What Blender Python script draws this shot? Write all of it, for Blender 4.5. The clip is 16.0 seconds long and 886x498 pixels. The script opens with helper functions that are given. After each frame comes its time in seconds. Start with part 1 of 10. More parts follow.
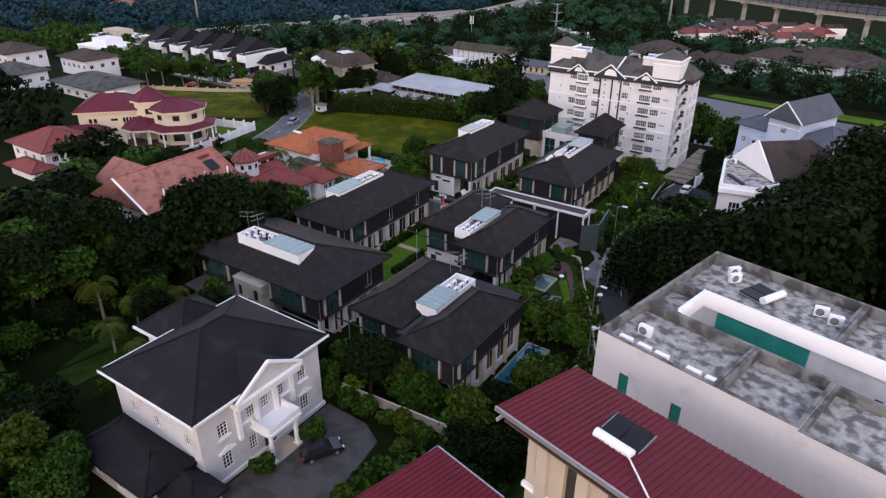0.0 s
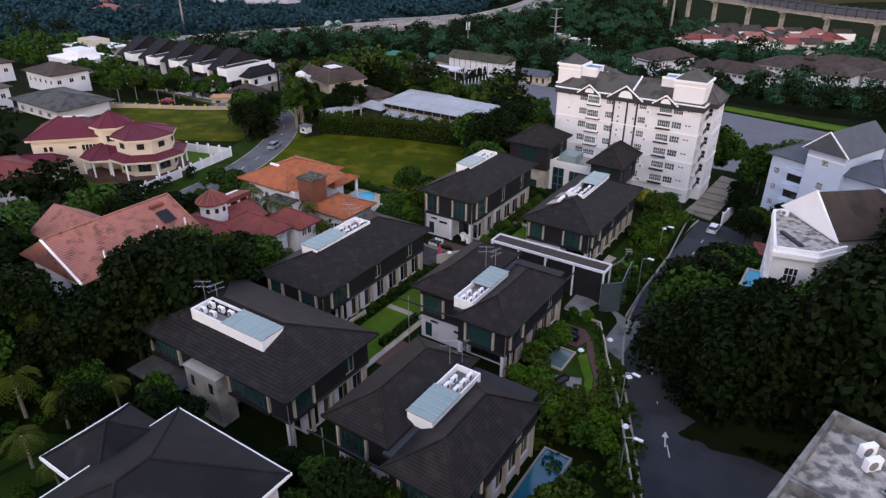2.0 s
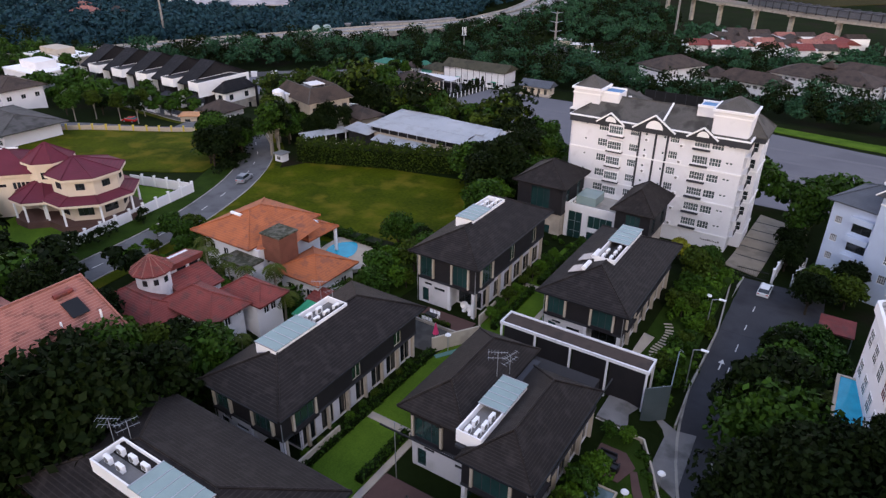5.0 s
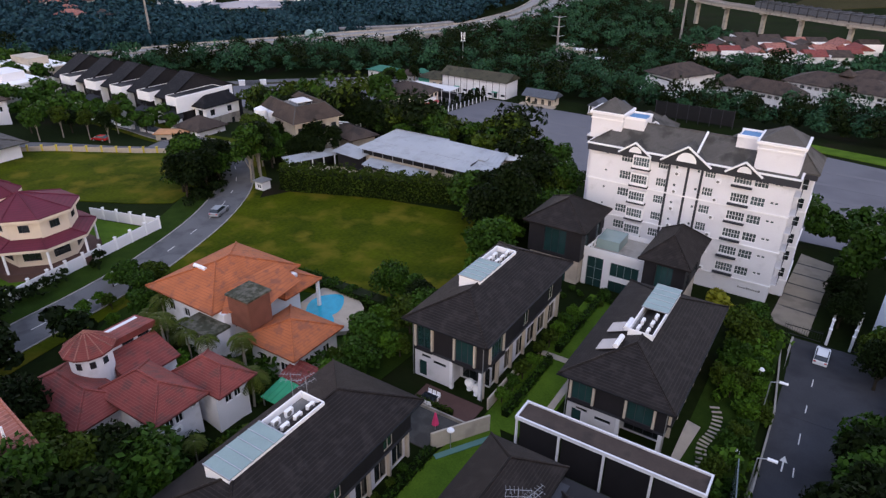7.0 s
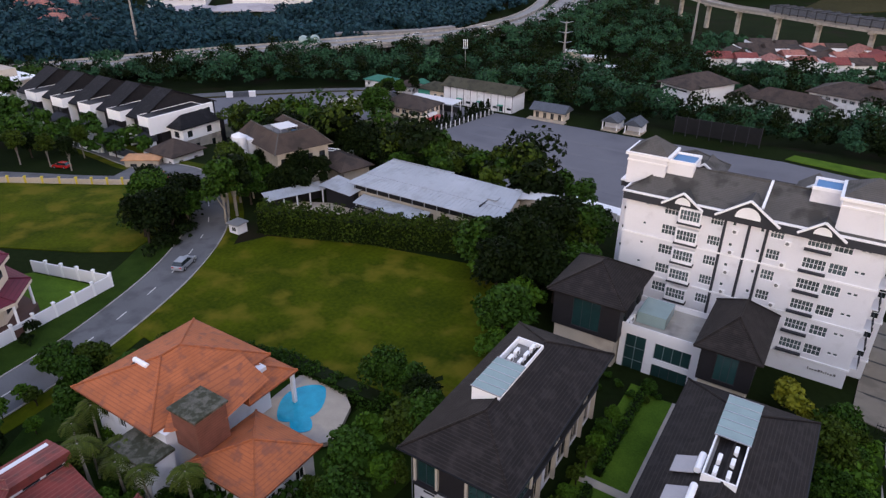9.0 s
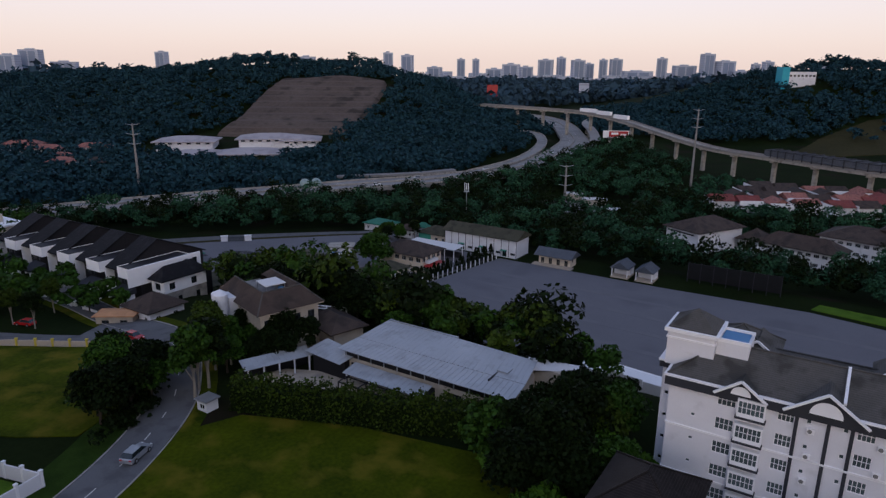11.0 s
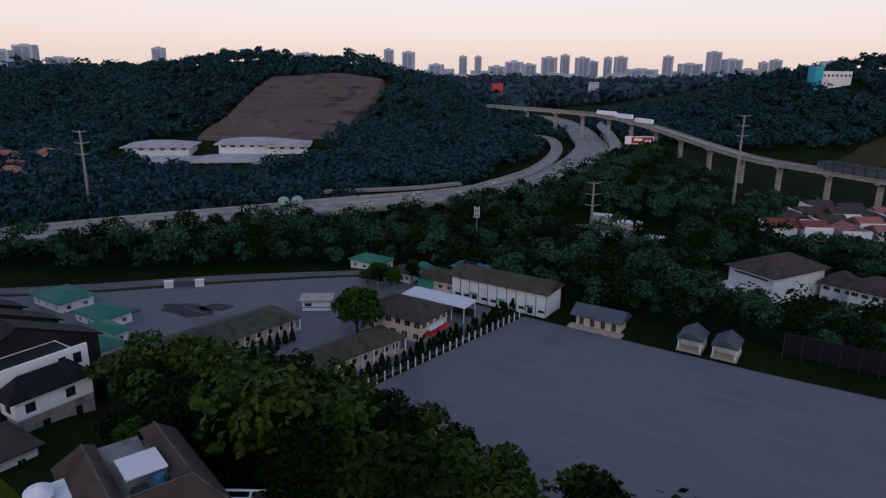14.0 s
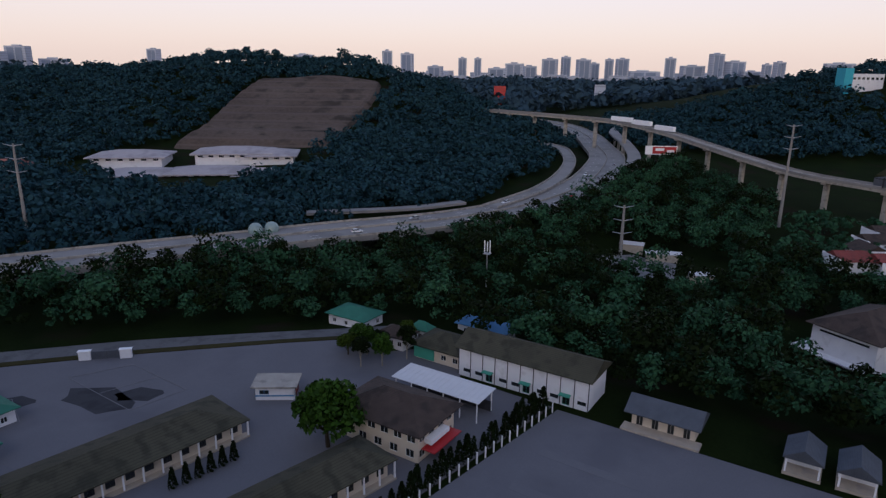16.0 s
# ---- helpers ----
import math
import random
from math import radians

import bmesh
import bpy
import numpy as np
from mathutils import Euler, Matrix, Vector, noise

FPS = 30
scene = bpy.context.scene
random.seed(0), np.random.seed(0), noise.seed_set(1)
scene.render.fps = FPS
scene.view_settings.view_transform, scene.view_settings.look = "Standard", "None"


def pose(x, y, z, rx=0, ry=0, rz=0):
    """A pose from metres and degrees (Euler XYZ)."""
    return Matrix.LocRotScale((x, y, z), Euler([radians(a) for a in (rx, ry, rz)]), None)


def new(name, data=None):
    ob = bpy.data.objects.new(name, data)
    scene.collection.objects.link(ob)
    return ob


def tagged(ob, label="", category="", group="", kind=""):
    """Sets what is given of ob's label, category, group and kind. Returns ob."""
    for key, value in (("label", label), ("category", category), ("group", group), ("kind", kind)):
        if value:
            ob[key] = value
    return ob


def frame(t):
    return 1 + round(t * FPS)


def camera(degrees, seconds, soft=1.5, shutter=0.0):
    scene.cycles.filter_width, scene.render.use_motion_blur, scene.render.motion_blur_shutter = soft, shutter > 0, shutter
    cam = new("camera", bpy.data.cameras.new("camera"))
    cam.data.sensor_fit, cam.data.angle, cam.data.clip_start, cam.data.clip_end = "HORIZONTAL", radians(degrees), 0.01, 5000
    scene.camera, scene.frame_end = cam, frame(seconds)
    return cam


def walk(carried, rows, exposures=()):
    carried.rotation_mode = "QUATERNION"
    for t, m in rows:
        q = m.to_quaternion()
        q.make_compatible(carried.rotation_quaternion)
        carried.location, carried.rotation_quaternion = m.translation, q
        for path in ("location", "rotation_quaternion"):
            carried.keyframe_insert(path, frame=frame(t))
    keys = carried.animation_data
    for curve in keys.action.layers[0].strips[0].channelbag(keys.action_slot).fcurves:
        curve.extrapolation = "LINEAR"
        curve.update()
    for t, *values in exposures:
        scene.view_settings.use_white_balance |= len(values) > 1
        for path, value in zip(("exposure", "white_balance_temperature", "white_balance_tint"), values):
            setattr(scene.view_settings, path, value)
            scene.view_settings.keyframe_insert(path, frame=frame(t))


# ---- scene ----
cam = camera(68.3, 16.0, soft=1.35)
METRES, EYE, TILT, LEAN, TURN = 207.0, 51.75, -2.6, 0.0, 33.7
EXPOSURES = [(0.0, 1.22, 6900, 13), (4.5, 1.22, 6900, 13), (8.2, 1.14, 6850, 13), (10.3, 0.95, 6650, 12), (10.5, 0.62, 6300, 12), (10.8, 0.1, 6150, 12), (11.1, -0.13, 6050, 12), (16.0, -0.12, 6050, 12)]
ROWS = [
    (0.0, 0.0, 0.0, 0.0, 0.15, -24.54, -0.32),
    (0.5, -0.0006, 0.0317, 0.0035, 0.04, -24.52, -0.3),
    (1.0, -0.0006, 0.0523, 0.0055, -0.09, -24.44, -0.22),
    (1.5, -0.0009, 0.0704, 0.0065, -0.17, -24.46, -0.21),
    (2.0, -0.0008, 0.0879, 0.0071, -0.28, -24.5, -0.25),
    (2.5, -0.0006, 0.105, 0.0077, -0.39, -24.54, -0.31),
    (3.0, -0.0008, 0.1237, 0.008, -0.44, -24.59, -0.35),
    (3.5, -0.001, 0.1426, 0.0086, -0.49, -24.59, -0.37),
    (4.0, -0.001, 0.1617, 0.0094, -0.59, -24.58, -0.33),
    (6.5, -0.0026, 0.2646, 0.014, -0.95, -24.57, -0.44),
    (7.0, -0.0025, 0.2857, 0.0149, -1.0, -24.55, -0.39),
    (7.5, -0.003, 0.31, 0.0161, -1.04, -24.49, -0.42),
    (8.0, -0.0036, 0.3376, 0.0175, -1.04, -24.54, -0.41),
    (8.6, -0.0041, 0.3684, 0.0187, -1.02, -24.55, -0.41),
    (9.2, -0.0046, 0.396, 0.0199, -1.02, -24.55, -0.41),
    (9.6, -0.0049, 0.4126, 0.0208, -1.02, -24.5, -0.41),
    (9.8, -0.005, 0.4204, 0.0212, -1.02, -24.25, -0.41),
    (9.95, -0.0052, 0.4261, 0.0215, -1.02, -23.4, -0.41),
    (10.1, -0.0053, 0.4315, 0.0218, -1.02, -21.6, -0.41),
    (10.3, -0.0056, 0.4385, 0.0226, -1.0, -18.75, -0.41),
    (10.4, -0.0056, 0.4419, 0.0226, -1.0, -17.3, -0.41),
    (10.5, -0.0056, 0.4452, 0.0226, -0.99, -15.78, -0.41),
    (10.6, -0.0056, 0.4486, 0.0226, -1.0, -14.4, -0.41),
    (10.7, -0.0056, 0.4519, 0.0226, -1.0, -13.4, -0.41),
    (10.8, -0.0056, 0.4552, 0.0226, -1.0, -13.0, -0.41),
    (11.0, -0.0055, 0.4624, 0.0228, -1.02, -12.96, -0.42),
    (11.5, -0.0056, 0.4895, 0.0235, -1.01, -13.02, -0.47),
    (12.0, -0.0063, 0.5297, 0.0256, -0.92, -13.09, -0.61),
    (12.5, -0.0069, 0.5791, 0.028, -0.88, -13.14, -0.66),
    (13.0, -0.0077, 0.6335, 0.0312, -0.88, -13.19, -0.68),
    (13.5, -0.0082, 0.691, 0.0352, -0.89, -13.24, -0.65),
    (14.0, -0.0088, 0.7511, 0.0372, -0.91, -13.19, -0.63),
    (14.5, -0.0093, 0.8107, 0.041, -0.94, -13.19, -0.64),
    (15.0, -0.0098, 0.8722, 0.0428, -0.98, -13.11, -0.62),
    (15.5, -0.0099, 0.9349, 0.0451, -0.98, -13.08, -0.6),
    (16.0, -0.0109, 0.9986, 0.0475, -1.0, -13.04, -0.69),
]
walk(cam, [(t, pose(0, 0, EYE, TILT, LEAN, TURN) @ pose(METRES * x, METRES * y, METRES * z, 90 + pitch, roll, yaw)) for t, x, y, z, yaw, pitch, roll in ROWS],
     exposures=EXPOSURES)

# ---- world, sun ----
SUN_ELEVATION, SUN_AZIMUTH = 12.0, 150.0      # degrees; azimuth from +y towards +x: low behind the flight
world = bpy.data.worlds.new("evening_sky")
world.use_nodes = True
scene.world = world
wn, wl = world.node_tree.nodes, world.node_tree.links
wn.clear()
sky = wn.new("ShaderNodeTexSky")
sky.sky_type, sky.sun_disc = "NISHITA", False
sky.sun_elevation, sky.sun_rotation = radians(SUN_ELEVATION), radians(SUN_AZIMUTH)
sky.air_density, sky.dust_density, sky.ozone_density = 1.0, 2.0, 2.0
sky_back = wn.new("ShaderNodeBackground")
sky_back.inputs["Strength"].default_value = 0.05
# thin evening cloud: peach towards the horizon, blue-grey overhead
cloud_co, cloud_axes, cloud_ramp = wn.new("ShaderNodeTexCoord"), wn.new("ShaderNodeSeparateXYZ"), wn.new("ShaderNodeValToRGB")
wl.new(cloud_co.outputs["Generated"], cloud_axes.inputs[0])
wl.new(cloud_axes.outputs["Z"], cloud_ramp.inputs["Fac"])
stops = cloud_ramp.color_ramp.elements
stops[0].position, stops[0].color = 0.0, (0.94, 0.72, 0.61, 1)
stops[1].position, stops[1].color = 1.0, (0.185, 0.245, 0.42, 1)
for at, tone in ((0.12, (0.88, 0.71, 0.69, 1)), (0.40, (0.31, 0.35, 0.49, 1))):
    stops.new(at).color = tone
cloud_back = wn.new("ShaderNodeBackground")
cloud_back.inputs["Strength"].default_value = 0.95
sky_sum = wn.new("ShaderNodeAddShader")
sky_out = wn.new("ShaderNodeOutputWorld")
wl.new(cloud_ramp.outputs["Color"], cloud_back.inputs["Color"])
wl.new(sky.outputs[0], sky_back.inputs["Color"])
wl.new(sky_back.outputs[0], sky_sum.inputs[0])
wl.new(cloud_back.outputs[0], sky_sum.inputs[1])
wl.new(sky_sum.outputs[0], sky_out.inputs["Surface"])

sun_lamp = bpy.data.lights.new("sun", "SUN")
sun_lamp.energy, sun_lamp.angle, sun_lamp.color = 0.30, radians(18), (1.0, 0.93, 0.88)
sun = new("sun", sun_lamp)
sun.matrix_world = pose(0, 0, 300, 48, 0, 180 - SUN_AZIMUTH)

# ---- materials ----
def material(name, colour, rough=0.8, metal=0.0, var=0.25, scale=0.6, fine=9.0, bump=0.15, stain=None, stain_at=0.6,
             courses=0.0, lip=None, ribs=None, island=0.0, each=0.0, spec=0.3, stain_scale=0.35):
    """Node material: base colour broken by broad and fine noise, optional stains, tile courses (height step in metres), ribs (axis, pitch)."""
    m = bpy.data.materials.new(name)
    m.use_nodes = True
    n, l = m.node_tree.nodes, m.node_tree.links
    b = n["Principled BSDF"]
    b.inputs["Roughness"].default_value, b.inputs["Metallic"].default_value = rough, metal
    b.inputs["Specular IOR Level"].default_value = spec
    co = n.new("ShaderNodeTexCoord")

    def noise_node(s, detail=4.0):
        t = n.new("ShaderNodeTexNoise")
        t.inputs["Scale"].default_value, t.inputs["Detail"].default_value = s, detail
        l.new(co.outputs["Object"], t.inputs["Vector"])
        return t.outputs["Fac"]

    def maths(op, a, c):
        t = n.new("ShaderNodeMath")
        t.operation = op
        for i, v in enumerate((a, c)):
            if isinstance(v, (int, float)):
                t.inputs[i].default_value = v
            else:
                l.new(v, t.inputs[i])
        return t.outputs[0]

    def blend(f, a, c, kind="MIX"):
        t = n.new("ShaderNodeMixRGB")
        t.blend_type = kind
        for key, v in (("Fac", f), ("Color1", a), ("Color2", c)):
            if isinstance(v, (int, float)):
                t.inputs[key].default_value = v
            elif isinstance(v, tuple):
                t.inputs[key].default_value = (*v[:3], 1)
            else:
                l.new(v, t.inputs[key])
        return t.outputs[0]

    broad, small = noise_node(scale), noise_node(fine, 6.0)
    f = maths("ADD", maths("MULTIPLY", broad, 0.6), maths("MULTIPLY", small, 0.4))
    f = maths("ADD", maths("MULTIPLY", maths("SUBTRACT", f, 0.5), 2.2), 0.5)
    if island:
        g = n.new("ShaderNodeNewGeometry")
        f = maths("ADD", maths("MULTIPLY", f, 1 - island), maths("MULTIPLY", g.outputs["Random Per Island"], island))
    if each:
        o = n.new("ShaderNodeObjectInfo")
        f = maths("ADD", maths("MULTIPLY", f, 1 - each), maths("MULTIPLY", o.outputs["Random"], each))
    if isinstance(colour[0], tuple):
        dark, light = colour
    else:
        dark, light = tuple(c * (1 - var) for c in colour), tuple(min(1.0, c * (1 + var)) for c in colour)
    out = blend(f, dark, light)
    height = small
    if stain:
        ramp = n.new("ShaderNodeValToRGB")
        ramp.color_ramp.elements[0].position, ramp.color_ramp.elements[1].position = stain_at - 0.07, stain_at + 0.07
        l.new(noise_node(stain_scale, 8.0), ramp.inputs["Fac"])
        out = blend(ramp.outputs["Color"], out, stain)
    if courses or ribs:
        s = n.new("ShaderNodeSeparateXYZ")
        l.new(co.outputs["Object"], s.inputs[0])
        axis, pitch = ("Z", courses) if courses else ribs
        saw = maths("FRACT", maths("DIVIDE", s.outputs[axis], pitch), 0.0)
        at_edge = maths("LESS_THAN", saw, 0.22)
        out = blend(maths("MULTIPLY", at_edge, 0.35 if lip is None else 0.55), out, tuple(c * 0.35 for c in dark) if lip is None else lip)
        height = maths("ADD", maths("MULTIPLY", saw, 1.0), maths("MULTIPLY", small, 0.4))
    l.new(out, b.inputs["Base Color"])
    if bump:
        bm_node = n.new("ShaderNodeBump")
        bm_node.inputs["Strength"].default_value, bm_node.inputs["Distance"].default_value = bump, 0.12
        l.new(height, bm_node.inputs["Height"])
        l.new(bm_node.outputs[0], b.inputs["Normal"])
    return m


DARK_TILE = material("dark_slate_tile", (0.0132, 0.0104, 0.0100), 0.66, courses=0.15, lip=(0.038, 0.0315, 0.030), var=0.45, scale=0.5, bump=0.5, spec=0.18, stain=(0.024, 0.0198, 0.019), stain_at=0.57, stain_scale=0.9)
CHAR_TILE = material("charcoal_shingle", (0.0112, 0.0112, 0.0138), 0.75, courses=0.12, var=0.3, scale=0.3, bump=0.3, spec=0.15, stain=(0.021, 0.0205, 0.024), stain_at=0.6, stain_scale=0.5, lip=(0.019, 0.0185, 0.022))
ORANGE_TILE = material("orange_clay_tile", (0.42, 0.122, 0.046), 0.75, courses=0.15, var=0.25, scale=0.4, bump=0.5, stain=(0.26, 0.09, 0.05), stain_at=0.58, lip=(0.24, 0.075, 0.035), stain_scale=0.9)
RED_TILE = material("weathered_red_tile", (0.205, 0.045, 0.039), 0.78, courses=0.15, var=0.35, scale=0.5, bump=0.5, stain=(0.13, 0.045, 0.04), stain_at=0.58, lip=(0.28, 0.092, 0.078), stain_scale=0.9)
RUST_TILE = material("faded_rust_tile", (0.32, 0.125, 0.10), 0.8, courses=0.17, var=0.3, scale=0.5, bump=0.6, stain=(0.15, 0.065, 0.055), stain_at=0.58, stain_scale=0.8, lip=(0.44, 0.24, 0.20), spec=0.2)
MAROON_TILE = material("maroon_tile", (0.1215, 0.0198, 0.036), 0.7, courses=0.15, var=0.2, scale=0.4, bump=0.4, spec=0.25)
CRIMSON_METAL = material("crimson_metal_roof", (0.135, 0.0125, 0.022), 0.6, var=0.18, scale=0.5, bump=0.05, spec=0.2)
BROWN_TILE = material("brown_roof_tile", (0.068, 0.0496, 0.0416), 0.82, courses=0.14, var=0.3, scale=0.4, bump=0.4, stain=(0.04, 0.032, 0.028), stain_at=0.57, spec=0.2)
GREY_TILE = material("weathered_grey_tile", (0.098, 0.094, 0.090), 0.82, courses=0.15, var=0.3, scale=0.35, bump=0.5, stain=(0.052, 0.050, 0.047), stain_at=0.55, spec=0.2)
BLUE_TILE = material("blue_grey_tile", (0.098, 0.1085, 0.1295), 0.8, courses=0.14, var=0.2, bump=0.4, spec=0.2)
OLIVE_ROOF = material("olive_brown_sheet_roof", (0.07125, 0.066, 0.045), 0.85, courses=0.2, var=0.25, scale=0.15, bump=0.3, stain=(0.045, 0.0435, 0.03), stain_at=0.56, spec=0.15)
METAL_ROOF = material("pale_grey_metal_roof", (0.40, 0.415, 0.44), 0.5, 0.15, var=0.10, scale=0.25, bump=0.1, stain=(0.33, 0.34, 0.355), stain_at=0.6, spec=0.3)
PALE_ROOF = material("pale_pinkish_roof", (0.40, 0.36, 0.37), 0.7, var=0.15, scale=0.05, fine=0.6, bump=0.05, stain=(0.30, 0.27, 0.28), stain_at=0.58, stain_scale=0.08)
WHITE_METAL = material("white_metal_roof", (0.612, 0.6035, 0.612), 0.5, var=0.06, scale=0.4, bump=0.05)
GREEN_ROOF = material("green_sheet_roof", (0.035, 0.154, 0.105), 0.6, var=0.25, scale=0.4, bump=0.1, spec=0.2)
TEAL_SHEET = material("green_canopy_sheet", (0.03, 0.33, 0.16), 0.5, var=0.15, bump=0.05)
WHITE = material("white_render", (0.73, 0.72, 0.745), 0.8, var=0.07, scale=0.3, bump=0.05, stain=(0.58, 0.57, 0.58), stain_at=0.66)
AGED_WHITE = material("aged_white_paint", (0.60, 0.58, 0.60), 0.85, var=0.08, scale=0.3, bump=0.05, stain=(0.50, 0.485, 0.49), stain_at=0.62, stain_scale=0.5)
# Darker copy of the lawn; tree shade is painted into its greens.
SHADE_LAWN = material("lawn_with_painted_shade", ((0.010, 0.024, 0.004), (0.033, 0.060, 0.009)), 0.95, scale=0.4, fine=5, bump=0.4, spec=0.04)
GREEN_GLASS = material("sea_green_glazing", (0.012, 0.20, 0.16), 0.1, var=0.35, scale=0.9, bump=0.0, spec=0.5)
BRIGHT = material("white_painted_trim", (0.86, 0.85, 0.86), 0.6, var=0.05, bump=0.03)
CREAM = material("cream_render", (0.66, 0.56, 0.44), 0.8, var=0.08, scale=0.3, bump=0.05)
BEIGE = material("beige_render", (0.46, 0.40, 0.33), 0.85, var=0.12, scale=0.4, bump=0.08, stain=(0.36, 0.31, 0.26), stain_at=0.62)
BRICK_RED = material("dull_red_brick", (0.20, 0.075, 0.05), 0.85, courses=0.3, var=0.3, scale=0.8, bump=0.3)
CONCRETE = material("weathered_concrete", (0.36, 0.33, 0.29), 0.9, var=0.2, scale=0.5, bump=0.2, stain=(0.22, 0.20, 0.18), stain_at=0.58)
ROOF_SLAB = material("stained_roof_slab", (0.42, 0.385, 0.35), 0.92, var=0.5, scale=1.6, fine=11, bump=0.3, stain=(0.15, 0.14, 0.13), stain_at=0.52, stain_scale=1.3, spec=0.1)
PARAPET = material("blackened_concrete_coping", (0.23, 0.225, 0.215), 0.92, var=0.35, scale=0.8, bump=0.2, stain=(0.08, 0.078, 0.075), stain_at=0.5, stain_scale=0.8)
MOSSY_SLAB = material("mossy_dark_roof_slab", (0.11, 0.105, 0.085), 0.92, var=0.4, scale=1.2, bump=0.3, stain=(0.05, 0.052, 0.035), stain_at=0.5, stain_scale=1.4, spec=0.1)
FORECOURT = material("beige_drive_paving", (0.255, 0.215, 0.165), 0.9, var=0.15, scale=0.5, bump=0.1, stain=(0.19, 0.16, 0.125), stain_at=0.58)
PALE_BLUE = material("pale_blue_render", (0.50, 0.58, 0.72), 0.8, var=0.06, bump=0.04)
CHARCOAL = material("charcoal_cladding", (0.021, 0.0196, 0.0224), 0.6, var=0.25, scale=0.8, bump=0.1, ribs=("Z", 0.16), spec=0.2)
DARK_GREY = material("dark_grey_paint", (0.0385, 0.0399, 0.0476), 0.7, var=0.15, bump=0.05, spec=0.2)
BLACK_STEEL = material("black_steel", (0.018, 0.018, 0.02), 0.45, 0.4, var=0.2, bump=0.03)
STEEL = material("galvanised_steel", (0.42, 0.43, 0.45), 0.45, 0.7, var=0.15, bump=0.05)
GLASS = material("dark_window_glass", (0.018, 0.024, 0.028), 0.06, var=0.3, scale=0.2, bump=0.0, spec=0.8)
# Reflected sky is painted into this glass as a paler base colour.
PALE_GLASS = material("sky_pale_window_glass", (0.075, 0.10, 0.105), 0.08, var=0.4, scale=0.4, bump=0.0, spec=0.8, each=0.6)
TEAL_GLASS = material("teal_window_glass", (0.016, 0.046, 0.046), 0.08, var=0.5, scale=0.5, bump=0.0, spec=0.8, each=0.5)
SKYLIGHT = material("skylight_glass", (0.25, 0.33, 0.32), 0.12, var=0.12, scale=0.5, bump=0.0, spec=0.3)
POOL = material("pool_water", (0.012, 0.34, 0.50), 0.06, var=0.25, scale=0.8, bump=0.05, spec=0.2)
POOL_DARK = material("shaded_pool_water", (0.012, 0.10, 0.16), 0.06, var=0.3, scale=0.6, bump=0.05, spec=0.6)
TERRACOTTA = material("terracotta_paving", (0.095, 0.050, 0.043), 0.8, var=0.2, scale=0.6, bump=0.1)
PALE_PAVING = material("pale_paving", (0.44, 0.37, 0.295), 0.85, var=0.15, scale=0.6, bump=0.1, stain=(0.34, 0.30, 0.27), stain_at=0.6)
GREY_PAVING = material("grey_paving", (0.20, 0.19, 0.185), 0.88, var=0.2, scale=0.5, bump=0.1, stain=(0.12, 0.115, 0.11), stain_at=0.58)
DRIVE = material("stained_drive_paving", (0.082, 0.078, 0.074), 0.9, var=0.3, scale=0.5, fine=6, bump=0.15, spec=0.15, stain=(0.055, 0.053, 0.05), stain_at=0.52, stain_scale=0.5)
ASPHALT = material("grey_asphalt", (0.150, 0.146, 0.160), 0.9, var=0.14, scale=0.05, fine=4, bump=0.1, stain=(0.126, 0.123, 0.137), stain_at=0.56, stain_scale=0.05, spec=0.12)
LANE = material("dark_lane_asphalt", (0.052, 0.052, 0.058), 0.9, var=0.25, scale=0.15, fine=7, bump=0.1, spec=0.15, stain=(0.038, 0.038, 0.043), stain_at=0.56, stain_scale=0.2)
ROAD_GREY = material("worn_road_asphalt", (0.128, 0.1256, 0.1296), 0.9, var=0.2, scale=0.15, fine=7, bump=0.1, stain=(0.096, 0.0944, 0.0976), stain_at=0.58, spec=0.15)
HIGHWAY = material("highway_concrete", (0.255, 0.2422, 0.2338), 0.9, var=0.12, scale=0.08, bump=0.05, stain=(0.1955, 0.187, 0.1827), stain_at=0.57, stain_scale=0.06, spec=0.2)
LAWN = material("mown_lawn", ((0.032, 0.072, 0.008), (0.106, 0.182, 0.019)), 0.95, scale=0.25, fine=6, bump=0.3, spec=0.05)
MEADOW = material("rough_meadow_grass", ((0.014, 0.027, 0.0015), (0.076, 0.090, 0.003)), 0.95, scale=0.13, fine=1.6, bump=0.6, spec=0.05, stain=(0.108, 0.094, 0.009), stain_at=0.58, stain_scale=0.16)
DRY_SLOPE = material("dry_hillside_grass", ((0.026, 0.026, 0.012), (0.060, 0.052, 0.024)), 0.95, scale=0.02, fine=0.4, bump=0.4, spec=0.03)
EARTH = material("undergrowth_soil", ((0.005, 0.0095, 0.0025), (0.014, 0.0225, 0.0055)), 0.95, scale=0.06, fine=1.2, bump=0.6, spec=0.03, stain=(0.01733, 0.01386, 0.00847), stain_at=0.62, stain_scale=0.05)
SCAR = material("cut_slope_earth", ((0.072, 0.054, 0.04464), (0.1512, 0.1188, 0.1008)), 0.95, scale=0.025, fine=0.35, bump=0.8, spec=0.03, stain=(0.054, 0.04464, 0.03744), stain_at=0.58, stain_scale=0.05, courses=5.0, lip=(0.135, 0.105, 0.092))
BARK = material("bark", (0.05, 0.04, 0.03), 0.95, var=0.3, scale=2, bump=0.4, spec=0.1)
PALE_BARK = material("pale_bark", (0.25, 0.22, 0.18), 0.9, var=0.2, scale=2, bump=0.3)
LEAF = material("deep_green_leaf", ((0.0034, 0.0092, 0.0012), (0.042, 0.100, 0.0105)), 0.6, scale=0.3, island=0.55, each=0.15, bump=0.0, spec=0.08)
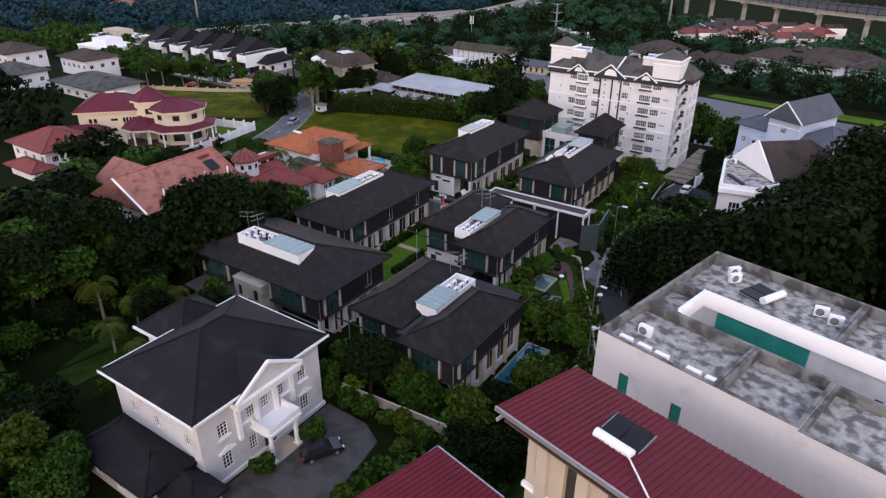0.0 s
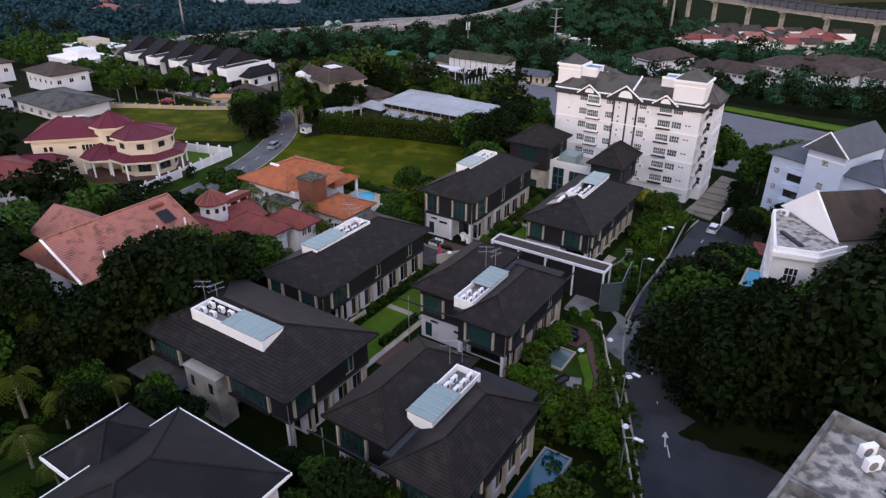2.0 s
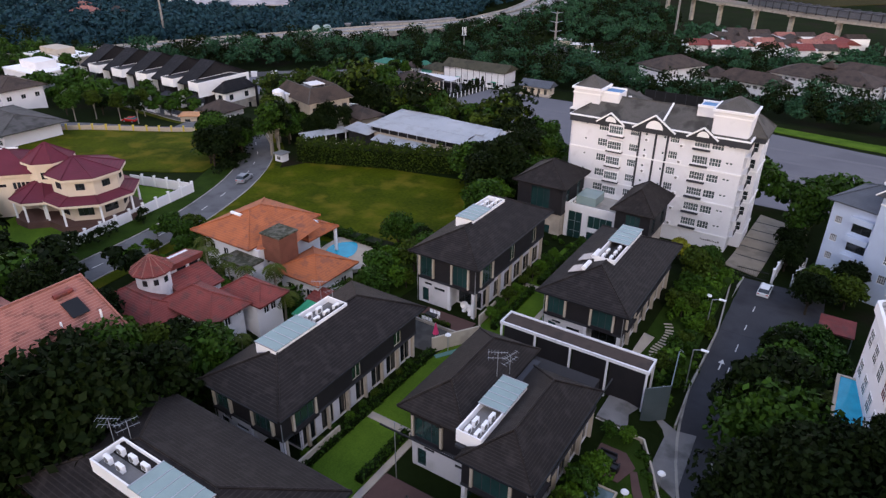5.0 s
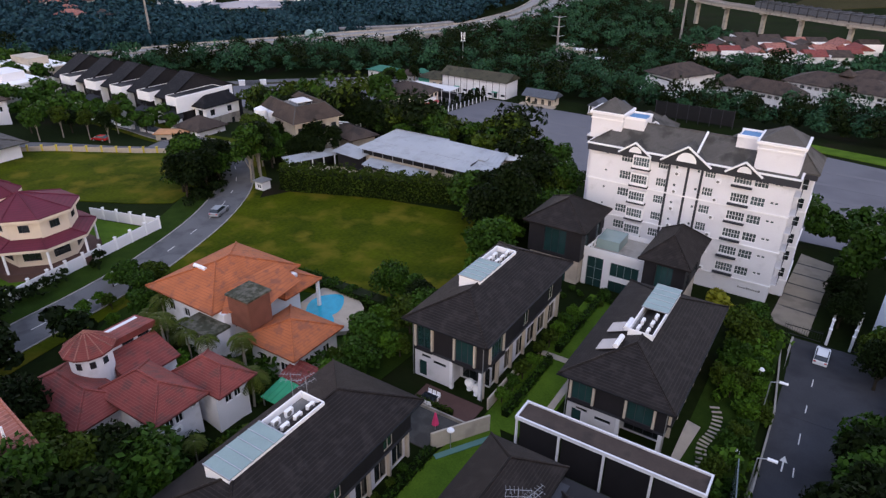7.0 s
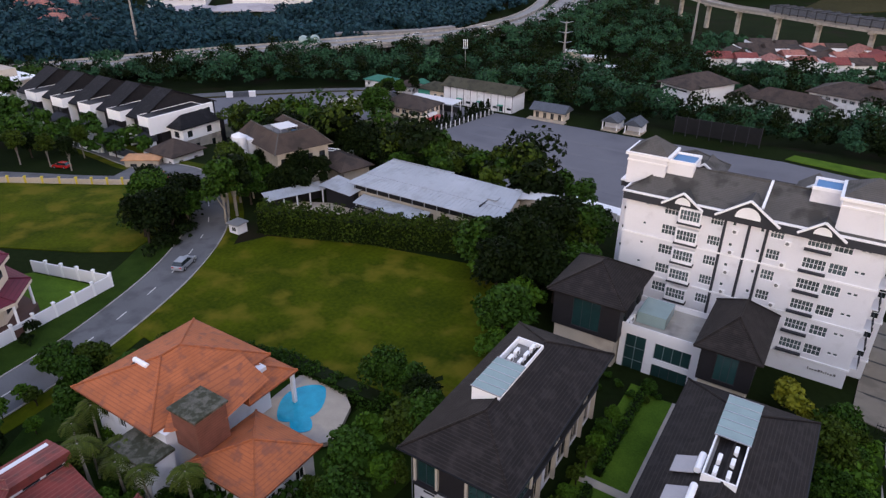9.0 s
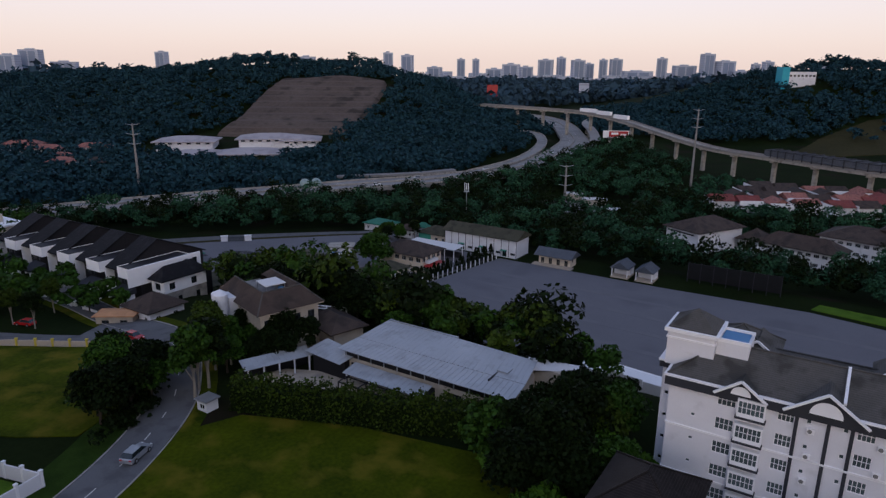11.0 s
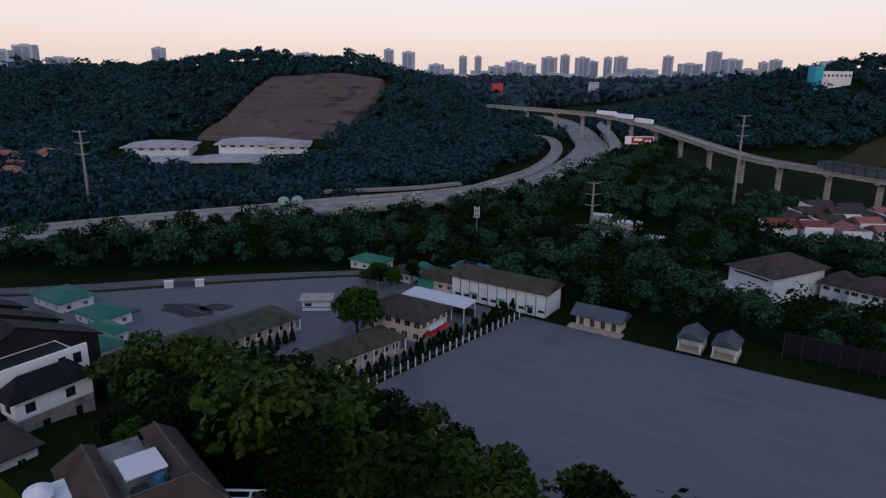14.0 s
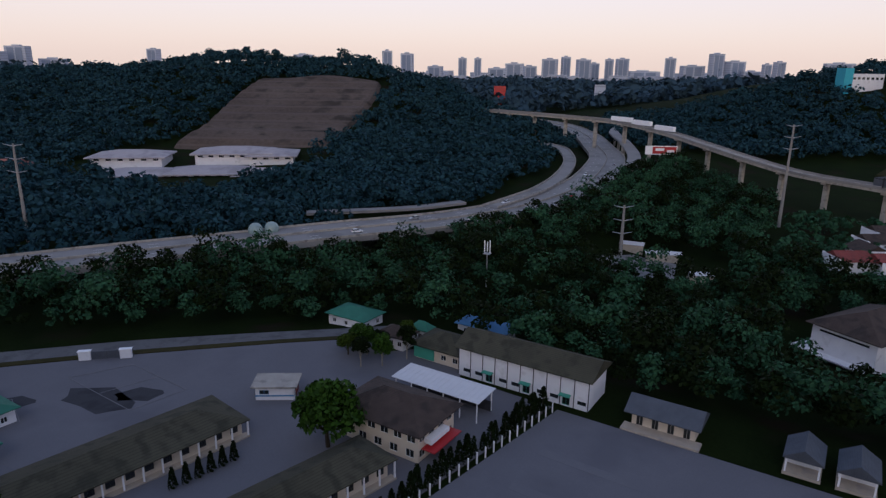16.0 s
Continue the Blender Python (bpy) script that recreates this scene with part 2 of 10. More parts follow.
LEAF_OLIVE = material("olive_green_leaf", ((0.005, 0.0108, 0.0013), (0.058, 0.094, 0.0095)), 0.6, scale=0.3, island=0.55, each=0.15, bump=0.0, spec=0.08)
# Leaf far darker than real foliage: deep crown shade sits in the colour.
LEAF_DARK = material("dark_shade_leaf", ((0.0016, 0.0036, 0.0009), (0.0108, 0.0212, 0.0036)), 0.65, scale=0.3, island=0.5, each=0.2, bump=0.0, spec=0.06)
LEAF_BRIGHT = material("bright_green_leaf", ((0.014, 0.038, 0.004), (0.080, 0.165, 0.013)), 0.6, scale=0.3, island=0.5, each=0.15, bump=0.0, spec=0.08)
LEAF_YELLOW = material("yellow_green_leaf", ((0.12, 0.14, 0.010), (0.30, 0.28, 0.020)), 0.6, scale=0.3, island=0.5, bump=0.0, spec=0.2)
# Lighter, bluer leaf: some of the valley's haze is mixed into its colour.
LEAF_VALLEY = material("hazed_valley_leaf", ((0.0039711, 0.014168, 0.0066931), (0.045678, 0.12462, 0.060228)), 0.65, scale=0.03, fine=0.3, island=0.4, bump=0.0, spec=0.06)
# Blue haze of distance is put into the hill and ridge leaf colours.
LEAF_HILL = material("hazed_hill_leaf", ((0.0060, 0.0215, 0.0275), (0.0280, 0.0720, 0.0890)), 0.7, scale=0.02, fine=0.2, island=0.35, bump=0.0, spec=0.05)
LEAF_FAR = material("hazed_ridge_leaf", ((0.0297, 0.0552, 0.07425), (0.04752, 0.0816, 0.10989)), 0.8, scale=0.01, fine=0.1, island=0.35, bump=0.0, spec=0.03)
PALM_LEAF = material("palm_frond", ((0.01161, 0.02166, 0.003012), (0.09027, 0.1125, 0.01516)), 0.55, scale=0.5, island=0.5, each=0.2, bump=0.0, spec=0.1)
RED_PAINT = material("red_paint", (0.42, 0.02, 0.025), 0.4, var=0.1, bump=0.0, spec=0.5)
MARK = material("road_marking", (0.62, 0.60, 0.57), 0.8, var=0.2, scale=2, bump=0.0)
FADED_MARK = material("faded_road_marking", (0.18, 0.174, 0.182), 0.9, var=0.25, scale=0.5, bump=0.0)
RUBBER = material("tyre_rubber", (0.02, 0.02, 0.02), 0.85, var=0.2, bump=0.0)
CAR_WHITE = material("white_car_paint", (0.75, 0.75, 0.76), 0.25, var=0.03, bump=0.0, spec=0.6)
CAR_BLACK = material("black_car_paint", (0.010, 0.011, 0.014), 0.2, var=0.05, bump=0.0, spec=0.7)
CAR_RED = material("red_car_paint", (0.40, 0.02, 0.02), 0.25, var=0.05, bump=0.0, spec=0.6)
CAR_SILVER = material("silver_car_paint", (0.45, 0.46, 0.48), 0.3, 0.5, var=0.05, bump=0.0)
# Skyline colours are paled and blued to carry the haze themselves.
CITY = material("haze_tinted_concrete", (0.459, 0.486, 0.567), 0.9, var=0.06, scale=0.02, fine=0.3, bump=0.0, ribs=("Z", 12.0), each=0.3, spec=0.1)
CITY_GLASS = material("haze_tinted_glazing", (0.224, 0.266, 0.35), 0.5, var=0.1, bump=0.0)
CYAN_PAINT = material("turquoise_paint", (0.05, 0.38, 0.48), 0.7, var=0.08, bump=0.0)
BLUE_PAINT = material("blue_paint", (0.085, 0.22, 0.41), 0.6, var=0.1, bump=0.0)
GREEN_PAINT = material("green_paint", (0.06, 0.30, 0.22), 0.7, var=0.1, bump=0.0)
# Collector paint is pale to hold the sky's reflection on dark panels.
PANEL_PALE = material("sky_pale_solar_collector", (0.33, 0.31, 0.32), 0.25, var=0.1, bump=0.0, spec=0.6)
PINK = material("pink_fabric", (0.65, 0.05, 0.16), 0.7, var=0.1, bump=0.0)
YELLOW_PAINT = material("yellow_paint", (0.55, 0.42, 0.06), 0.7, var=0.1, bump=0.0)


# ---- mesh tools ----
def part(name, bm, mat, parent, label=""):
    """One mesh object out of bm, under a thing or a part."""
    me = bpy.data.meshes.new(name)
    bm.to_mesh(me)
    bm.free()
    me.materials.append(mat)
    ob = new(name, me)
    ob.parent = parent
    return tagged(ob, label)


def shared(name, me, parent, m=None):
    ob = new(name, me)
    ob.parent = parent
    if m is not None:
        ob.matrix_basis = m
    return ob


def mesh_of(name, bm, mat):
    me = bpy.data.meshes.new(name)
    bm.to_mesh(me)
    bm.free()
    me.materials.append(mat)
    return me


def thing(name, x, y, z, label, category, group="", turn=0.0, kind=""):
    ob = new(name)
    ob.empty_display_size = 0.5
    ob.matrix_basis = pose(x, y, z, 0, 0, turn)
    return tagged(ob, label, category, group, kind)


def structure(name, bm, mat, label, category):
    return tagged(part(name, bm, mat, None), label, category, "", "structure")


def box(bm, x0, y0, z0, x1, y1, z1):
    v = [bm.verts.new(p) for p in ((x0, y0, z0), (x1, y0, z0), (x1, y1, z0), (x0, y1, z0), (x0, y0, z1), (x1, y0, z1), (x1, y1, z1), (x0, y1, z1))]
    for f in ((3, 2, 1, 0), (4, 5, 6, 7), (0, 1, 5, 4), (1, 2, 6, 5), (2, 3, 7, 6), (3, 0, 4, 7)):
        bm.faces.new([v[i] for i in f])


def boxes(*rows):
    bm = bmesh.new()
    for r in rows:
        box(bm, *r)
    return bm


def prism(bm, pts, z0, z1):
    """A prism on a plan polygon, counter-clockwise; z1 may be a list, one height a corner."""
    tops = z1 if isinstance(z1, (list, tuple)) else [z1] * len(pts)
    a = [bm.verts.new((x, y, z0)) for x, y in pts]
    b = [bm.verts.new((x, y, z)) for (x, y), z in zip(pts, tops)]
    bm.faces.new(a[::-1])
    bm.faces.new(b)
    for i in range(len(pts)):
        j = (i + 1) % len(pts)
        bm.faces.new((a[i], a[j], b[j], b[i]))


def tube(bm, p, q, r0, r1=None, sides=6):
    """A tapered bar from p to q."""
    p, q = Vector(p), Vector(q)
    r1 = r0 if r1 is None else r1
    way = (q - p).normalized()
    a = way.orthogonal().normalized()
    b = way.cross(a)
    rings = []
    for c, r in ((p, r0), (q, r1)):
        rings.append([bm.verts.new(c + r * (math.cos(k * math.tau / sides) * a + math.sin(k * math.tau / sides) * b)) for k in range(sides)])
    for k in range(sides):
        j = (k + 1) % sides
        bm.faces.new((rings[0][k], rings[0][j], rings[1][j], rings[1][k]))
    bm.faces.new(rings[0][::-1])
    bm.faces.new(rings[1])


def hip(bm, x0, y0, x1, y1, z, rise, thick=0.18, axis="", gable=(0, 0)):
    """A hipped roof over a rectangle with a fascia of that thickness; gable: how far each ridge end runs out to the wall, 0 to 1."""
    w, d = x1 - x0, y1 - y0
    axis = axis or ("x" if w >= d else "y")
    low = [bm.verts.new(p) for p in ((x0, y0, z - thick), (x1, y0, z - thick), (x1, y1, z - thick), (x0, y1, z - thick))]
    e = [bm.verts.new(p) for p in ((x0, y0, z), (x1, y0, z), (x1, y1, z), (x0, y1, z))]
    half = min(w, d) / 2
    if axis == "x":
        run = min(half, w / 2 - 0.01)
        r = [bm.verts.new((x0 + run * (1 - gable[0]), (y0 + y1) / 2, z + rise)), bm.verts.new((x1 - run * (1 - gable[1]), (y0 + y1) / 2, z + rise))]
        faces = ((e[0], e[1], r[1], r[0]), (e[1], e[2], r[1]), (e[2], e[3], r[0], r[1]), (e[3], e[0], r[0]))
    else:
        run = min(half, d / 2 - 0.01)
        r = [bm.verts.new(((x0 + x1) / 2, y0 + run * (1 - gable[0]), z + rise)), bm.verts.new(((x0 + x1) / 2, y1 - run * (1 - gable[1]), z + rise))]
        faces = ((e[0], e[1], r[0]), (e[1], e[2], r[1], r[0]), (e[2], e[3], r[1]), (e[3], e[0], r[0], r[1]))
    for f in faces:
        bm.faces.new(f)
    for i in range(4):
        j = (i + 1) % 4
        bm.faces.new((low[i], low[j], e[j], e[i]))
    bm.faces.new(low[::-1])
    return [v.co.copy() for v in e], [v.co.copy() for v in r]


def pyramid(bm, pts, z, top, thick=0.2):
    """A tent roof over a plan polygon with its apex at top (x, y, z)."""
    low = [bm.verts.new((x, y, z - thick)) for x, y in pts]
    e = [bm.verts.new((x, y, z)) for x, y in pts]
    a = bm.verts.new(top)
    for i in range(len(pts)):
        j = (i + 1) % len(pts)
        bm.faces.new((e[i], e[j], a))
        bm.faces.new((low[i], low[j], e[j], e[i]))
    bm.faces.new(low[::-1])


def ridge_caps(parent, corners, ridge, mat, axis, r=0.13):
    """Rounded cap tiles along the ridge and the hips."""
    bm = bmesh.new()
    a, b = ridge
    ends = ((0, a), (1, b), (2, b), (3, a)) if axis == "x" else ((0, a), (1, a), (2, b), (3, b))
    tube(bm, a + Vector((0, 0, 0.02)), b + Vector((0, 0, 0.02)), r)
    for i, c in ends:
        tube(bm, corners[i] + Vector((0, 0, 0.02)), c + Vector((0, 0, 0.02)), r)
    return part("ridge_cap", bm, mat, parent)


def hip_roof(parent, x0, y0, x1, y1, z, rise, mat, axis="", gable=(0, 0), thick=0.2, caps=True, name="roof"):
    axis = axis or ("x" if x1 - x0 >= y1 - y0 else "y")
    bm = bmesh.new()
    e, r = hip(bm, x0, y0, x1, y1, z, rise, thick, axis, gable)
    ob = part(name, bm, mat, parent)
    if caps and max(gable) == 0:
        ridge_caps(ob, e, r, mat, axis)
    return ob


def lattice(us, vs, y0, y1):
    """One connected lattice of upright bars us and level bars vs, between the depths y0 and y1."""
    bm = bmesh.new()
    cu, cv = sorted({k for r in us for k in r}), sorted({k for r in vs for k in r})
    made = {}

    def vert(i, j, y):
        if (i, j, y) not in made:
            made[i, j, y] = bm.verts.new((cu[i], y, cv[j]))
        return made[i, j, y]

    def solid(i, j):
        if not (0 <= i < len(cu) - 1 and 0 <= j < len(cv) - 1):
            return False
        a, b = (cu[i] + cu[i + 1]) / 2, (cv[j] + cv[j + 1]) / 2
        return any(r[0] < a < r[1] for r in us) or any(r[0] < b < r[1] for r in vs)

    for i in range(len(cu) - 1):
        for j in range(len(cv) - 1):
            if not solid(i, j):
                continue
            bm.faces.new((vert(i, j, y0), vert(i + 1, j, y0), vert(i + 1, j + 1, y0), vert(i, j + 1, y0)))
            for di, dj, p, q in ((-1, 0, (i, j), (i, j + 1)), (1, 0, (i + 1, j + 1), (i + 1, j)), (0, -1, (i + 1, j), (i, j)), (0, 1, (i, j + 1), (i + 1, j + 1))):
                if not solid(i + di, j + dj):
                    bm.faces.new((vert(*p, y0), vert(*q, y0), vert(*q, y1), vert(*p, y1)))
    return bm


FRAME_MESHES = {}


def window_meshes(w, h, cols, rows, frame_mat, glass_mat):
    key = (round(w, 2), round(h, 2), cols, rows, frame_mat.name, glass_mat.name)
    if key not in FRAME_MESHES:
        t = 0.07 if w > 0.8 else 0.05
        us, vs = [(0, t)], [(0, t)]
        us += [(w * i / cols - 0.03, w * i / cols + 0.03) for i in range(1, cols)] + [(w - t, w)]
        vs += [(h * i / rows - 0.025, h * i / rows + 0.025) for i in range(1, rows)] + [(h - t, h)]
        bm = lattice(us, vs, 0.02, 0.10)
        f = mesh_of("window", bm, frame_mat)
        g = mesh_of("pane", boxes((t, 0.055, t, w - t, 0.07, h - t)), glass_mat)
        FRAME_MESHES[key] = f, g
    return FRAME_MESHES[key]


SIDES = {"S": (0, 1), "E": (90, 1), "N": (180, 1), "W": (270, 1)}


def block(parent, x0, y0, x1, y1, z0, z1, mat, wins=None, name="wall", top=True, inset=0.14):
    """A storey block with real openings. wins: side -> rows (u, v, w, h, cols, rows, frame, glass), u from the left corner as seen from outside."""
    bm = bmesh.new()
    corner = {"S": (x0, y0), "E": (x1, y0), "N": (x1, y1), "W": (x0, y1)}
    length = {"S": x1 - x0, "N": x1 - x0, "E": y1 - y0, "W": y1 - y0}
    made = []
    for side, (turn, _) in SIDES.items():
        m = Matrix.Translation((*corner[side], z0)) @ Matrix.Rotation(radians(turn), 4, "Z")
        rows = (wins or {}).get(side, ())
        us = sorted({0.0, length[side], *(r[0] for r in rows), *(r[0] + r[2] for r in rows)})
        vs = sorted({0.0, z1 - z0, *(r[1] for r in rows), *(r[1] + r[3] for r in rows)})
        for a, b in zip(us, us[1:]):
            for c, d in zip(vs, vs[1:]):
                if b - a < 1e-4 or d - c < 1e-4 or any(r[0] - 1e-4 < a and b < r[0] + r[2] + 1e-4 and r[1] - 1e-4 < c and d < r[1] + r[3] + 1e-4 for r in rows):
                    continue
                bm.faces.new([bm.verts.new(m @ Vector(p)) for p in ((a, 0, c), (b, 0, c), (b, 0, d), (a, 0, d))])
        for u, v, w, h, cols, nr, frame_mat, glass in rows:
            ring = ((u, v), (u + w, v), (u + w, v + h), (u, v + h))
            for (a, c), (b, d) in zip(ring, ring[1:] + ring[:1]):
                bm.faces.new([bm.verts.new(m @ Vector(p)) for p in ((a, 0, c), (a, inset + 0.1, c), (b, inset + 0.1, d), (b, 0, d))])
            f, g = window_meshes(w, h, cols, nr, frame_mat, glass)
            made.append((f, g, m @ Matrix.Translation((u, inset - 0.05, v))))
    if top:
        bm.faces.new([bm.verts.new(p) for p in ((x0, y0, z1), (x1, y0, z1), (x1, y1, z1), (x0, y1, z1))])
    wall = part(name, bm, mat, parent)
    for f, g, m in made:
        wob = shared("window", f, parent, m)
        shared("pane", g, wob)
    return wall


def spaced(n, length, w, v, h, cols, rows, frame_mat, glass, start=None, step=None):
    """n equal windows spread along a side."""
    step = step or length / n
    start = (length / n - w) / 2 if start is None else start
    return [(start + i * step, v, w, h, cols, rows, frame_mat, glass) for i in range(n)]


def smooth(a, b, t):
    t = min(1.0, max(0.0, (t - a) / (b - a)))
    return t * t * (3 - 2 * t)


def mixed(a, b, t):
    return a + (b - a) * t

# ---- terrain ----
FAR_EYE, FAR_AHEAD, FAR_RIGHT = Vector((-117, 171)), Vector((-0.540, 0.842)), Vector((0.842, 0.540))


def far_point(d, s):
    """A plan point d metres ahead of and s metres to the right of the far end of the valley axis."""
    p = FAR_EYE + d * FAR_AHEAD + s * FAR_RIGHT
    return p.x, p.y


def steps(table, s):
    if s <= table[0][0]:
        return table[0][1:]
    for a, b in zip(table, table[1:]):
        if s <= b[0]:
            t = smooth(a[0], b[0], s)
            return [mixed(p, q, t) for p, q in zip(a[1:], b[1:])]
    return table[-1][1:]


# ridge lines: offset to the right, distance, crest height
RIDGE_WEST = [(-1500, 950, 20), (-620, 900, 28), (-420, 830, 36), (-231, 790, 54), (-160, 785, 48), (-110, 780, 52), (-20, 740, 32), (60, 690, 2), (130, 650, -18), (400, 650, -20)]
RIDGE_EAST = [(120, 760, -20), (240, 730, 0), (320, 715, 20), (395, 707, 42), (456, 705, 54), (620, 690, 50), (1500, 600, 36)]
RIDGE_FAR = [(-600, 1700, -18), (0, 1700, -4), (250, 1650, 4), (420, 1700, -4), (800, 1800, 6), (1600, 1800, 0)]


def lower_level(x, y):
    """Valley floor, hills and plain beyond the slope."""
    d, s = (Vector((x, y)) - FAR_EYE).dot(FAR_AHEAD), (Vector((x, y)) - FAR_EYE).dot(FAR_RIGHT)
    z = mixed(-16.0, -21.0, smooth(150, 200, d) * smooth(60, -40, s - 0.35 * (d - 200)))
    z = mixed(z, -22.5, smooth(296, 335, y) * smooth(-215, -185, x))
    for table, front, back in ((RIDGE_WEST, 210, 420), (RIDGE_EAST, 190, 420), (RIDGE_FAR, 420, 600)):
        dr, zr = steps(table, s)
        k = (d - dr) / (front if d < dr else back)
        z = max(z, mixed(z, zr, math.exp(-k * k * 1.2)))
    return z


def ground(x, y):
    upper = mixed(1.5, 0.0, smooth(-36.5, -34.0, x))
    upper = mixed(upper, 0.5, smooth(-78, -86, x))
    upper = mixed(upper, 7.0, smooth(-78, -84, x) * smooth(-116, -104, x) * smooth(72, 65, y))
    upper = mixed(upper, 3.0, smooth(-78, -82, x) * smooth(-110, -104, x) * smooth(66, 70, y) * smooth(90, 84, y))
    upper = mixed(upper, 10.0, smooth(-20, -12, x) * smooth(120, 110, y) * smooth(78, 88, y))
    upper = mixed(upper, -2.0, smooth(128, 150, y) * smooth(-78, -64, x))
    upper = mixed(upper, -4.5, smooth(-150, -205, x) * smooth(120, 160, y))
    upper = mixed(upper, 14.0, smooth(-24, -10, x) * smooth(62, 44, y))
    upper = mixed(upper, 3.5, smooth(47.5, 43.6, y) * smooth(-24.5, -28.5, x) * smooth(-76, -66, x))
    fall = smooth(172, 216, y)
    return mixed(upper, lower_level(x, y), fall) if fall > 0 else upper


def grid_axis(lo, fine_lo, fine_hi, hi, step):
    v, a, g = [], fine_lo, step
    out = []
    while a > lo:
        g *= 1.12
        a -= g
        out.append(max(a, lo))
    v = out[::-1]
    n = int((fine_hi - fine_lo) / step)
    v += [fine_lo + i * step for i in range(n + 1)]
    a, g = fine_hi, step
    while a < hi:
        g *= 1.12
        a += g
        v.append(min(a, hi))
    return v


def sheet(name, xs, ys, zf, mat, label, category):
    verts = [(x, y, zf(x, y)) for y in ys for x in xs]
    w = len(xs)
    faces = [(j * w + i, j * w + i + 1, (j + 1) * w + i + 1, (j + 1) * w + i) for j in range(len(ys) - 1) for i in range(w - 1)]
    me = bpy.data.meshes.new(name)
    me.from_pydata(verts, [], faces)
    me.materials.append(mat)
    me.polygons.foreach_set("use_smooth", [True] * len(me.polygons))
    return tagged(new(name, me), label, category, "", "structure")


sheet("ground", grid_axis(-4500, -420, 40, 3000, 4.0), grid_axis(-400, 0, 720, 4600, 4.0), ground, EARTH,
      "dark earth and undergrowth falling from a hilltop to a valley", "ground")


def draped(name, pts, mat, label, category, lift=0.12, cell=4.0, inside=None, flat=None):
    """A thin paved or grassed slab laid on the ground over a plan polygon (convex or not), with a real edge."""
    bm = bmesh.new()
    v = [bm.verts.new((x, y, 0)) for x, y in pts]
    f = bm.faces.new(v)
    bmesh.ops.triangulate(bm, faces=[f])
    for _ in range(6):
        long = [e for e in bm.edges if e.calc_length() > cell * 2]
        if not long:
            break
        bmesh.ops.subdivide_edges(bm, edges=long, cuts=1)
        bmesh.ops.triangulate(bm, faces=bm.faces[:])
    bmesh.ops.recalc_face_normals(bm, faces=bm.faces[:])
    if sum(f.normal.z for f in bm.faces) < 0:
        bmesh.ops.reverse_faces(bm, faces=bm.faces[:])
    for w in bm.verts:
        w.co.z = (ground(w.co.x, w.co.y) if flat is None else flat) + lift
    rim = [e for e in bm.edges if e.is_boundary]
    made = bmesh.ops.extrude_edge_only(bm, edges=rim)["geom"]
    for w in made:
        if isinstance(w, bmesh.types.BMVert):
            w.co.z -= 0.6
    return structure(name, bm, mat, label, category)


def spline(points, step=3.0):
    """Points along a smooth curve through the given ones (Catmull-Rom)."""
    p = [Vector(q) for q in points]
    p = [2 * p[0] - p[1]] + p + [2 * p[-1] - p[-2]]
    out = []
    for i in range(1, len(p) - 2):
        n = max(2, int((p[i + 1] - p[i]).length / step))
        for k in range(n):
            t = k / n
            a, b, c, d = p[i - 1], p[i], p[i + 1], p[i + 2]
            out.append(0.5 * (2 * b + (c - a) * t + (2 * a - 5 * b + 4 * c - d) * t * t + (3 * b - a - 3 * c + d) * t ** 3))
    return out + [p[-2]]


def ribbon(bm, line, left, right, lift, zf, skirt=0.4):
    """A strip along a line of 2D or 3D points between two side offsets (left negative)."""
    rows = []
    for i, p in enumerate(line):
        a, b = line[max(0, i - 1)], line[min(len(line) - 1, i + 1)]
        way = Vector((b[0] - a[0], b[1] - a[1])).normalized()
        side = Vector((way.y, -way.x))
        r = []
        for o in (left, right):
            x, y = p[0] + side.x * o, p[1] + side.y * o
            r.append((x, y, zf(x, y, p) + lift))
        rows.append(r)
    top = [[bm.verts.new(q) for q in r] for r in rows]
    low = [[bm.verts.new((q[0], q[1], q[2] - skirt)) for q in r] for r in rows]
    for i in range(len(rows) - 1):
        bm.faces.new((top[i][0], top[i][1], top[i + 1][1], top[i + 1][0]))
        bm.faces.new((low[i][0], top[i][0], top[i + 1][0], low[i + 1][0]))
        bm.faces.new((top[i][1], low[i][1], low[i + 1][1], top[i + 1][1]))
        bm.faces.new((low[i][1], low[i][0], low[i + 1][0], low[i + 1][1]))
    for i in (0, -1):
        bm.faces.new((low[i][0], low[i][1], top[i][1], top[i][0]))


def on_ground(x, y, p):
    return ground(x, y)


# ---- roads, lawns, paved yards ----
EAST_ROAD = [(-10, 54), (-15.5, 66), (-20.1, 76), (-24.7, 86), (-27.7, 96), (-29.0, 108), (-29.3, 120), (-29.0, 141)]
WEST_ROAD = [(-118, 62), (-121, 78), (-122.5, 92), (-125, 104), (-131, 120), (-139, 133), (-147.5, 141), (-157, 147.5), (-171, 153), (-190, 155.5), (-208, 158), (-232, 158)]
STREET = [(-166, 149.5), (-176, 144.5), (-187, 137.5), (-198, 129.5), (-207, 120), (-222, 102)]
east_line, west_line = spline(EAST_ROAD), spline(WEST_ROAD)
bm = bmesh.new()
ribbon(bm, east_line, -3.5, 3.9, 0.10, on_ground)
structure("road_east", bm, LANE, "narrow grey asphalt lane beside walled villas", "road")
bm = bmesh.new()
ribbon(bm, west_line, -3.6, 3.6, 0.10, on_ground)
structure("road_west", bm, ROAD_GREY, "worn grey two-lane road curving past a meadow", "road")
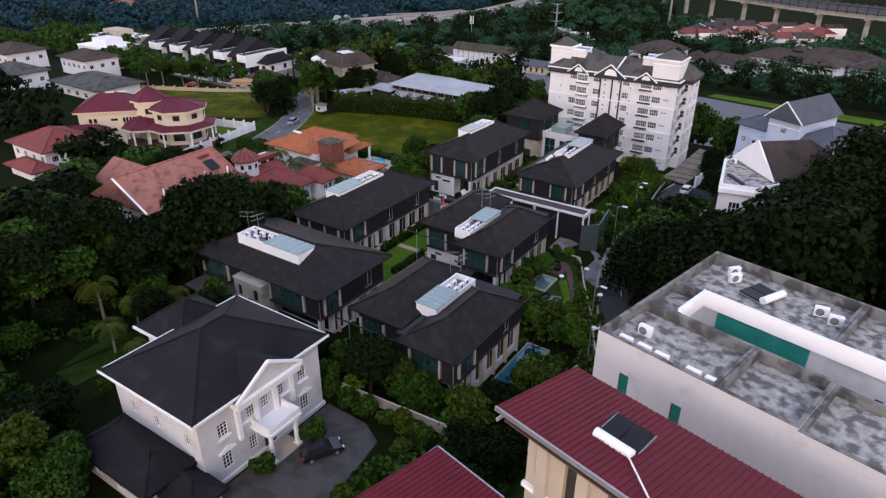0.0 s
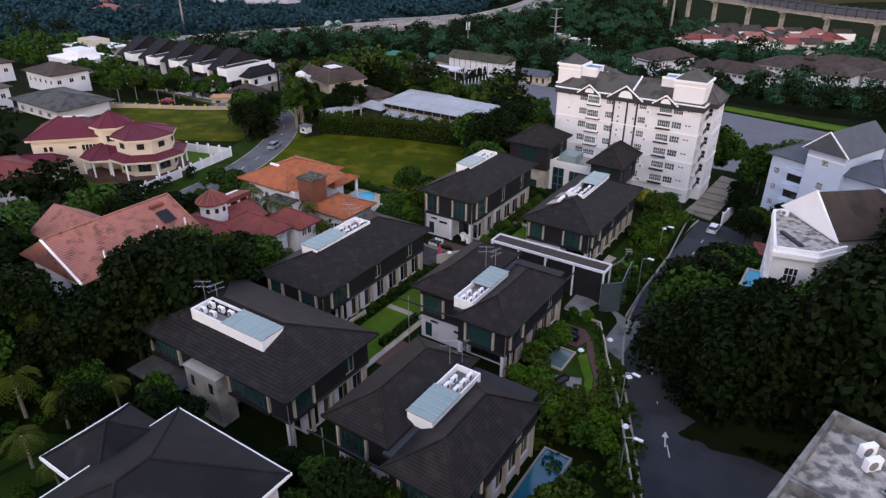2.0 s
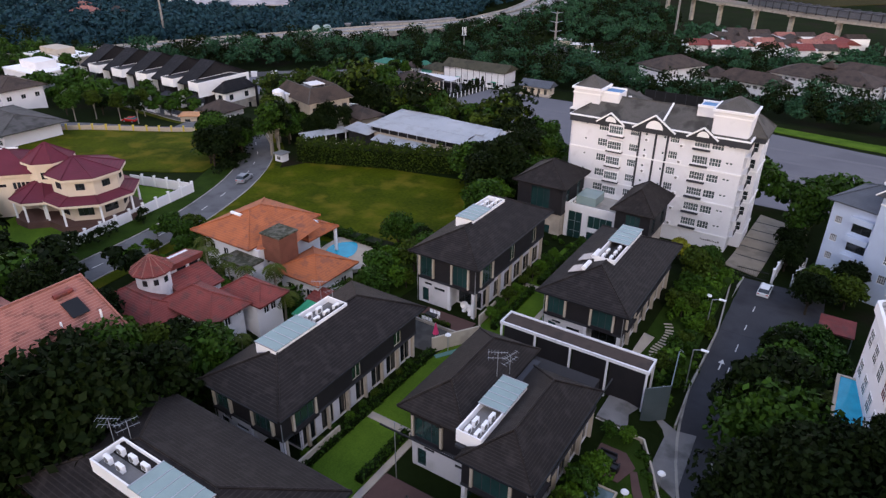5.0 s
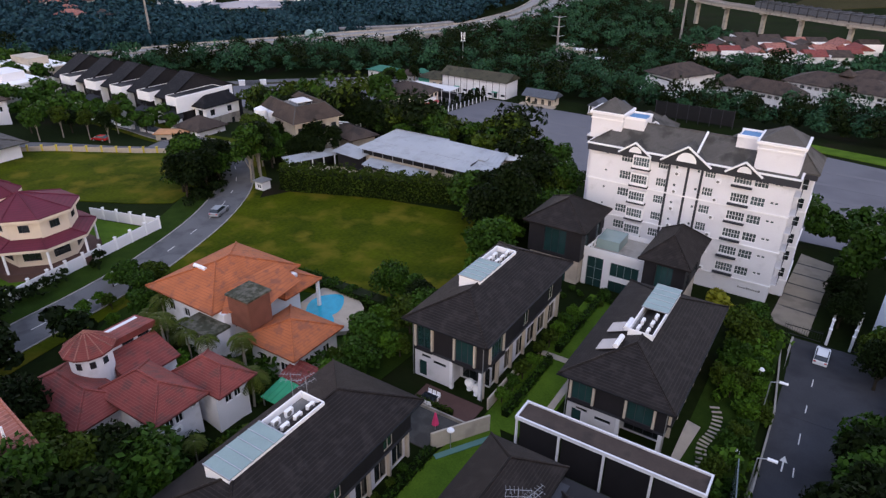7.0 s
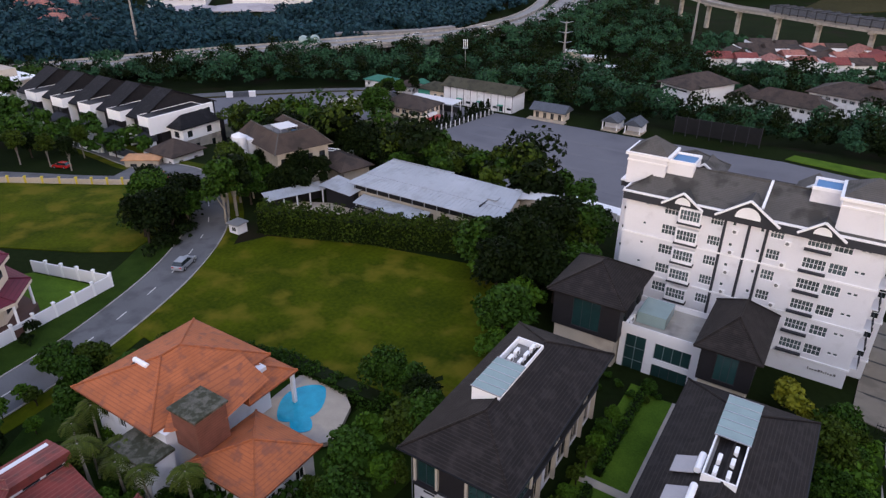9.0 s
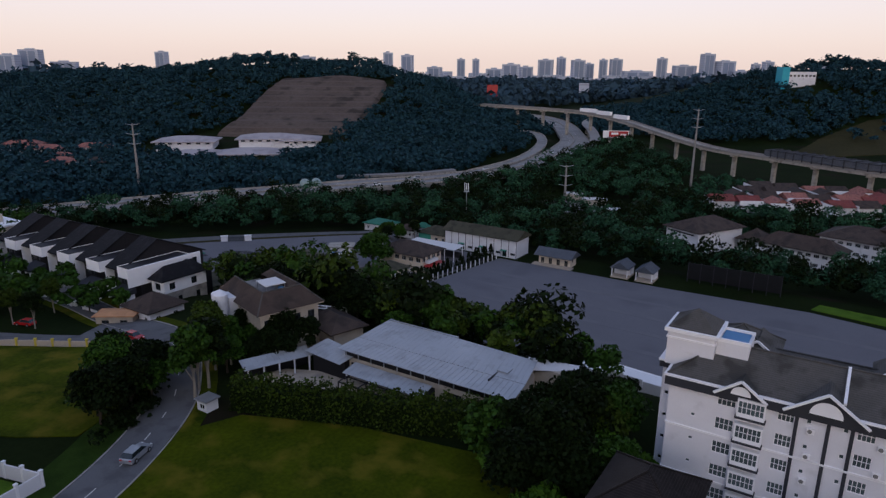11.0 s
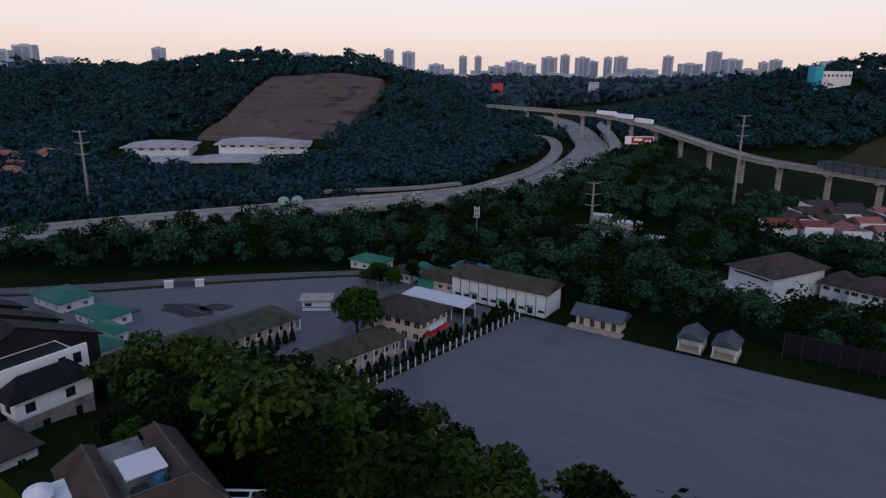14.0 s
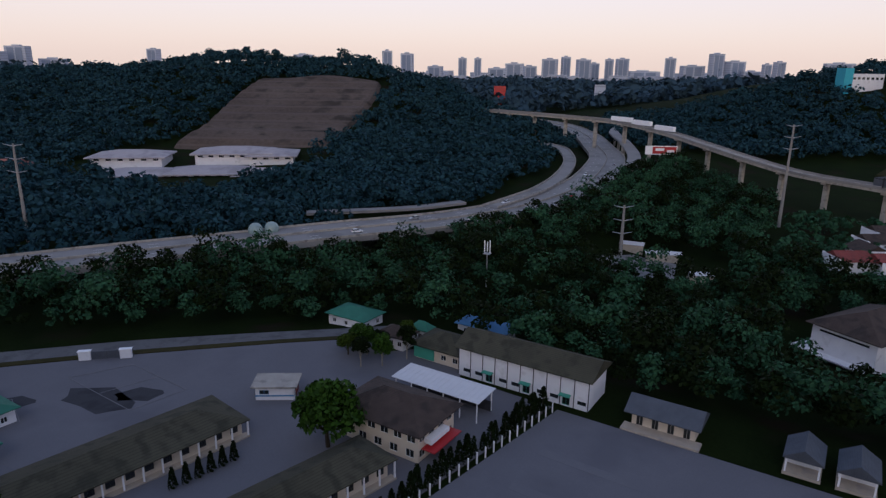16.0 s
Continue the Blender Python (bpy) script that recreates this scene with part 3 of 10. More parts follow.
for line, a, b, mat, lift, nm, label, category in (
        (east_line, -3.8, -3.51, CONCRETE, 0.22, "kerb", "pale concrete kerb of the lane", "kerb"),
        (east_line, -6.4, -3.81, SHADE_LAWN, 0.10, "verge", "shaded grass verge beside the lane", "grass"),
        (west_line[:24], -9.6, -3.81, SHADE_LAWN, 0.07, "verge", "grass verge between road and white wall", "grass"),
        (west_line[24:], -6.0, -3.81, MEADOW, 0.07, "verge", "rough grass verge at the bend", "grass"),
        (west_line, 3.81, 6.4, MEADOW, 0.07, "verge", "rough grass verge along the meadow", "grass"),
        (west_line, -3.8, -3.61, CONCRETE, 0.2, "kerb", "worn concrete kerb of the curving road", "kerb"),
        (west_line, 3.61, 3.8, CONCRETE, 0.2, "kerb", "worn concrete kerb of the curving road", "kerb")):
    bm = bmesh.new()
    ribbon(bm, line, a, b, lift, on_ground)
    structure(nm, bm, mat, label, category)
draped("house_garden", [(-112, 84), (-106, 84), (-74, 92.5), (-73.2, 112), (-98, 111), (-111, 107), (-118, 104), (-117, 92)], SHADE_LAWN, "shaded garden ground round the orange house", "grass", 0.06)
bm = bmesh.new()
ribbon(bm, spline(STREET), -3.4, 3.4, 0.115, on_ground)
structure("side_street", bm, ROAD_GREY, "worn grey street behind a meadow", "road")
draped("street_junction", [(-160, 144.5), (-172, 143.5), (-181, 140), (-186, 147), (-190, 152.5), (-176, 157.5), (-165, 154)], ROAD_GREY, "wide worn asphalt junction", "road", 0.13)
draped("road_junction", [(-17.5, 62), (-4, 58), (4, 68), (-4, 76), (-11, 79), (-17, 78)], LANE, "asphalt turning area at the bend of the lane", "road", 0.13)
draped("carport_apron", [(-39.8, 92.4), (-34.1, 92.0), (-31.4, 87.8), (-29.2, 86.6), (-29.6, 97), (-31.7, 96.6), (-35.5, 97.4), (-39.8, 98.6)], GREY_PAVING, "grey paved apron before the carport", "driveway", 0.2, cell=2.0)
draped("turning_yard", [(-33, 121), (-20, 121), (-20.5, 141), (-33, 141)], LANE, "asphalt forecourt in front of two gates", "road", 0.12)
draped("meadow", [(-132, 129), (-126.3, 119.5), (-119.8, 106.5), (-112, 106), (-90, 112), (-78, 113), (-75.5, 128), (-82, 143), (-92, 149), (-112, 145), (-128, 138)], MEADOW, "open plot of rough yellowing grass", "grass", 0.15)
draped("meadow", [(-143, 121), (-150, 116), (-178, 102), (-196, 106), (-203, 117), (-194, 126), (-183, 134.5), (-172, 141.5), (-163, 144), (-153, 140), (-146, 131)], MEADOW, "open plot of rough yellowing grass beyond a bend", "grass", 0.15)
draped("parade_ground", [(-171.5, 224), (-166.0, 258), (-161.5, 286.0), (-100, 285.5), (-60, 287), (-20, 279), (30, 272), (60, 210), (20, 205), (-60, 203), (-99, 206), (-140, 212)], ASPHALT, "huge flat asphalt parade ground with faded marks", "paved ground", 0.15, cell=12)
draped("barracks_yard", [(-312, 196), (-279, 228.5), (-257.4, 253), (-233.4, 277.6), (-206, 304), (-190, 306), (-186, 287), (-163.0, 286.5), (-172.6, 227), (-215, 202), (-262, 196)], ASPHALT, "grey asphalt yard among low barracks", "paved ground", 0.12, cell=12)
def strip(name, line, a, b, mat, label, category, lift):
    """A draped strip along a line between two offsets to its left."""
    out, back = [], []
    for i, (x, y) in enumerate(line):
        p, q = line[max(0, i - 1)], line[min(len(line) - 1, i + 1)]
        w = Vector((q[0] - p[0], q[1] - p[1])).normalized()
        out.append((x - w.y * a, y + w.x * a))
        back.append((x - w.y * b, y + w.x * b))
    return draped(name, out + back[::-1], mat, label, category, lift)


YARD_EDGE = [(-312, 196), (-279, 228.5), (-257.4, 253), (-233.4, 277.6), (-205, 305)]
strip("yard_verge", YARD_EDGE, 0.4, 2.6, DRY_SLOPE, "narrow grass verge behind the yard", "grass", 0.2)
strip("service_road", YARD_EDGE, 2.6, 9.0, ROAD_GREY, "narrow service road behind the yard", "road", 0.2)
draped("villa_driveway", [(-41.5, 20), (-32.6, 20), (-32.6, 33), (-33.4, 38.2), (-36, 39.6), (-41.5, 39.8)], DRIVE, "stained grey driveway beside a white villa", "driveway", 0.32, cell=2.0)
draped("field_verge", [(-60, 290), (-20, 283), (40, 276), (42, 286), (-20, 291), (-58, 296)], LAWN, "grass strip at the edge of the parade ground", "grass", 0.2)

# ---- plants ----
def leaf_cloud(rng, centres, radii, count, size, flat=0.55, squash=0.8):
    """Quads strewn over clumps, facing mostly outwards and up. Returns an (n, 4, 3) array."""
    c = rng.integers(0, len(centres), count)
    v = rng.normal(size=(count, 3))
    v[:, 2] = np.abs(v[:, 2]) * 0.9 - 0.25
    v /= np.linalg.norm(v, axis=1)[:, None]
    r = radii[c] * (0.72 + 0.36 * rng.random(count))
    pos = centres[c] + v * r[:, None] * np.array([1, 1, squash])
    nrm = v * (1 - flat) + rng.normal(size=(count, 3)) * flat
    nrm[:, 2] += 0.25
    nrm /= np.linalg.norm(nrm, axis=1)[:, None]
    t = np.cross(nrm, rng.normal(size=(count, 3)))
    t /= np.linalg.norm(t, axis=1)[:, None]
    b = np.cross(nrm, t)
    s = size * (0.6 + 0.8 * rng.random(count))[:, None]
    return np.stack([pos - t * s * 0.75, pos - b * s * 0.5, pos + t * s * 0.75, pos + b * s * 0.5], axis=1)


def quad_mesh(name, quads, mat):
    n = len(quads)
    me = bpy.data.meshes.new(name)
    me.vertices.add(n * 4)
    me.vertices.foreach_set("co", quads.reshape(-1).astype(np.float32))
    me.loops.add(n * 4)
    me.loops.foreach_set("vertex_index", np.arange(n * 4, dtype=np.int32))
    me.polygons.add(n)
    me.polygons.foreach_set("loop_start", np.arange(0, n * 4, 4, dtype=np.int32))
    me.materials.append(mat)
    me.update()
    me.validate()
    return me


def crown_clumps(rng, radius, height, base, n):
    """Clump centres and radii of an uneven crown that stands from base to base + height."""
    a = rng.random(n) * math.tau
    up = rng.random(n) ** 0.8
    out = radius * 0.72 * np.sqrt(rng.random(n)) * np.sqrt(1.05 - up ** 2 * 0.85)
    c = np.stack([np.cos(a) * out, np.sin(a) * out, base + height * (0.22 + 0.60 * up)], axis=1)
    return c, radius * (0.26 + 0.20 * rng.random(n))


def tree_meshes(seed, radius, height, trunk, leaves, size, mat, bark=BARK, clumps=16):
    rng = np.random.default_rng(seed)
    c, r = crown_clumps(rng, radius, height, trunk, clumps)
    crown = quad_mesh("crown", leaf_cloud(rng, c, r, leaves, size), mat)
    bm = bmesh.new()
    top = trunk + height * 0.45
    tube(bm, (0, 0, -0.8), (0.1, 0.05, trunk * 0.7), radius * 0.075, radius * 0.055, 7)
    tube(bm, (0.1, 0.05, trunk * 0.7), (0.0, 0.0, top), radius * 0.055, radius * 0.02, 6)
    for i in range(min(7, clumps)):
        k = c[i]
        tube(bm, (0.08, 0.04, trunk * (0.65 + 0.08 * i)), (k[0] * 0.85, k[1] * 0.85, k[2]), radius * 0.032, radius * 0.010, 5)
    return mesh_of("trunk", bm, bark), crown


def tree_kind(seed, radius, height, trunk, leaves, size, mat, bark=BARK, clumps=16):
    return tree_meshes(seed, radius, height, trunk, leaves, size, mat, bark, clumps)


KINDS = {
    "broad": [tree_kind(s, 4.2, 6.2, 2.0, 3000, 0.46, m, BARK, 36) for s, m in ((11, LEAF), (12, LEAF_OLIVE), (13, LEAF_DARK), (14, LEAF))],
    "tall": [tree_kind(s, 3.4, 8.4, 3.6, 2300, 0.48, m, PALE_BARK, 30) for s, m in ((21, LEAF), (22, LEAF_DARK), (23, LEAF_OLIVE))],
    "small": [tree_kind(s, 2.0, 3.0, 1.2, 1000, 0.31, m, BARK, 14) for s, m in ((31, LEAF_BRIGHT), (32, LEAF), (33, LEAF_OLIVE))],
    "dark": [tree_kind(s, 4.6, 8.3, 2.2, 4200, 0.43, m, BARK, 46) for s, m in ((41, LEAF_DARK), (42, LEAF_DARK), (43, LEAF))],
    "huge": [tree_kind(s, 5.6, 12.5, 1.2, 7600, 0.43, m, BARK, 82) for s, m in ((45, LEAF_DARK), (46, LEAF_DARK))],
    "yellow": [tree_kind(51, 2.4, 3.2, 0.9, 900, 0.4, LEAF_YELLOW, BARK, 12)],
    "ball": [tree_kind(61, 1.05, 1.9, 0.0, 1300, 0.2, LEAF_OLIVE, BARK, 12), tree_kind(62, 1.0, 1.8, 0.0, 1300, 0.2, LEAF, BARK, 12)],
    "bright": [tree_kind(71, 3.0, 4.6, 1.2, 1400, 0.5, LEAF_BRIGHT, BARK, 16)],
}


def palm_meshes(seed, trunk, length, fronds):
    rng = np.random.default_rng(seed)
    bm = bmesh.new()
    tube(bm, (0, 0, -0.5), (0.15, 0.1, trunk * 0.5), 0.2, 0.16, 7)
    tube(bm, (0.15, 0.1, trunk * 0.5), (0.2, 0.0, trunk), 0.16, 0.13, 7)
    quads = []
    for i in range(fronds):
        a = math.tau * i / fronds + rng.random() * 0.4
        lift = 0.15 + 0.9 * rng.random()
        d = np.array([math.cos(a), math.sin(a), 0])
        side = np.array([-math.sin(a), math.cos(a), 0])
        for k in range(9):
            t0 = k / 9
            p = np.array([0.2, 0, trunk]) + d * length * (t0 + 0.05) * (0.95 - 0.25 * t0) + np.array([0, 0, length * (lift * t0 - (0.55 + lift) * t0 * t0)])
            for sgn in (-1, 1):
                w = length * 0.34 * math.sin(math.pi * (0.12 + 0.8 * t0))
                tip = p + sgn * side * w + d * w * 0.55 - np.array([0, 0, w * 0.45])
                e = d * length * 0.075
                quads.append([p - e * 0.5, tip - e * 0.15, tip + e * 0.15, p + e * 0.6])
    return mesh_of("trunk", bm, PALE_BARK), quad_mesh("crown", np.array(quads), PALM_LEAF)


KINDS["palm"] = [palm_meshes(81, 5.0, 2.9, 16), palm_meshes(82, 7.5, 2.6, 14), palm_meshes(83, 2.2, 2.6, 14)]
LABELS = {
    "broad": ("broad-crowned tree with dense dark green leaves", "tree"),
    "tall": ("tall leafy tree on a pale trunk", "tree"),
    "small": ("small garden tree with fresh green leaves", "tree"),
    "dark": ("large spreading tree with very dark foliage", "tree"),
    "huge": ("tall massive tree with very dark foliage", "tree"),
    "yellow": ("rounded yellow-green ornamental tree", "tree"),
    "ball": ("clipped round topiary shrub beside a driveway", "shrub"),
    "bright": ("bushy bright green tree at the meadow's edge", "tree"),
    "palm": ("feathery palm with arching green fronds", "palm"),
}
tree_rng = random.Random(5)


def tree(kind, x, y, scale=1.0, pick=None, z=None, group=""):
    meshes = KINDS[kind][tree_rng.randrange(len(KINDS[kind])) if pick is None else pick]
    label, category = LABELS[kind]
    ob = thing("palm_tree" if kind == "palm" else "topiary_shrub" if kind == "ball" else "tree", x, y, ground(x, y) if z is None else z, label, category, group, tree_rng.random() * 360)
    s = scale * (0.88 + 0.24 * tree_rng.random())
    ob.scale = (s, s, s * (0.92 + 0.16 * tree_rng.random()))
    shared("trunk", meshes[0], ob)
    shared("crown", meshes[1], ob)
    return ob


def grove(kinds, spots, scale=1.0):
    for x, y in spots:
        tree(tree_rng.choice(kinds), x, y, scale)


def scatter(seed, polygon, spacing, jitter=0.35):
    """Points at about that spacing inside a plan polygon."""
    rng = random.Random(seed)
    xs, ys = [p[0] for p in polygon], [p[1] for p in polygon]
    out = []
    y = min(ys)
    row = 0
    while y < max(ys):
        x = min(xs) + (spacing / 2 if row % 2 else 0)
        while x < max(xs):
            px, py = x + rng.uniform(-jitter, jitter) * spacing, y + rng.uniform(-jitter, jitter) * spacing
            hit = False
            for (ax, ay), (bx, by) in zip(polygon, polygon[1:] + polygon[:1]):
                if (ay > py) != (by > py) and px < (bx - ax) * (py - ay) / (by - ay) + ax:
                    hit = not hit
            if hit:
                out.append((px, py))
            x += spacing
        y += spacing * 0.87
        row += 1
    return out


def woods(name, seed, spots, radius, height, leaves, size, mat, label, lift=1.5, kind_label="woods"):
    """Many crowns as one body of foliage."""
    rng = np.random.default_rng(seed)
    all_quads = []
    for x, y in spots:
        s = 0.55 + 1.0 * rng.random() ** 1.6
        c, r = crown_clumps(rng, radius * s, height * s, lift, 7)
        c = c + np.array([x, y, ground(x, y)])
        all_quads.append(leaf_cloud(rng, c, r * 1.25, leaves, size * (0.8 + 0.4 * s), 0.4))
    me = quad_mesh(name, np.concatenate(all_quads), mat)
    return tagged(new(name, me), label, kind_label, "", "stuff")


def hedge(name, line, width, height, leaves_per_metre, size, mat, label, base=None):
    """A clipped hedge: a box of leaf quads along a line."""
    rng = np.random.default_rng(len(line) * 7 + int(abs(line[0][0])))
    quads = []
    pts = [Vector(p) for p in line]
    for a, b in zip(pts, pts[1:]):
        n = max(1, int((b - a).length * leaves_per_metre))
        t = rng.random(n)
        way = (b - a).normalized()
        side = Vector((way.y, -way.x))
        face = rng.random(n)
        u = np.where(face < 0.5, rng.uniform(-1, 1, n), np.sign(rng.uniform(-1, 1, n)))
        v = np.where(face < 0.5, 1.0, rng.random(n))
        bulge = 1 + 0.12 * np.sin(t * (b - a).length * 1.7) + 0.1 * rng.normal(size=n)
        x = a.x + (b.x - a.x) * t + side.x * u * width / 2
        y = a.y + (b.y - a.y) * t + side.y * u * width / 2
        z = np.array([ground(p, q) if base is None else base for p, q in zip(x, y)]) + v * height * bulge
        quads.append(leaf_cloud(rng, np.stack([x, y, z], axis=1), np.full(n, size * 0.5), n, size, 0.6))
    me = quad_mesh(name, np.concatenate(quads), mat)
    # Added near-black box closes the hedge and stands in for its inner shade.
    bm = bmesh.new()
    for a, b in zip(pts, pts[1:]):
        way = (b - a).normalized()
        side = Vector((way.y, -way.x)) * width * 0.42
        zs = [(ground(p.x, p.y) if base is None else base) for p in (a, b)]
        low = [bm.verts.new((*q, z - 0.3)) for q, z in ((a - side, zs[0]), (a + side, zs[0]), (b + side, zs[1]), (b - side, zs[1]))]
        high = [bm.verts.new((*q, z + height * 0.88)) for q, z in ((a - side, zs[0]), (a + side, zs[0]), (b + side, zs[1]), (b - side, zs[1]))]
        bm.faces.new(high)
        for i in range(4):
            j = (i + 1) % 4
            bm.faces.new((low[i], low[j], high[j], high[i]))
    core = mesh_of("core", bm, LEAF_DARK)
    ob = thing(name, 0, 0, 0, label, "hedge", kind="stuff")
    shared("foliage", me, ob)
    shared("branch_core", core, ob)
    return ob

# ---- modern villas ----
def ac_unit(parent, x, y, z, turn=0.0, s=1.0):
    """An air-conditioner condenser: cabinet, fan grille, feet."""
    m = pose(x, y, z, 0, 0, turn)
    body = part("condenser", boxes((-0.45 * s, -0.17 * s, 0.06, 0.45 * s, 0.17 * s, 0.06 + 0.72 * s)), BRIGHT, parent)
    body.matrix_basis = m
    bm = bmesh.new()
    tube(bm, (-0.1 * s, -0.172 * s, 0.06 + 0.36 * s), (-0.1 * s, -0.19 * s, 0.06 + 0.36 * s), 0.28 * s, None, 14)
    part("fan_grille", bm, PARAPET, body)
    return body


def aerial(parent, x, y, z, h=2.2, turn=20):
    """A television aerial: mast, boom and cross rods."""
    bm = bmesh.new()
    tube(bm, (0, 0, 0), (0, 0, h), 0.03)
    for level, n in ((h - 0.05, 7), (h - 0.75, 5)):
        tube(bm, (-1.0, 0, level), (1.0, 0, level), 0.02, None, 4)
        for i in range(n):
            k = -0.95 + 1.9 * i / (n - 1)
            tube(bm, (k, -0.42 + 0.03 * i, level), (k, 0.42 - 0.03 * i, level), 0.012, None, 4)
    ob = part("aerial", bm, STEEL, parent)
    ob.matrix_basis = pose(x, y, z, 0, 0, turn)
    return ob


def monitor(parent, x0, y0, x1, y1, z0, z1, axis, glass_first):
    """A roof box with a sloping skylight over one half and open plant in the other."""
    t = 0.14
    body = part("roof_box", boxes((x0, y0, z0, x1, y0 + t, z1), (x0, y1 - t, z0, x1, y1, z1), (x0, y0 + t, z0, x0 + t, y1 - t, z1), (x1 - t, y0 + t, z0, x1, y1 - t, z1)), BRIGHT, parent, "white plant box on the roof")
    part("plant_floor", boxes((x0 + t, y0 + t, z0, x1 - t, y1 - t, z1 - 0.75)), GREY_PAVING, body)
    long = (x1 - x0) if axis == "x" else (y1 - y0)
    n = 5
    span = long * 0.54
    start = 0.0 if glass_first else long - span
    for i in range(n):
        a, b = start + span * i / n + 0.03, start + span * (i + 1) / n - 0.03
        if axis == "x":
            part("pane", boxes((x0 + a, y0 - 0.12, z1 + 0.03, x0 + b, y1 + 0.12, z1 + 0.08)), SKYLIGHT, body)
        else:
            part("pane", boxes((x0 - 0.12, y0 + a, z1 + 0.03, x1 + 0.12, y0 + b, z1 + 0.08)), SKYLIGHT, body)
    bars = bmesh.new()
    for i in range(n + 1):
        a = start + span * i / n
        if axis == "x":
            box(bars, x0 + a - 0.05, y0 - 0.14, z1, x0 + a + 0.05, y1 + 0.14, z1 + 0.11)
        else:
            box(bars, x0 - 0.14, y0 + a - 0.05, z1, x1 + 0.14, y0 + a + 0.05, z1 + 0.11)
    part("glazing_bar", bars, STEEL, body)
    rest = long - span
    off = span if glass_first else 0.0
    for i in range(5):
        a = off + rest * (i // 2 + 0.6) / 3.2
        b = 0.32 if i % 2 else 0.70
        if axis == "x":
            ac_unit(body, x0 + a, mixed(y0, y1, b), z1 - 0.74, 0, 1.0)
        else:
            ac_unit(body, mixed(x0, x1, b), y0 + a, z1 - 0.74, 90, 1.0)
    return body


def balcony_window(parent, side, x, y, z, w, h, glass=TEAL_GLASS):
    """A framed bay with pale side cheeks and a projecting charcoal ledge. x, y: its left end as seen from outside."""
    turn = SIDES[side][0]
    m = pose(x, y, z, 0, 0, turn)
    ob = part("bay_ledge", boxes((-0.25, -0.45, -0.35, w + 0.25, 0.05, -0.05)), CHARCOAL, parent)
    ob.matrix_basis = m
    part("bay_head", boxes((-0.25, -0.35, h, w + 0.25, 0.05, h + 0.2)), CHARCOAL, ob)
    part("cheek", boxes((-0.25, -0.3, -0.05, 0.0, 0.05, h)), BEIGE, ob)
    part("cheek", boxes((w, -0.3, -0.05, w + 0.25, 0.05, h)), BEIGE, ob)
    f, g = window_meshes(w, h, max(2, round(w / 0.9)), 1, DARK_GREY, glass)
    shared("pane", g, shared("window", f, ob, pose(0, -0.12, 0)))
    return ob


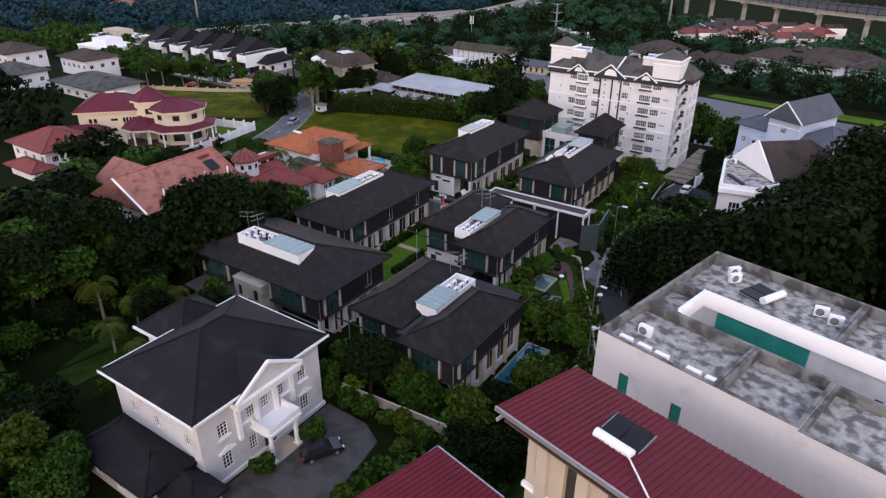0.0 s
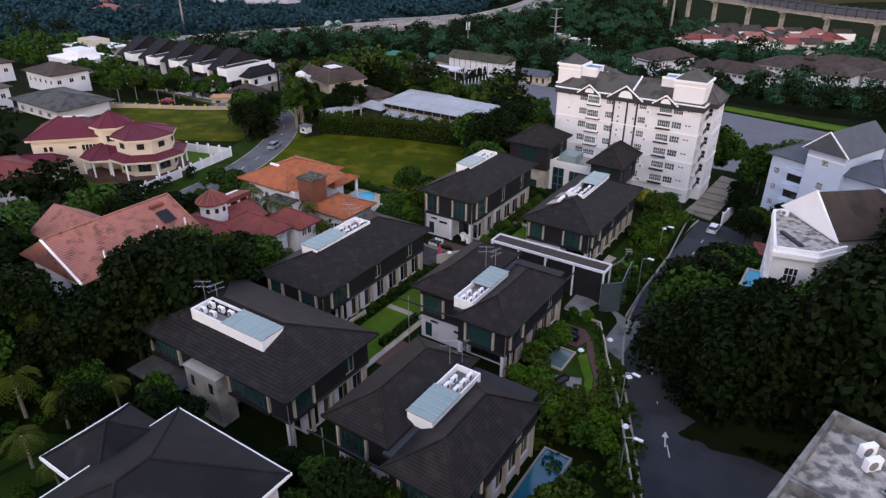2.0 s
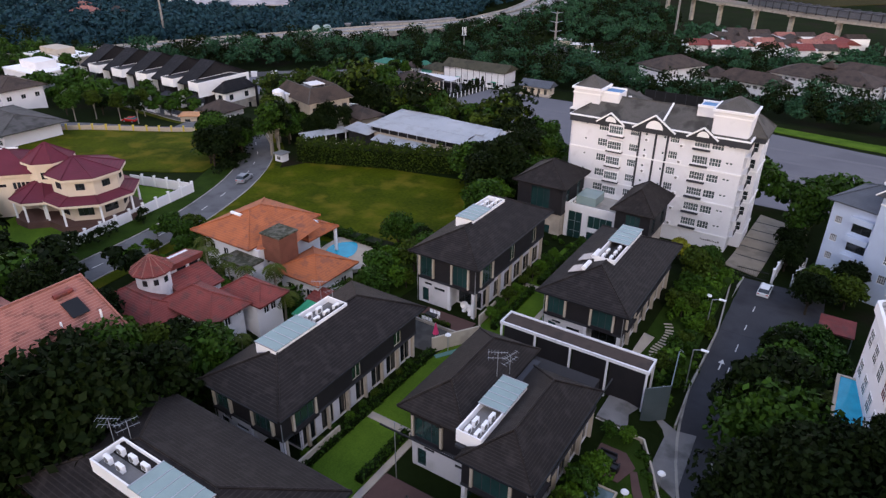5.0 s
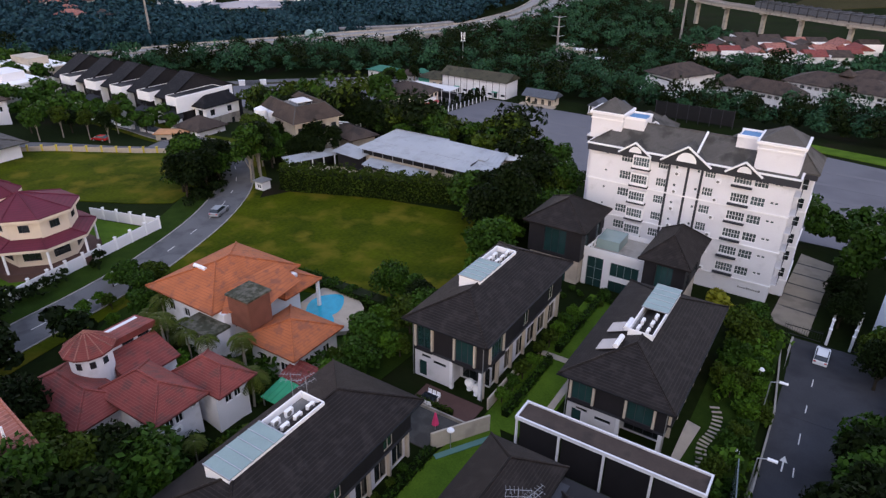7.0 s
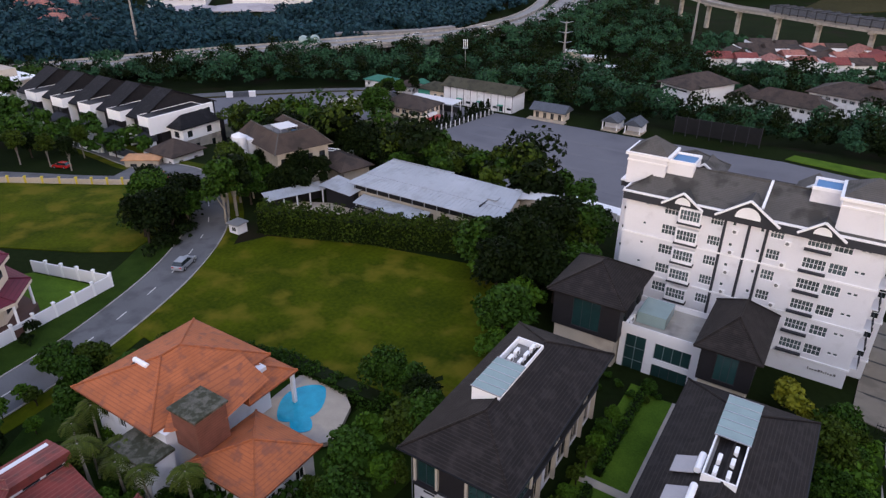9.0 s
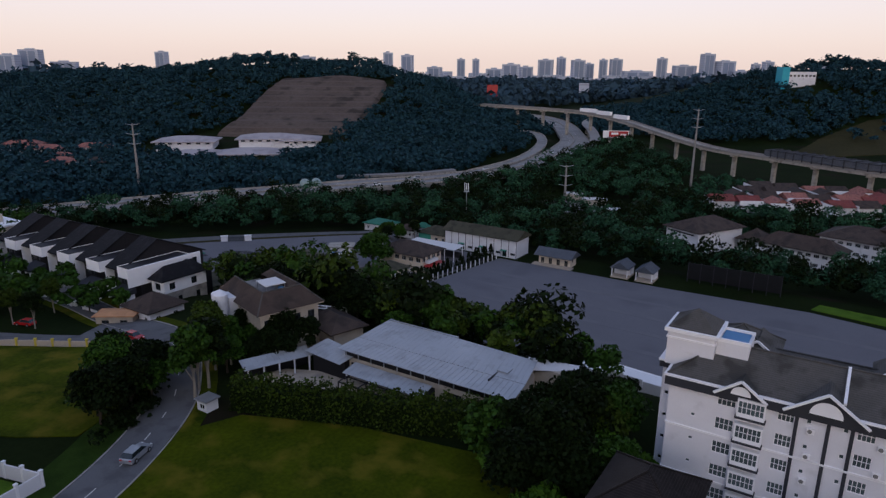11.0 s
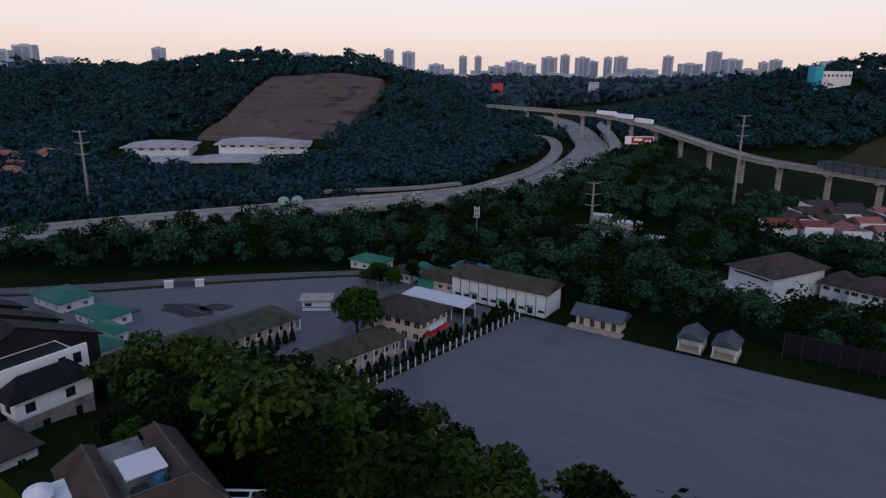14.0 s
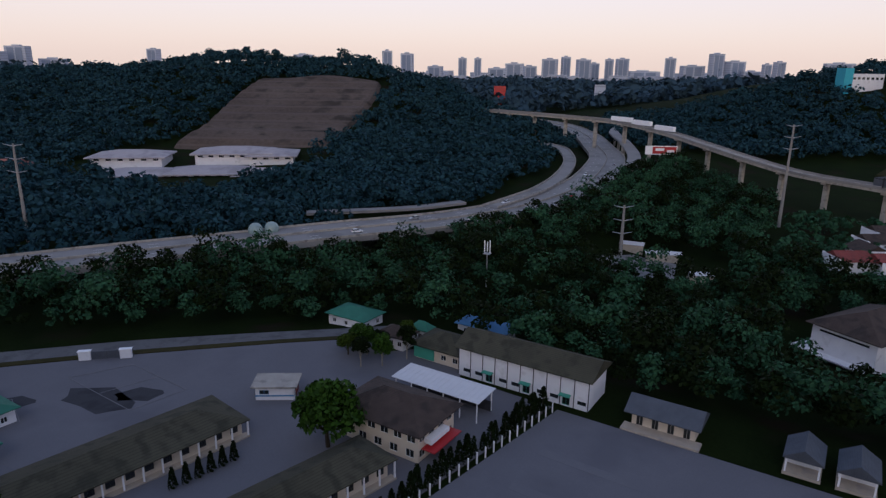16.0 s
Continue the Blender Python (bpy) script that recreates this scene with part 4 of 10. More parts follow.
def villa(x0, y0, x1, y1, eave, rise, axis, box_rect, glass_first, box_top, label, twin=None, zg=1.5):
    """A two-storey villa: white ground floor, charcoal upper floor, wide dark hipped roof."""
    cx, cy = (x0 + x1) / 2, (y0 + y1) / 2
    ob = thing("villa", cx, cy, zg, label, "house", "modern villas of one compound")
    x0, x1, y0, y1 = x0 - cx, x1 - cx, y0 - cy, y1 - cy
    eave -= zg
    mid = eave * 0.49
    o = 0.95
    w, d = x1 - x0 - 2 * o, y1 - y0 - 2 * o
    fw, fd = w - 0.8, d - 0.8
    back = 0.0 if twin is None else twin + 2.0
    split = w * 0.53
    n = max(3, int(d / 3.2))
    south_low = [(0.6, 1.25, 1.1, 2.2, 1, 1, DARK_GREY, TEAL_GLASS), (w * 0.10, mid - 0.1, 1.3, 0.4, 1, 1, DARK_GREY, GLASS), (split - 2.4, mid - 0.5, 1.8, 0.45, 1, 1, DARK_GREY, GLASS)]
    block(ob, x0 + o + 0.08, y0 + o + 0.08 + back, x0 + o + split, y1 - o - 0.4, -1.0, mid - 0.165, AGED_WHITE, {"S": south_low}, "ground_floor_wall")
    east_low = spaced(n, fd - 2.2, (fd - 2.2) / n * 0.68, 1.15, 2.7, 2, 1, BEIGE, GLASS)
    block(ob, x0 + o + split + 0.01, y0 + o + 2.6, x1 - o - 0.4, y1 - o - 0.4, -1.0, mid - 0.165, AGED_WHITE, {"S": [(0.3, 1.15, w * 0.40, 2.6, 4, 1, DARK_GREY, GLASS)], "E": east_low}, "ground_floor_wall")
    up = eave - mid
    east_up = spaced(max(2, int(d / 6.5)), d, 1.5, 0.4, up - 1.1, 2, 1, BEIGE, TEAL_GLASS)
    if back:
        block(ob, x0 + o, y0 + o + back, x0 + o + split - 0.01, y1 - o, mid, eave + 0.02, CHARCOAL, {"S": [(split - 1.2, 0.2, 0.7, up - 0.7, 1, 1, DARK_GREY, TEAL_GLASS)]}, "upper_floor_wall")
    block(ob, x0 + o + (split if back else 0), y0 + o, x1 - o, y1 - o, mid, eave + 0.02, CHARCOAL, {"S": [], "E": east_up}, "upper_floor_wall")
    balcony_window(ob, "S", x0 + o + 0.5, y0 + o + back, mid + 0.45, w * 0.22, up - 1.15)
    part("floor_band", boxes((x0 + o + (split if back else 0) - 0.06, y0 + o - 0.06, mid - 0.16, x1 - o + 0.06, y1 - o + 0.06, mid + 0.14)), DARK_GREY, ob)
    if back:
        part("floor_band", boxes((x0 + o - 0.06, y0 + o + back - 0.06, mid - 0.16, x0 + o + split - 0.07, y1 - o + 0.06, mid + 0.14)), DARK_GREY, ob)
        part("entrance_glazing", boxes((x0 + o + split - 0.3, y0 + o + 0.6, -0.02, x0 + o + split - 0.2, y0 + o + back, eave - 0.3)), TEAL_GLASS, ob)
        part("entrance_paving", boxes((x0 + o, y0 - 0.6, -0.5, x0 + o + w * 0.4 - 0.01, y0 + o + back, -0.04)), TERRACOTTA, ob)
    balcony_window(ob, "S", x0 + o + w * 0.62, y0 + o, mid + 0.45, w * 0.26, up - 1.15)
    balcony_window(ob, "E", x1 - o, y0 + o + d * 0.07, mid + 0.45, min(3.0, d * 0.2), up - 1.15)
    # pale piers on the garden side
    for i in range(n + 1):
        k = y0 + o + 0.5 + (d - 1.0) * i / n
        part("pier", boxes((x1 - o - 0.38, k - 0.14, -0.9, x1 - o + 0.02, k + 0.14, mid - 0.16)), BEIGE, ob)
    for k in (x0 + o + split + 0.25, x1 - o - 0.3):
        part("porch_column", boxes((k - 0.2, y0 + o - 0.05, -0.9, k + 0.2, y0 + o + 0.38, mid - 0.16)), WHITE, ob)
    part("porch_slab", boxes((x0 + o + w * 0.4, y0 - 1.2, -0.9, x1 - 0.4, y0 + o + 2.58, -0.02)), DRIVE, ob, "dark tiled porch")
    if twin is not None:
        xm = (x0 + x1) / 2
        hip_roof(ob, x0, y0 + twin + 2.0, xm - 0.25, y1, eave + 0.35, rise, DARK_TILE, "y")
        hip_roof(ob, xm + 0.25, y0, x1, y1 - 2.6, eave, rise, DARK_TILE, "y")
        part("valley_gutter", boxes((xm - 0.6, y0 + 1.4, eave - 0.25, xm + 0.6, y1 - 1.7, eave + 0.1)), DARK_GREY, ob)
    else:
        hip_roof(ob, x0, y0, x1, y1, eave, rise, DARK_TILE, axis)
    bx0, by0, bx1, by1 = box_rect
    monitor(ob, bx0 - cx, by0 - cy, bx1 - cx, by1 - cy, eave + (0.2 if twin is not None else rise * 0.45), eave + box_top, "x" if bx1 - bx0 > by1 - by0 else "y", glass_first)
    if cy < 95:
        aerial(ob, bx0 - cx - 0.5, by1 - cy - 0.6, eave + rise * 0.75, 3.0, 30)
        aerial(ob, bx0 - cx + 0.4, by1 - cy + 0.4, eave + rise * 0.75, 2.4, 75)
    # gutters and downpipes
    g = boxes((x0 - 0.1, y0 - 0.12, eave - 0.2, x1 + 0.1, y0 - 0.002, eave - 0.04), (x1 + 0.002, y0 - 0.12, eave - 0.2, x1 + 0.12, y1, eave - 0.04))
    part("gutter", g, BLACK_STEEL, ob)
    for px, py in ((x0 + o - 0.06, y0 + o - 0.06), (x1 - o + 0.06, y0 + o - 0.06)):
        bm = bmesh.new()
        tube(bm, (px, py, -0.9), (px, py, eave - 0.1), 0.05)
        part("downpipe", bm, STEEL, ob)
    return ob


va = villa(-76.0, 49.0, -51.2, 63.8, 9.0, 2.7, "x", (-69.8, 52.6, -58.0, 55.7), False, 2.75, "two-storey villa, dark hipped roof, concrete end bay")
villa(-74.6, 66.6, -62.6, 91.6, 8.6, 2.7, "y", (-71.2, 72.0, -68.2, 83.4), True, 2.9, "two-storey villa with dark roof and long skylight box")
villa(-54.2, 71.7, -38.2, 90.4, 9.0, 2.3, "y", (-46.9, 73.4, -44.3, 82.6), False, 1.6, "villa with twin dark roofs and a plant box between", 0.5)
villa(-46.8, 47.6, -30.0, 65.6, 9.0, 2.3, "y", (-39.4, 53.4, -36.5, 62.2), True, 1.6, "villa with twin dark roofs beside a lap pool", -0.2)
villa(-72.0, 101.0, -60.6, 125.0, 9.9, 2.8, "y", (-68.9, 108.6, -66.0, 118.2), True, 3.1, "two-storey villa with white slitted end wall")
ve = villa(-53.0, 103.0, -40.5, 127.0, 8.6, 2.7, "y", (-48.4, 111.0, -45.6, 122.5), False, 2.9, "two-storey villa with dark roof above the carport")

# concrete end bay, deck and pool of the first villa
block(va, -2.6, -8.2, 2.6, -6.0, -1.0, 6.4, CONCRETE, {"S": [(0.7, 5.0, 0.7, 1.6, 1, 1, DARK_GREY, GLASS), (0.7, 1.6, 0.7, 1.6, 1, 1, DARK_GREY, GLASS), (3.6, 5.0, 0.9, 1.6, 1, 1, DARK_GREY, GLASS)]}, "end_bay")
part("bay_coping", boxes((-2.75, -8.35, 6.4, 2.75, -6.0, 6.6)), CONCRETE, va)
part("upper_deck", boxes((-11.2, -10.2, 3.2, -2.8, -6.2, 3.45)), DRIVE, va)
for k in range(4):
    part("deck_post", boxes((-11.0 + 2.65 * k, -10.0, -1.0, -10.8 + 2.65 * k, -9.8, 3.2)), DARK_GREY, va)
vp = thing("swimming_pool", -68.0, 43.5, 1.5, "dark turquoise garden pool beside a villa", "pool")
part("water", boxes((-3.6, -1.6, -0.2, 9.0, 1.6, 0.2)), POOL_DARK, vp)
part("coping", boxes((-3.9, -1.9, -0.2, 9.3, -1.6, 0.32), (-3.9, 1.6, -0.2, 9.3, 1.9, 0.32), (-3.9, -1.6, -0.2, -3.6, 1.6, 0.32), (9.0, -1.6, -0.2, 9.3, 1.6, 0.32)), GREY_PAVING, vp)
for hx, hy in ((-3.0, -2.2), (-2.8, -6.2)):
    # collectors lie on the west slope with their tanks uphill
    m = pose(hx, hy, 7.1 + 2.7 * (hx + 6.25) / 6.25 + 0.05, 23.4, 0, -90)
    col = part("solar_panel", boxes((-1.1, -1.2, 0.1, 1.1, 0.9, 0.18)), PANEL_PALE, ve, "pale reflecting collector panel")
    col.matrix_basis = m
    bm = bmesh.new()
    tube(bm, (-1.1, 1.2, 0.4), (1.1, 1.2, 0.4), 0.3, None, 14)
    part("water_tank", bm, BRIGHT, col)

# pavilion villa: two hipped wings with a roof terrace between
pv = thing("villa", -60.0, 139.5, -0.5, "villa of two dark-roofed wings with glazed link", "house", "modern villas of one compound")
for (a, b, c, d, e) in ((-12.6, -5.7, -2.3, 5.8, 10.5), (6.0, -6.6, 13.4, 5.3, 9.5)):
    w, l = c - a - 1.6, d - b - 1.6
    block(pv, a + 0.8, b + 0.8, c - 0.8, d - 0.8, e * 0.5, e + 0.02, CHARCOAL, {"S": [(w * 0.3, 0.5, w * 0.42, e * 0.5 - 1.2, 3, 1, DARK_GREY, TEAL_GLASS)], "E": spaced(2, l, 1.6, 0.5, e * 0.5 - 1.3, 2, 1, DARK_GREY, TEAL_GLASS)}, "upper_floor_wall")
    block(pv, a + 1.1, b + 1.1, c - 1.1, d - 1.1, -2.0, e * 0.5, BEIGE, {"S": [(w * 0.22, 2.3, w * 0.5, 2.5, 4, 1, DARK_GREY, TEAL_GLASS)]}, "ground_floor_wall")
    hip_roof(pv, a, b, c, d, e, 3.0, DARK_TILE, "y")
block(pv, -3.2, -3.0, 6.8, 4.6, -2.0, 6.6, WHITE, {"S": [(0.7, 2.3, 2.6, 5.6, 2, 3, STEEL, TEAL_GLASS), (4.4, 5.4, 4.4, 2.3, 4, 1, STEEL, TEAL_GLASS), (4.4, 2.2, 4.4, 2.4, 4, 1, DARK_GREY, TEAL_GLASS)]}, "link_wall")
part("terrace_parapet", boxes((-3.3, -3.1, 6.6, 6.9, -2.95, 7.4)), WHITE, pv)
part("terrace_parapet", boxes((-3.3, 4.5, 6.6, 6.9, 4.65, 7.4)), WHITE, pv)
part("terrace_floor", boxes((-2.25, -2.94, 6.6, 5.95, 4.49, 6.64)), CONCRETE, pv)
part("skylight", boxes((-2.0, -1.0, 6.645, 1.6, 3.2, 8.2)), SKYLIGHT, pv)
for i in range(3):
    ac_unit(pv, -2.6 + 0.1 * i, -2.4 + 1.1 * i, 6.62, 90)
    ac_unit(pv, 6.0, -1.8 + 1.3 * i, 6.62, 90)

# carport: long flat roof on white frames
port = thing("carport", -45.1, 97.5, 1.5, "long flat carport with white frame and dark screens", "carport")
part("roof", boxes((-9.19, -1.14, 5.15, 9.19, 1.34, 5.3)), BROWN_TILE, port)
part("fascia", boxes((-9.4, -1.35, 5.1, 9.4, -1.15, 5.5), (-9.4, 1.35, 5.1, 9.4, 1.55, 5.5), (-9.4, -1.15, 5.1, -9.2, 1.35, 5.5), (9.2, -1.15, 5.1, 9.4, 1.35, 5.5)), WHITE, port)
for i in range(5):
    k = -9.2 + 18.4 * i / 4
    for y in (-1.25, 1.45):
        part("post", boxes((k - 0.12, y - 0.1, -0.6, k + 0.12, y + 0.1, 5.09)), WHITE, port)
for i in range(4):
    part("screen", boxes((-9.0 + 4.6 * i, -0.9, -0.5, -4.8 + 4.6 * i, -0.8, 4.9)), CHARCOAL, port)
ss = part("side_screen", boxes((0, -0.06, -0.6, 3.0, 0.06, 4.2)), PALE_GLASS, port, "greenish glass end screen")
ss.matrix_basis = pose(9.55, -2.6, 0, 0, 0, 42)
ss = part("side_screen", boxes((0, -0.06, -0.6, 7.0, 0.06, 4.2)), PALE_GLASS, port, "greenish glass end screen")
ss.matrix_basis = pose(11.8, -0.5, 0, 0, 0, 98)

# ---- white neoclassical villa ----
wv = thing("mansion", -48.4, 32.0, 3.5, "white neoclassical villa with pedimented portico and dark roof", "house")


EV = 8.8
low_v, up_v = 1.3, 5.1
block(wv, -6.2, -7.6, 6.2, 7.6, -1.0, EV, AGED_WHITE, {
    "E": [(u, v + 1.0, 1.1, h, 3, 4, BRIGHT, GLASS) for u in (2.0, 12.1) for v, h in ((low_v, 1.9), (up_v, 1.6))] + [(u, up_v + 1.0, 0.9, 1.7, 3, 4, BRIGHT, GLASS) for u in (5.4, 7.2, 9.2)] + [(u, low_v + 0.9, 0.9, 1.7, 3, 4, BRIGHT, GLASS) for u in (5.2, 9.3)],
    "S": [(u, v + 1.0, 0.8, 1.3, 2, 3, BRIGHT, GLASS) for u in (2.0, 5.8, 10.2) for v in (5.0,)] + [(10.2, low_v + 1.0, 0.8, 1.3, 2, 3, BRIGHT, GLASS)]})
hip_roof(wv, -7.0, -8.4, 7.0, 8.4, EV + 0.3, 3.6, CHAR_TILE, "y")
part("gutter", boxes((-7.12, -8.52, EV + 0.08, 7.12, -8.41, EV + 0.34), (7.01, -8.41, EV + 0.08, 7.12, 8.41, EV + 0.34), (-7.12, -8.41, EV + 0.08, -7.01, 8.41, EV + 0.34), (-7.12, 8.41, EV + 0.08, 7.12, 8.52, EV + 0.34)), BRIGHT, wv)
part("cornice", boxes((-6.6, -8.0, EV - 0.45, 6.6, 8.0, EV + 0.08)), BRIGHT, wv)
part("plinth", boxes((-6.4, -7.8, -1.0, 6.4, 7.8, 0.45)), WHITE, wv)
# rear wing
block(wv, -11.5, -0.5, -6.2, 6.0, -1.0, EV - 0.9, AGED_WHITE)
hip_roof(wv, -12.3, -1.3, -4.5, 6.8, EV - 0.6, 2.9, CHAR_TILE, "x")
part("verge", boxes((-12.42, -1.3, EV - 0.85, -12.3, 6.8, EV - 0.5), (-12.42, -1.45, EV - 0.85, -6.0, -1.3, EV - 0.5)), BRIGHT, wv)
# pediment
bm = bmesh.new()
p = [bm.verts.new(v) for v in ((6.3, -3.6, EV - 0.2), (6.3, 3.6, EV - 0.2), (6.3, 0, EV + 2.0), (7.3, -3.6, EV - 0.2), (7.3, 3.6, EV - 0.2), (7.3, 0, EV + 2.0))]
for f in ((3, 4, 5), (0, 2, 1), (0, 1, 4, 3)):
    bm.faces.new([p[i] for i in f])
part("pediment", bm, AGED_WHITE, wv)
bm = bmesh.new()
p = [bm.verts.new(v) for v in ((2.0, 0, EV + 2.25), (7.6, 0, EV + 2.25), (7.6, -4.0, EV - 0.15), (5.5, -4.0, EV - 0.15), (7.6, 4.0, EV - 0.15), (5.5, 4.0, EV - 0.15))]
for f in ((0, 3, 2, 1), (0, 1, 4, 5)):
    bm.faces.new([p[i] for i in f])
part("pediment_roof", bm, CHAR_TILE, wv)
bm = bmesh.new()
for s in (-1, 1):
    tube(bm, (7.5, s * 4.05, EV - 0.1), (7.5, 0, EV + 2.3), 0.2, None, 4)
part("raking_cornice", bm, BRIGHT, wv)
part("entablature", boxes((6.2, -3.9, EV - 1.1, 7.4, 3.9, EV - 0.2), (6.2, -4.1, EV - 0.5, 7.6, 4.1, EV - 0.3)), BRIGHT, wv)
for y in (-3.4, -1.2, 1.2, 3.4):
    part("pilaster", boxes((6.2, y - 0.22, 3.6, 6.55, y + 0.22, EV - 1.1)), BRIGHT, wv)
part("porch_roof", boxes((6.2, -1.9, 3.5, 8.7, 1.9, 3.9), (6.2, -2.1, 3.9, 8.9, 2.1, 4.1)), BRIGHT, wv)
part("balustrade", boxes((8.6, -2.0, 4.1, 8.8, 2.0, 4.8), (6.3, -2.0, 4.1, 8.6, -1.8, 4.8), (6.3, 1.8, 4.1, 8.6, 2.0, 4.8)), BRIGHT, wv)
for y in (-1.6, 1.6):
    bm = bmesh.new()
    tube(bm, (8.35, y, 0.4), (8.35, y, 3.5), 0.26, 0.21, 12)
    box(bm, 8.0, y - 0.34, 0.0, 8.7, y + 0.34, 0.42)
    part("column", bm, BRIGHT, wv)
for i in range(3):
    part("step", boxes((6.2, -1.8, -0.6, 8.9 + 0.35 * i, 1.8, 0.36 - 0.18 * i)), PALE_PAVING, wv)
part("front_door", boxes((6.21, -0.7, 0.3, 6.3, 0.7, 2.9)), DARK_GREY, wv)
for u in (-5.05, 5.05):
    bm = bmesh.new()
    prism(bm, [(6.2, u - 0.95), (6.5, u - 0.95), (6.5, u + 0.95), (6.2, u + 0.95)], 3.45, 3.6)
    tube(bm, (6.4, u - 0.95, 3.6), (6.4, u, 4.05), 0.1, None, 4)
    tube(bm, (6.4, u + 0.95, 3.6), (6.4, u, 4.05), 0.1, None, 4)
    part("window_hood", bm, BRIGHT, wv)
for u in (-5.05, 5.05, -2.6, 2.6):
    part("window_sill", boxes((6.2, u - 0.75, up_v - 0.15, 6.42, u + 0.75, up_v)), BRIGHT, wv)
# low side wing to the south
block(wv, -5.5, -12.2, 4.6, -7.6, -1.0, 3.3, AGED_WHITE, {"S": spaced(3, 10.1, 1.2, 1.6, 1.4, 2, 2, BRIGHT, GLASS)})
hip_roof(wv, -6.3, -13.0, 5.2, -7.2, 3.5, 1.8, CHAR_TILE, "x", thick=0.3)
block(wv, 4.6, -11.0, 8.5, -7.9, -1.0, 2.4, AGED_WHITE)
hip_roof(wv, 3.6, -11.6, 9.2, -7.4, 2.6, 1.4, CHAR_TILE, "x", thick=0.3)

# ---- concrete house with flat terraces, and red-roofed neighbours, on the rise ----
pk = thing("flat_roofed_house", -1.7, 39.2, 14.0, "white flat-roofed house with stained roof terraces and parapets", "house", "", -13)
R = 13.9
PK_W = [(1.9, 9.3, 0.7, 2.8), (5.6, 9.1, 0.7, 2.8), (14.2, 7.2, 0.9, 3.2), (16.4, 6.6, 0.9, 3.2), (18.4, 6.2, 0.9, 3.2)]
block(pk, -8.3, -6.2, 15.0, -0.6, -6.0, R - 0.9, AGED_WHITE, {"S": [(u, v + 6.0 - 0.6, w, h, 1, 1, DARK_GREY, GREEN_GLASS if u < 10 else GLASS) for u, v, w, h in PK_W]})
block(pk, -8.3, 3.2, 15.0, 10.0, -6.0, R - 0.9, AGED_WHITE, {"S": [(14.0, 15.4, 0.5, 2.0, 1, 1, DARK_GREY, GLASS), (18.0, 15.0, 0.5, 2.4, 1, 1, DARK_GREY, GLASS), (19.4, 15.0, 0.5, 2.4, 1, 1, DARK_GREY, GLASS)]})
block(pk, -8.3, -0.6, -5.7, 3.2, -6.0, R - 0.9, AGED_WHITE)
part("courtyard_floor", boxes((-5.7, -0.6, R - 5.0, 15.0, 3.2, R - 4.9)), GREY_PAVING, pk)
def rim(x0, y0, x1, y1, z0, z1, t):
    return boxes((x0, y0, z0, x1, y0 + t, z1), (x0, y1 - t, z0, x1, y1, z1), (x0, y0 + t, z0, x0 + t, y1 - t, z1), (x1 - t, y0 + t, z0, x1, y1 - t, z1))


def terrace(x0, y0, x1, y1, z, h=0.9):
    """A roof slab inside a painted parapet with blackened lining and coping."""
    part("roof_slab", boxes((x0 + 0.22, y0 + 0.22, z, x1 - 0.22, y1 - 0.22, z + 0.08)), ROOF_SLAB, pk, "bleached and blackened concrete roof slab")
    wall = part("parapet", rim(x0, y0, x1, y1, z, z + h - 0.06, 0.14), AGED_WHITE, pk)
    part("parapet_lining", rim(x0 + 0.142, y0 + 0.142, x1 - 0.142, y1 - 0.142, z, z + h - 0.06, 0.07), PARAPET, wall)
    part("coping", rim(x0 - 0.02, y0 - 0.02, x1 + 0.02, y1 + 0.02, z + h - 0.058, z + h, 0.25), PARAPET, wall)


terrace(-8.3, -6.2, -0.4, -0.6, R - 0.9)
terrace(-0.4, -6.2, 4.2, -0.6, R - 0.9)
terrace(4.2, -6.2, 15.0, -0.6, R - 0.88, 0.7)
terrace(-8.3, -0.6, -5.7, 3.2, R - 0.9)
terrace(-8.3, 3.2, 2.6, 10.0, R - 0.9)
terrace(2.6, 3.2, 15.0, 10.0, R - 0.9)
part("courtyard_coping", boxes((-5.9, 2.9, R - 0.9, 15.0, 3.19, R + 0.25), (-5.9, -0.5, R - 0.9, -5.6, 2.9, R + 0.25)), BRIGHT, pk)
part("courtyard_glazing", boxes((-4.6, 3.05, R - 4.6, 1.6, 3.18, R - 1.1)), GREEN_GLASS, pk, "tall teal glazing in the light well")
for x, y, t in ((-6.4, -3.6, 0), (-6.6, -5.6, 0), (-5.3, -5.6, 0), (-4.1, -5.6, 0), (-2.0, -5.6, 0), (-0.2 - 0.6, -5.6, 0), (-5.6, 7.6, 60), (-6.1, 8.5, 60), (0.6, 7.4, 20), (1.7, 6.9, 20)):
    ac_unit(pk, x, y, R - 0.8, t, 1.0)


def solar_heater(parent, m):
    """A solar water heater: two dark collectors and a horizontal tank."""
    ob = part("solar_panel", boxes((-1.1, -0.8, 0.12, -0.05, 0.9, 0.2)), BLACK_STEEL, parent, "dark collector panel")
    ob.matrix_basis = m
    part("solar_panel", boxes((0.05, -0.8, 0.12, 1.1, 0.9, 0.2)), BLACK_STEEL, ob)
    bm = bmesh.new()
    tube(bm, (-1.1, 1.15, 0.32), (1.1, 1.15, 0.32), 0.28, None, 14)
    part("water_tank", bm, BRIGHT, ob, "white cylindrical tank")
    part("rail", boxes((-1.2, -0.9, 0.03, -1.13, 1.4, 0.1), (1.13, -0.9, 0.03, 1.2, 1.4, 0.1)), STEEL, ob)
    return ob


solar_heater(pk, pose(-3.6, 7.2, R - 0.75, 0, 0, 255))


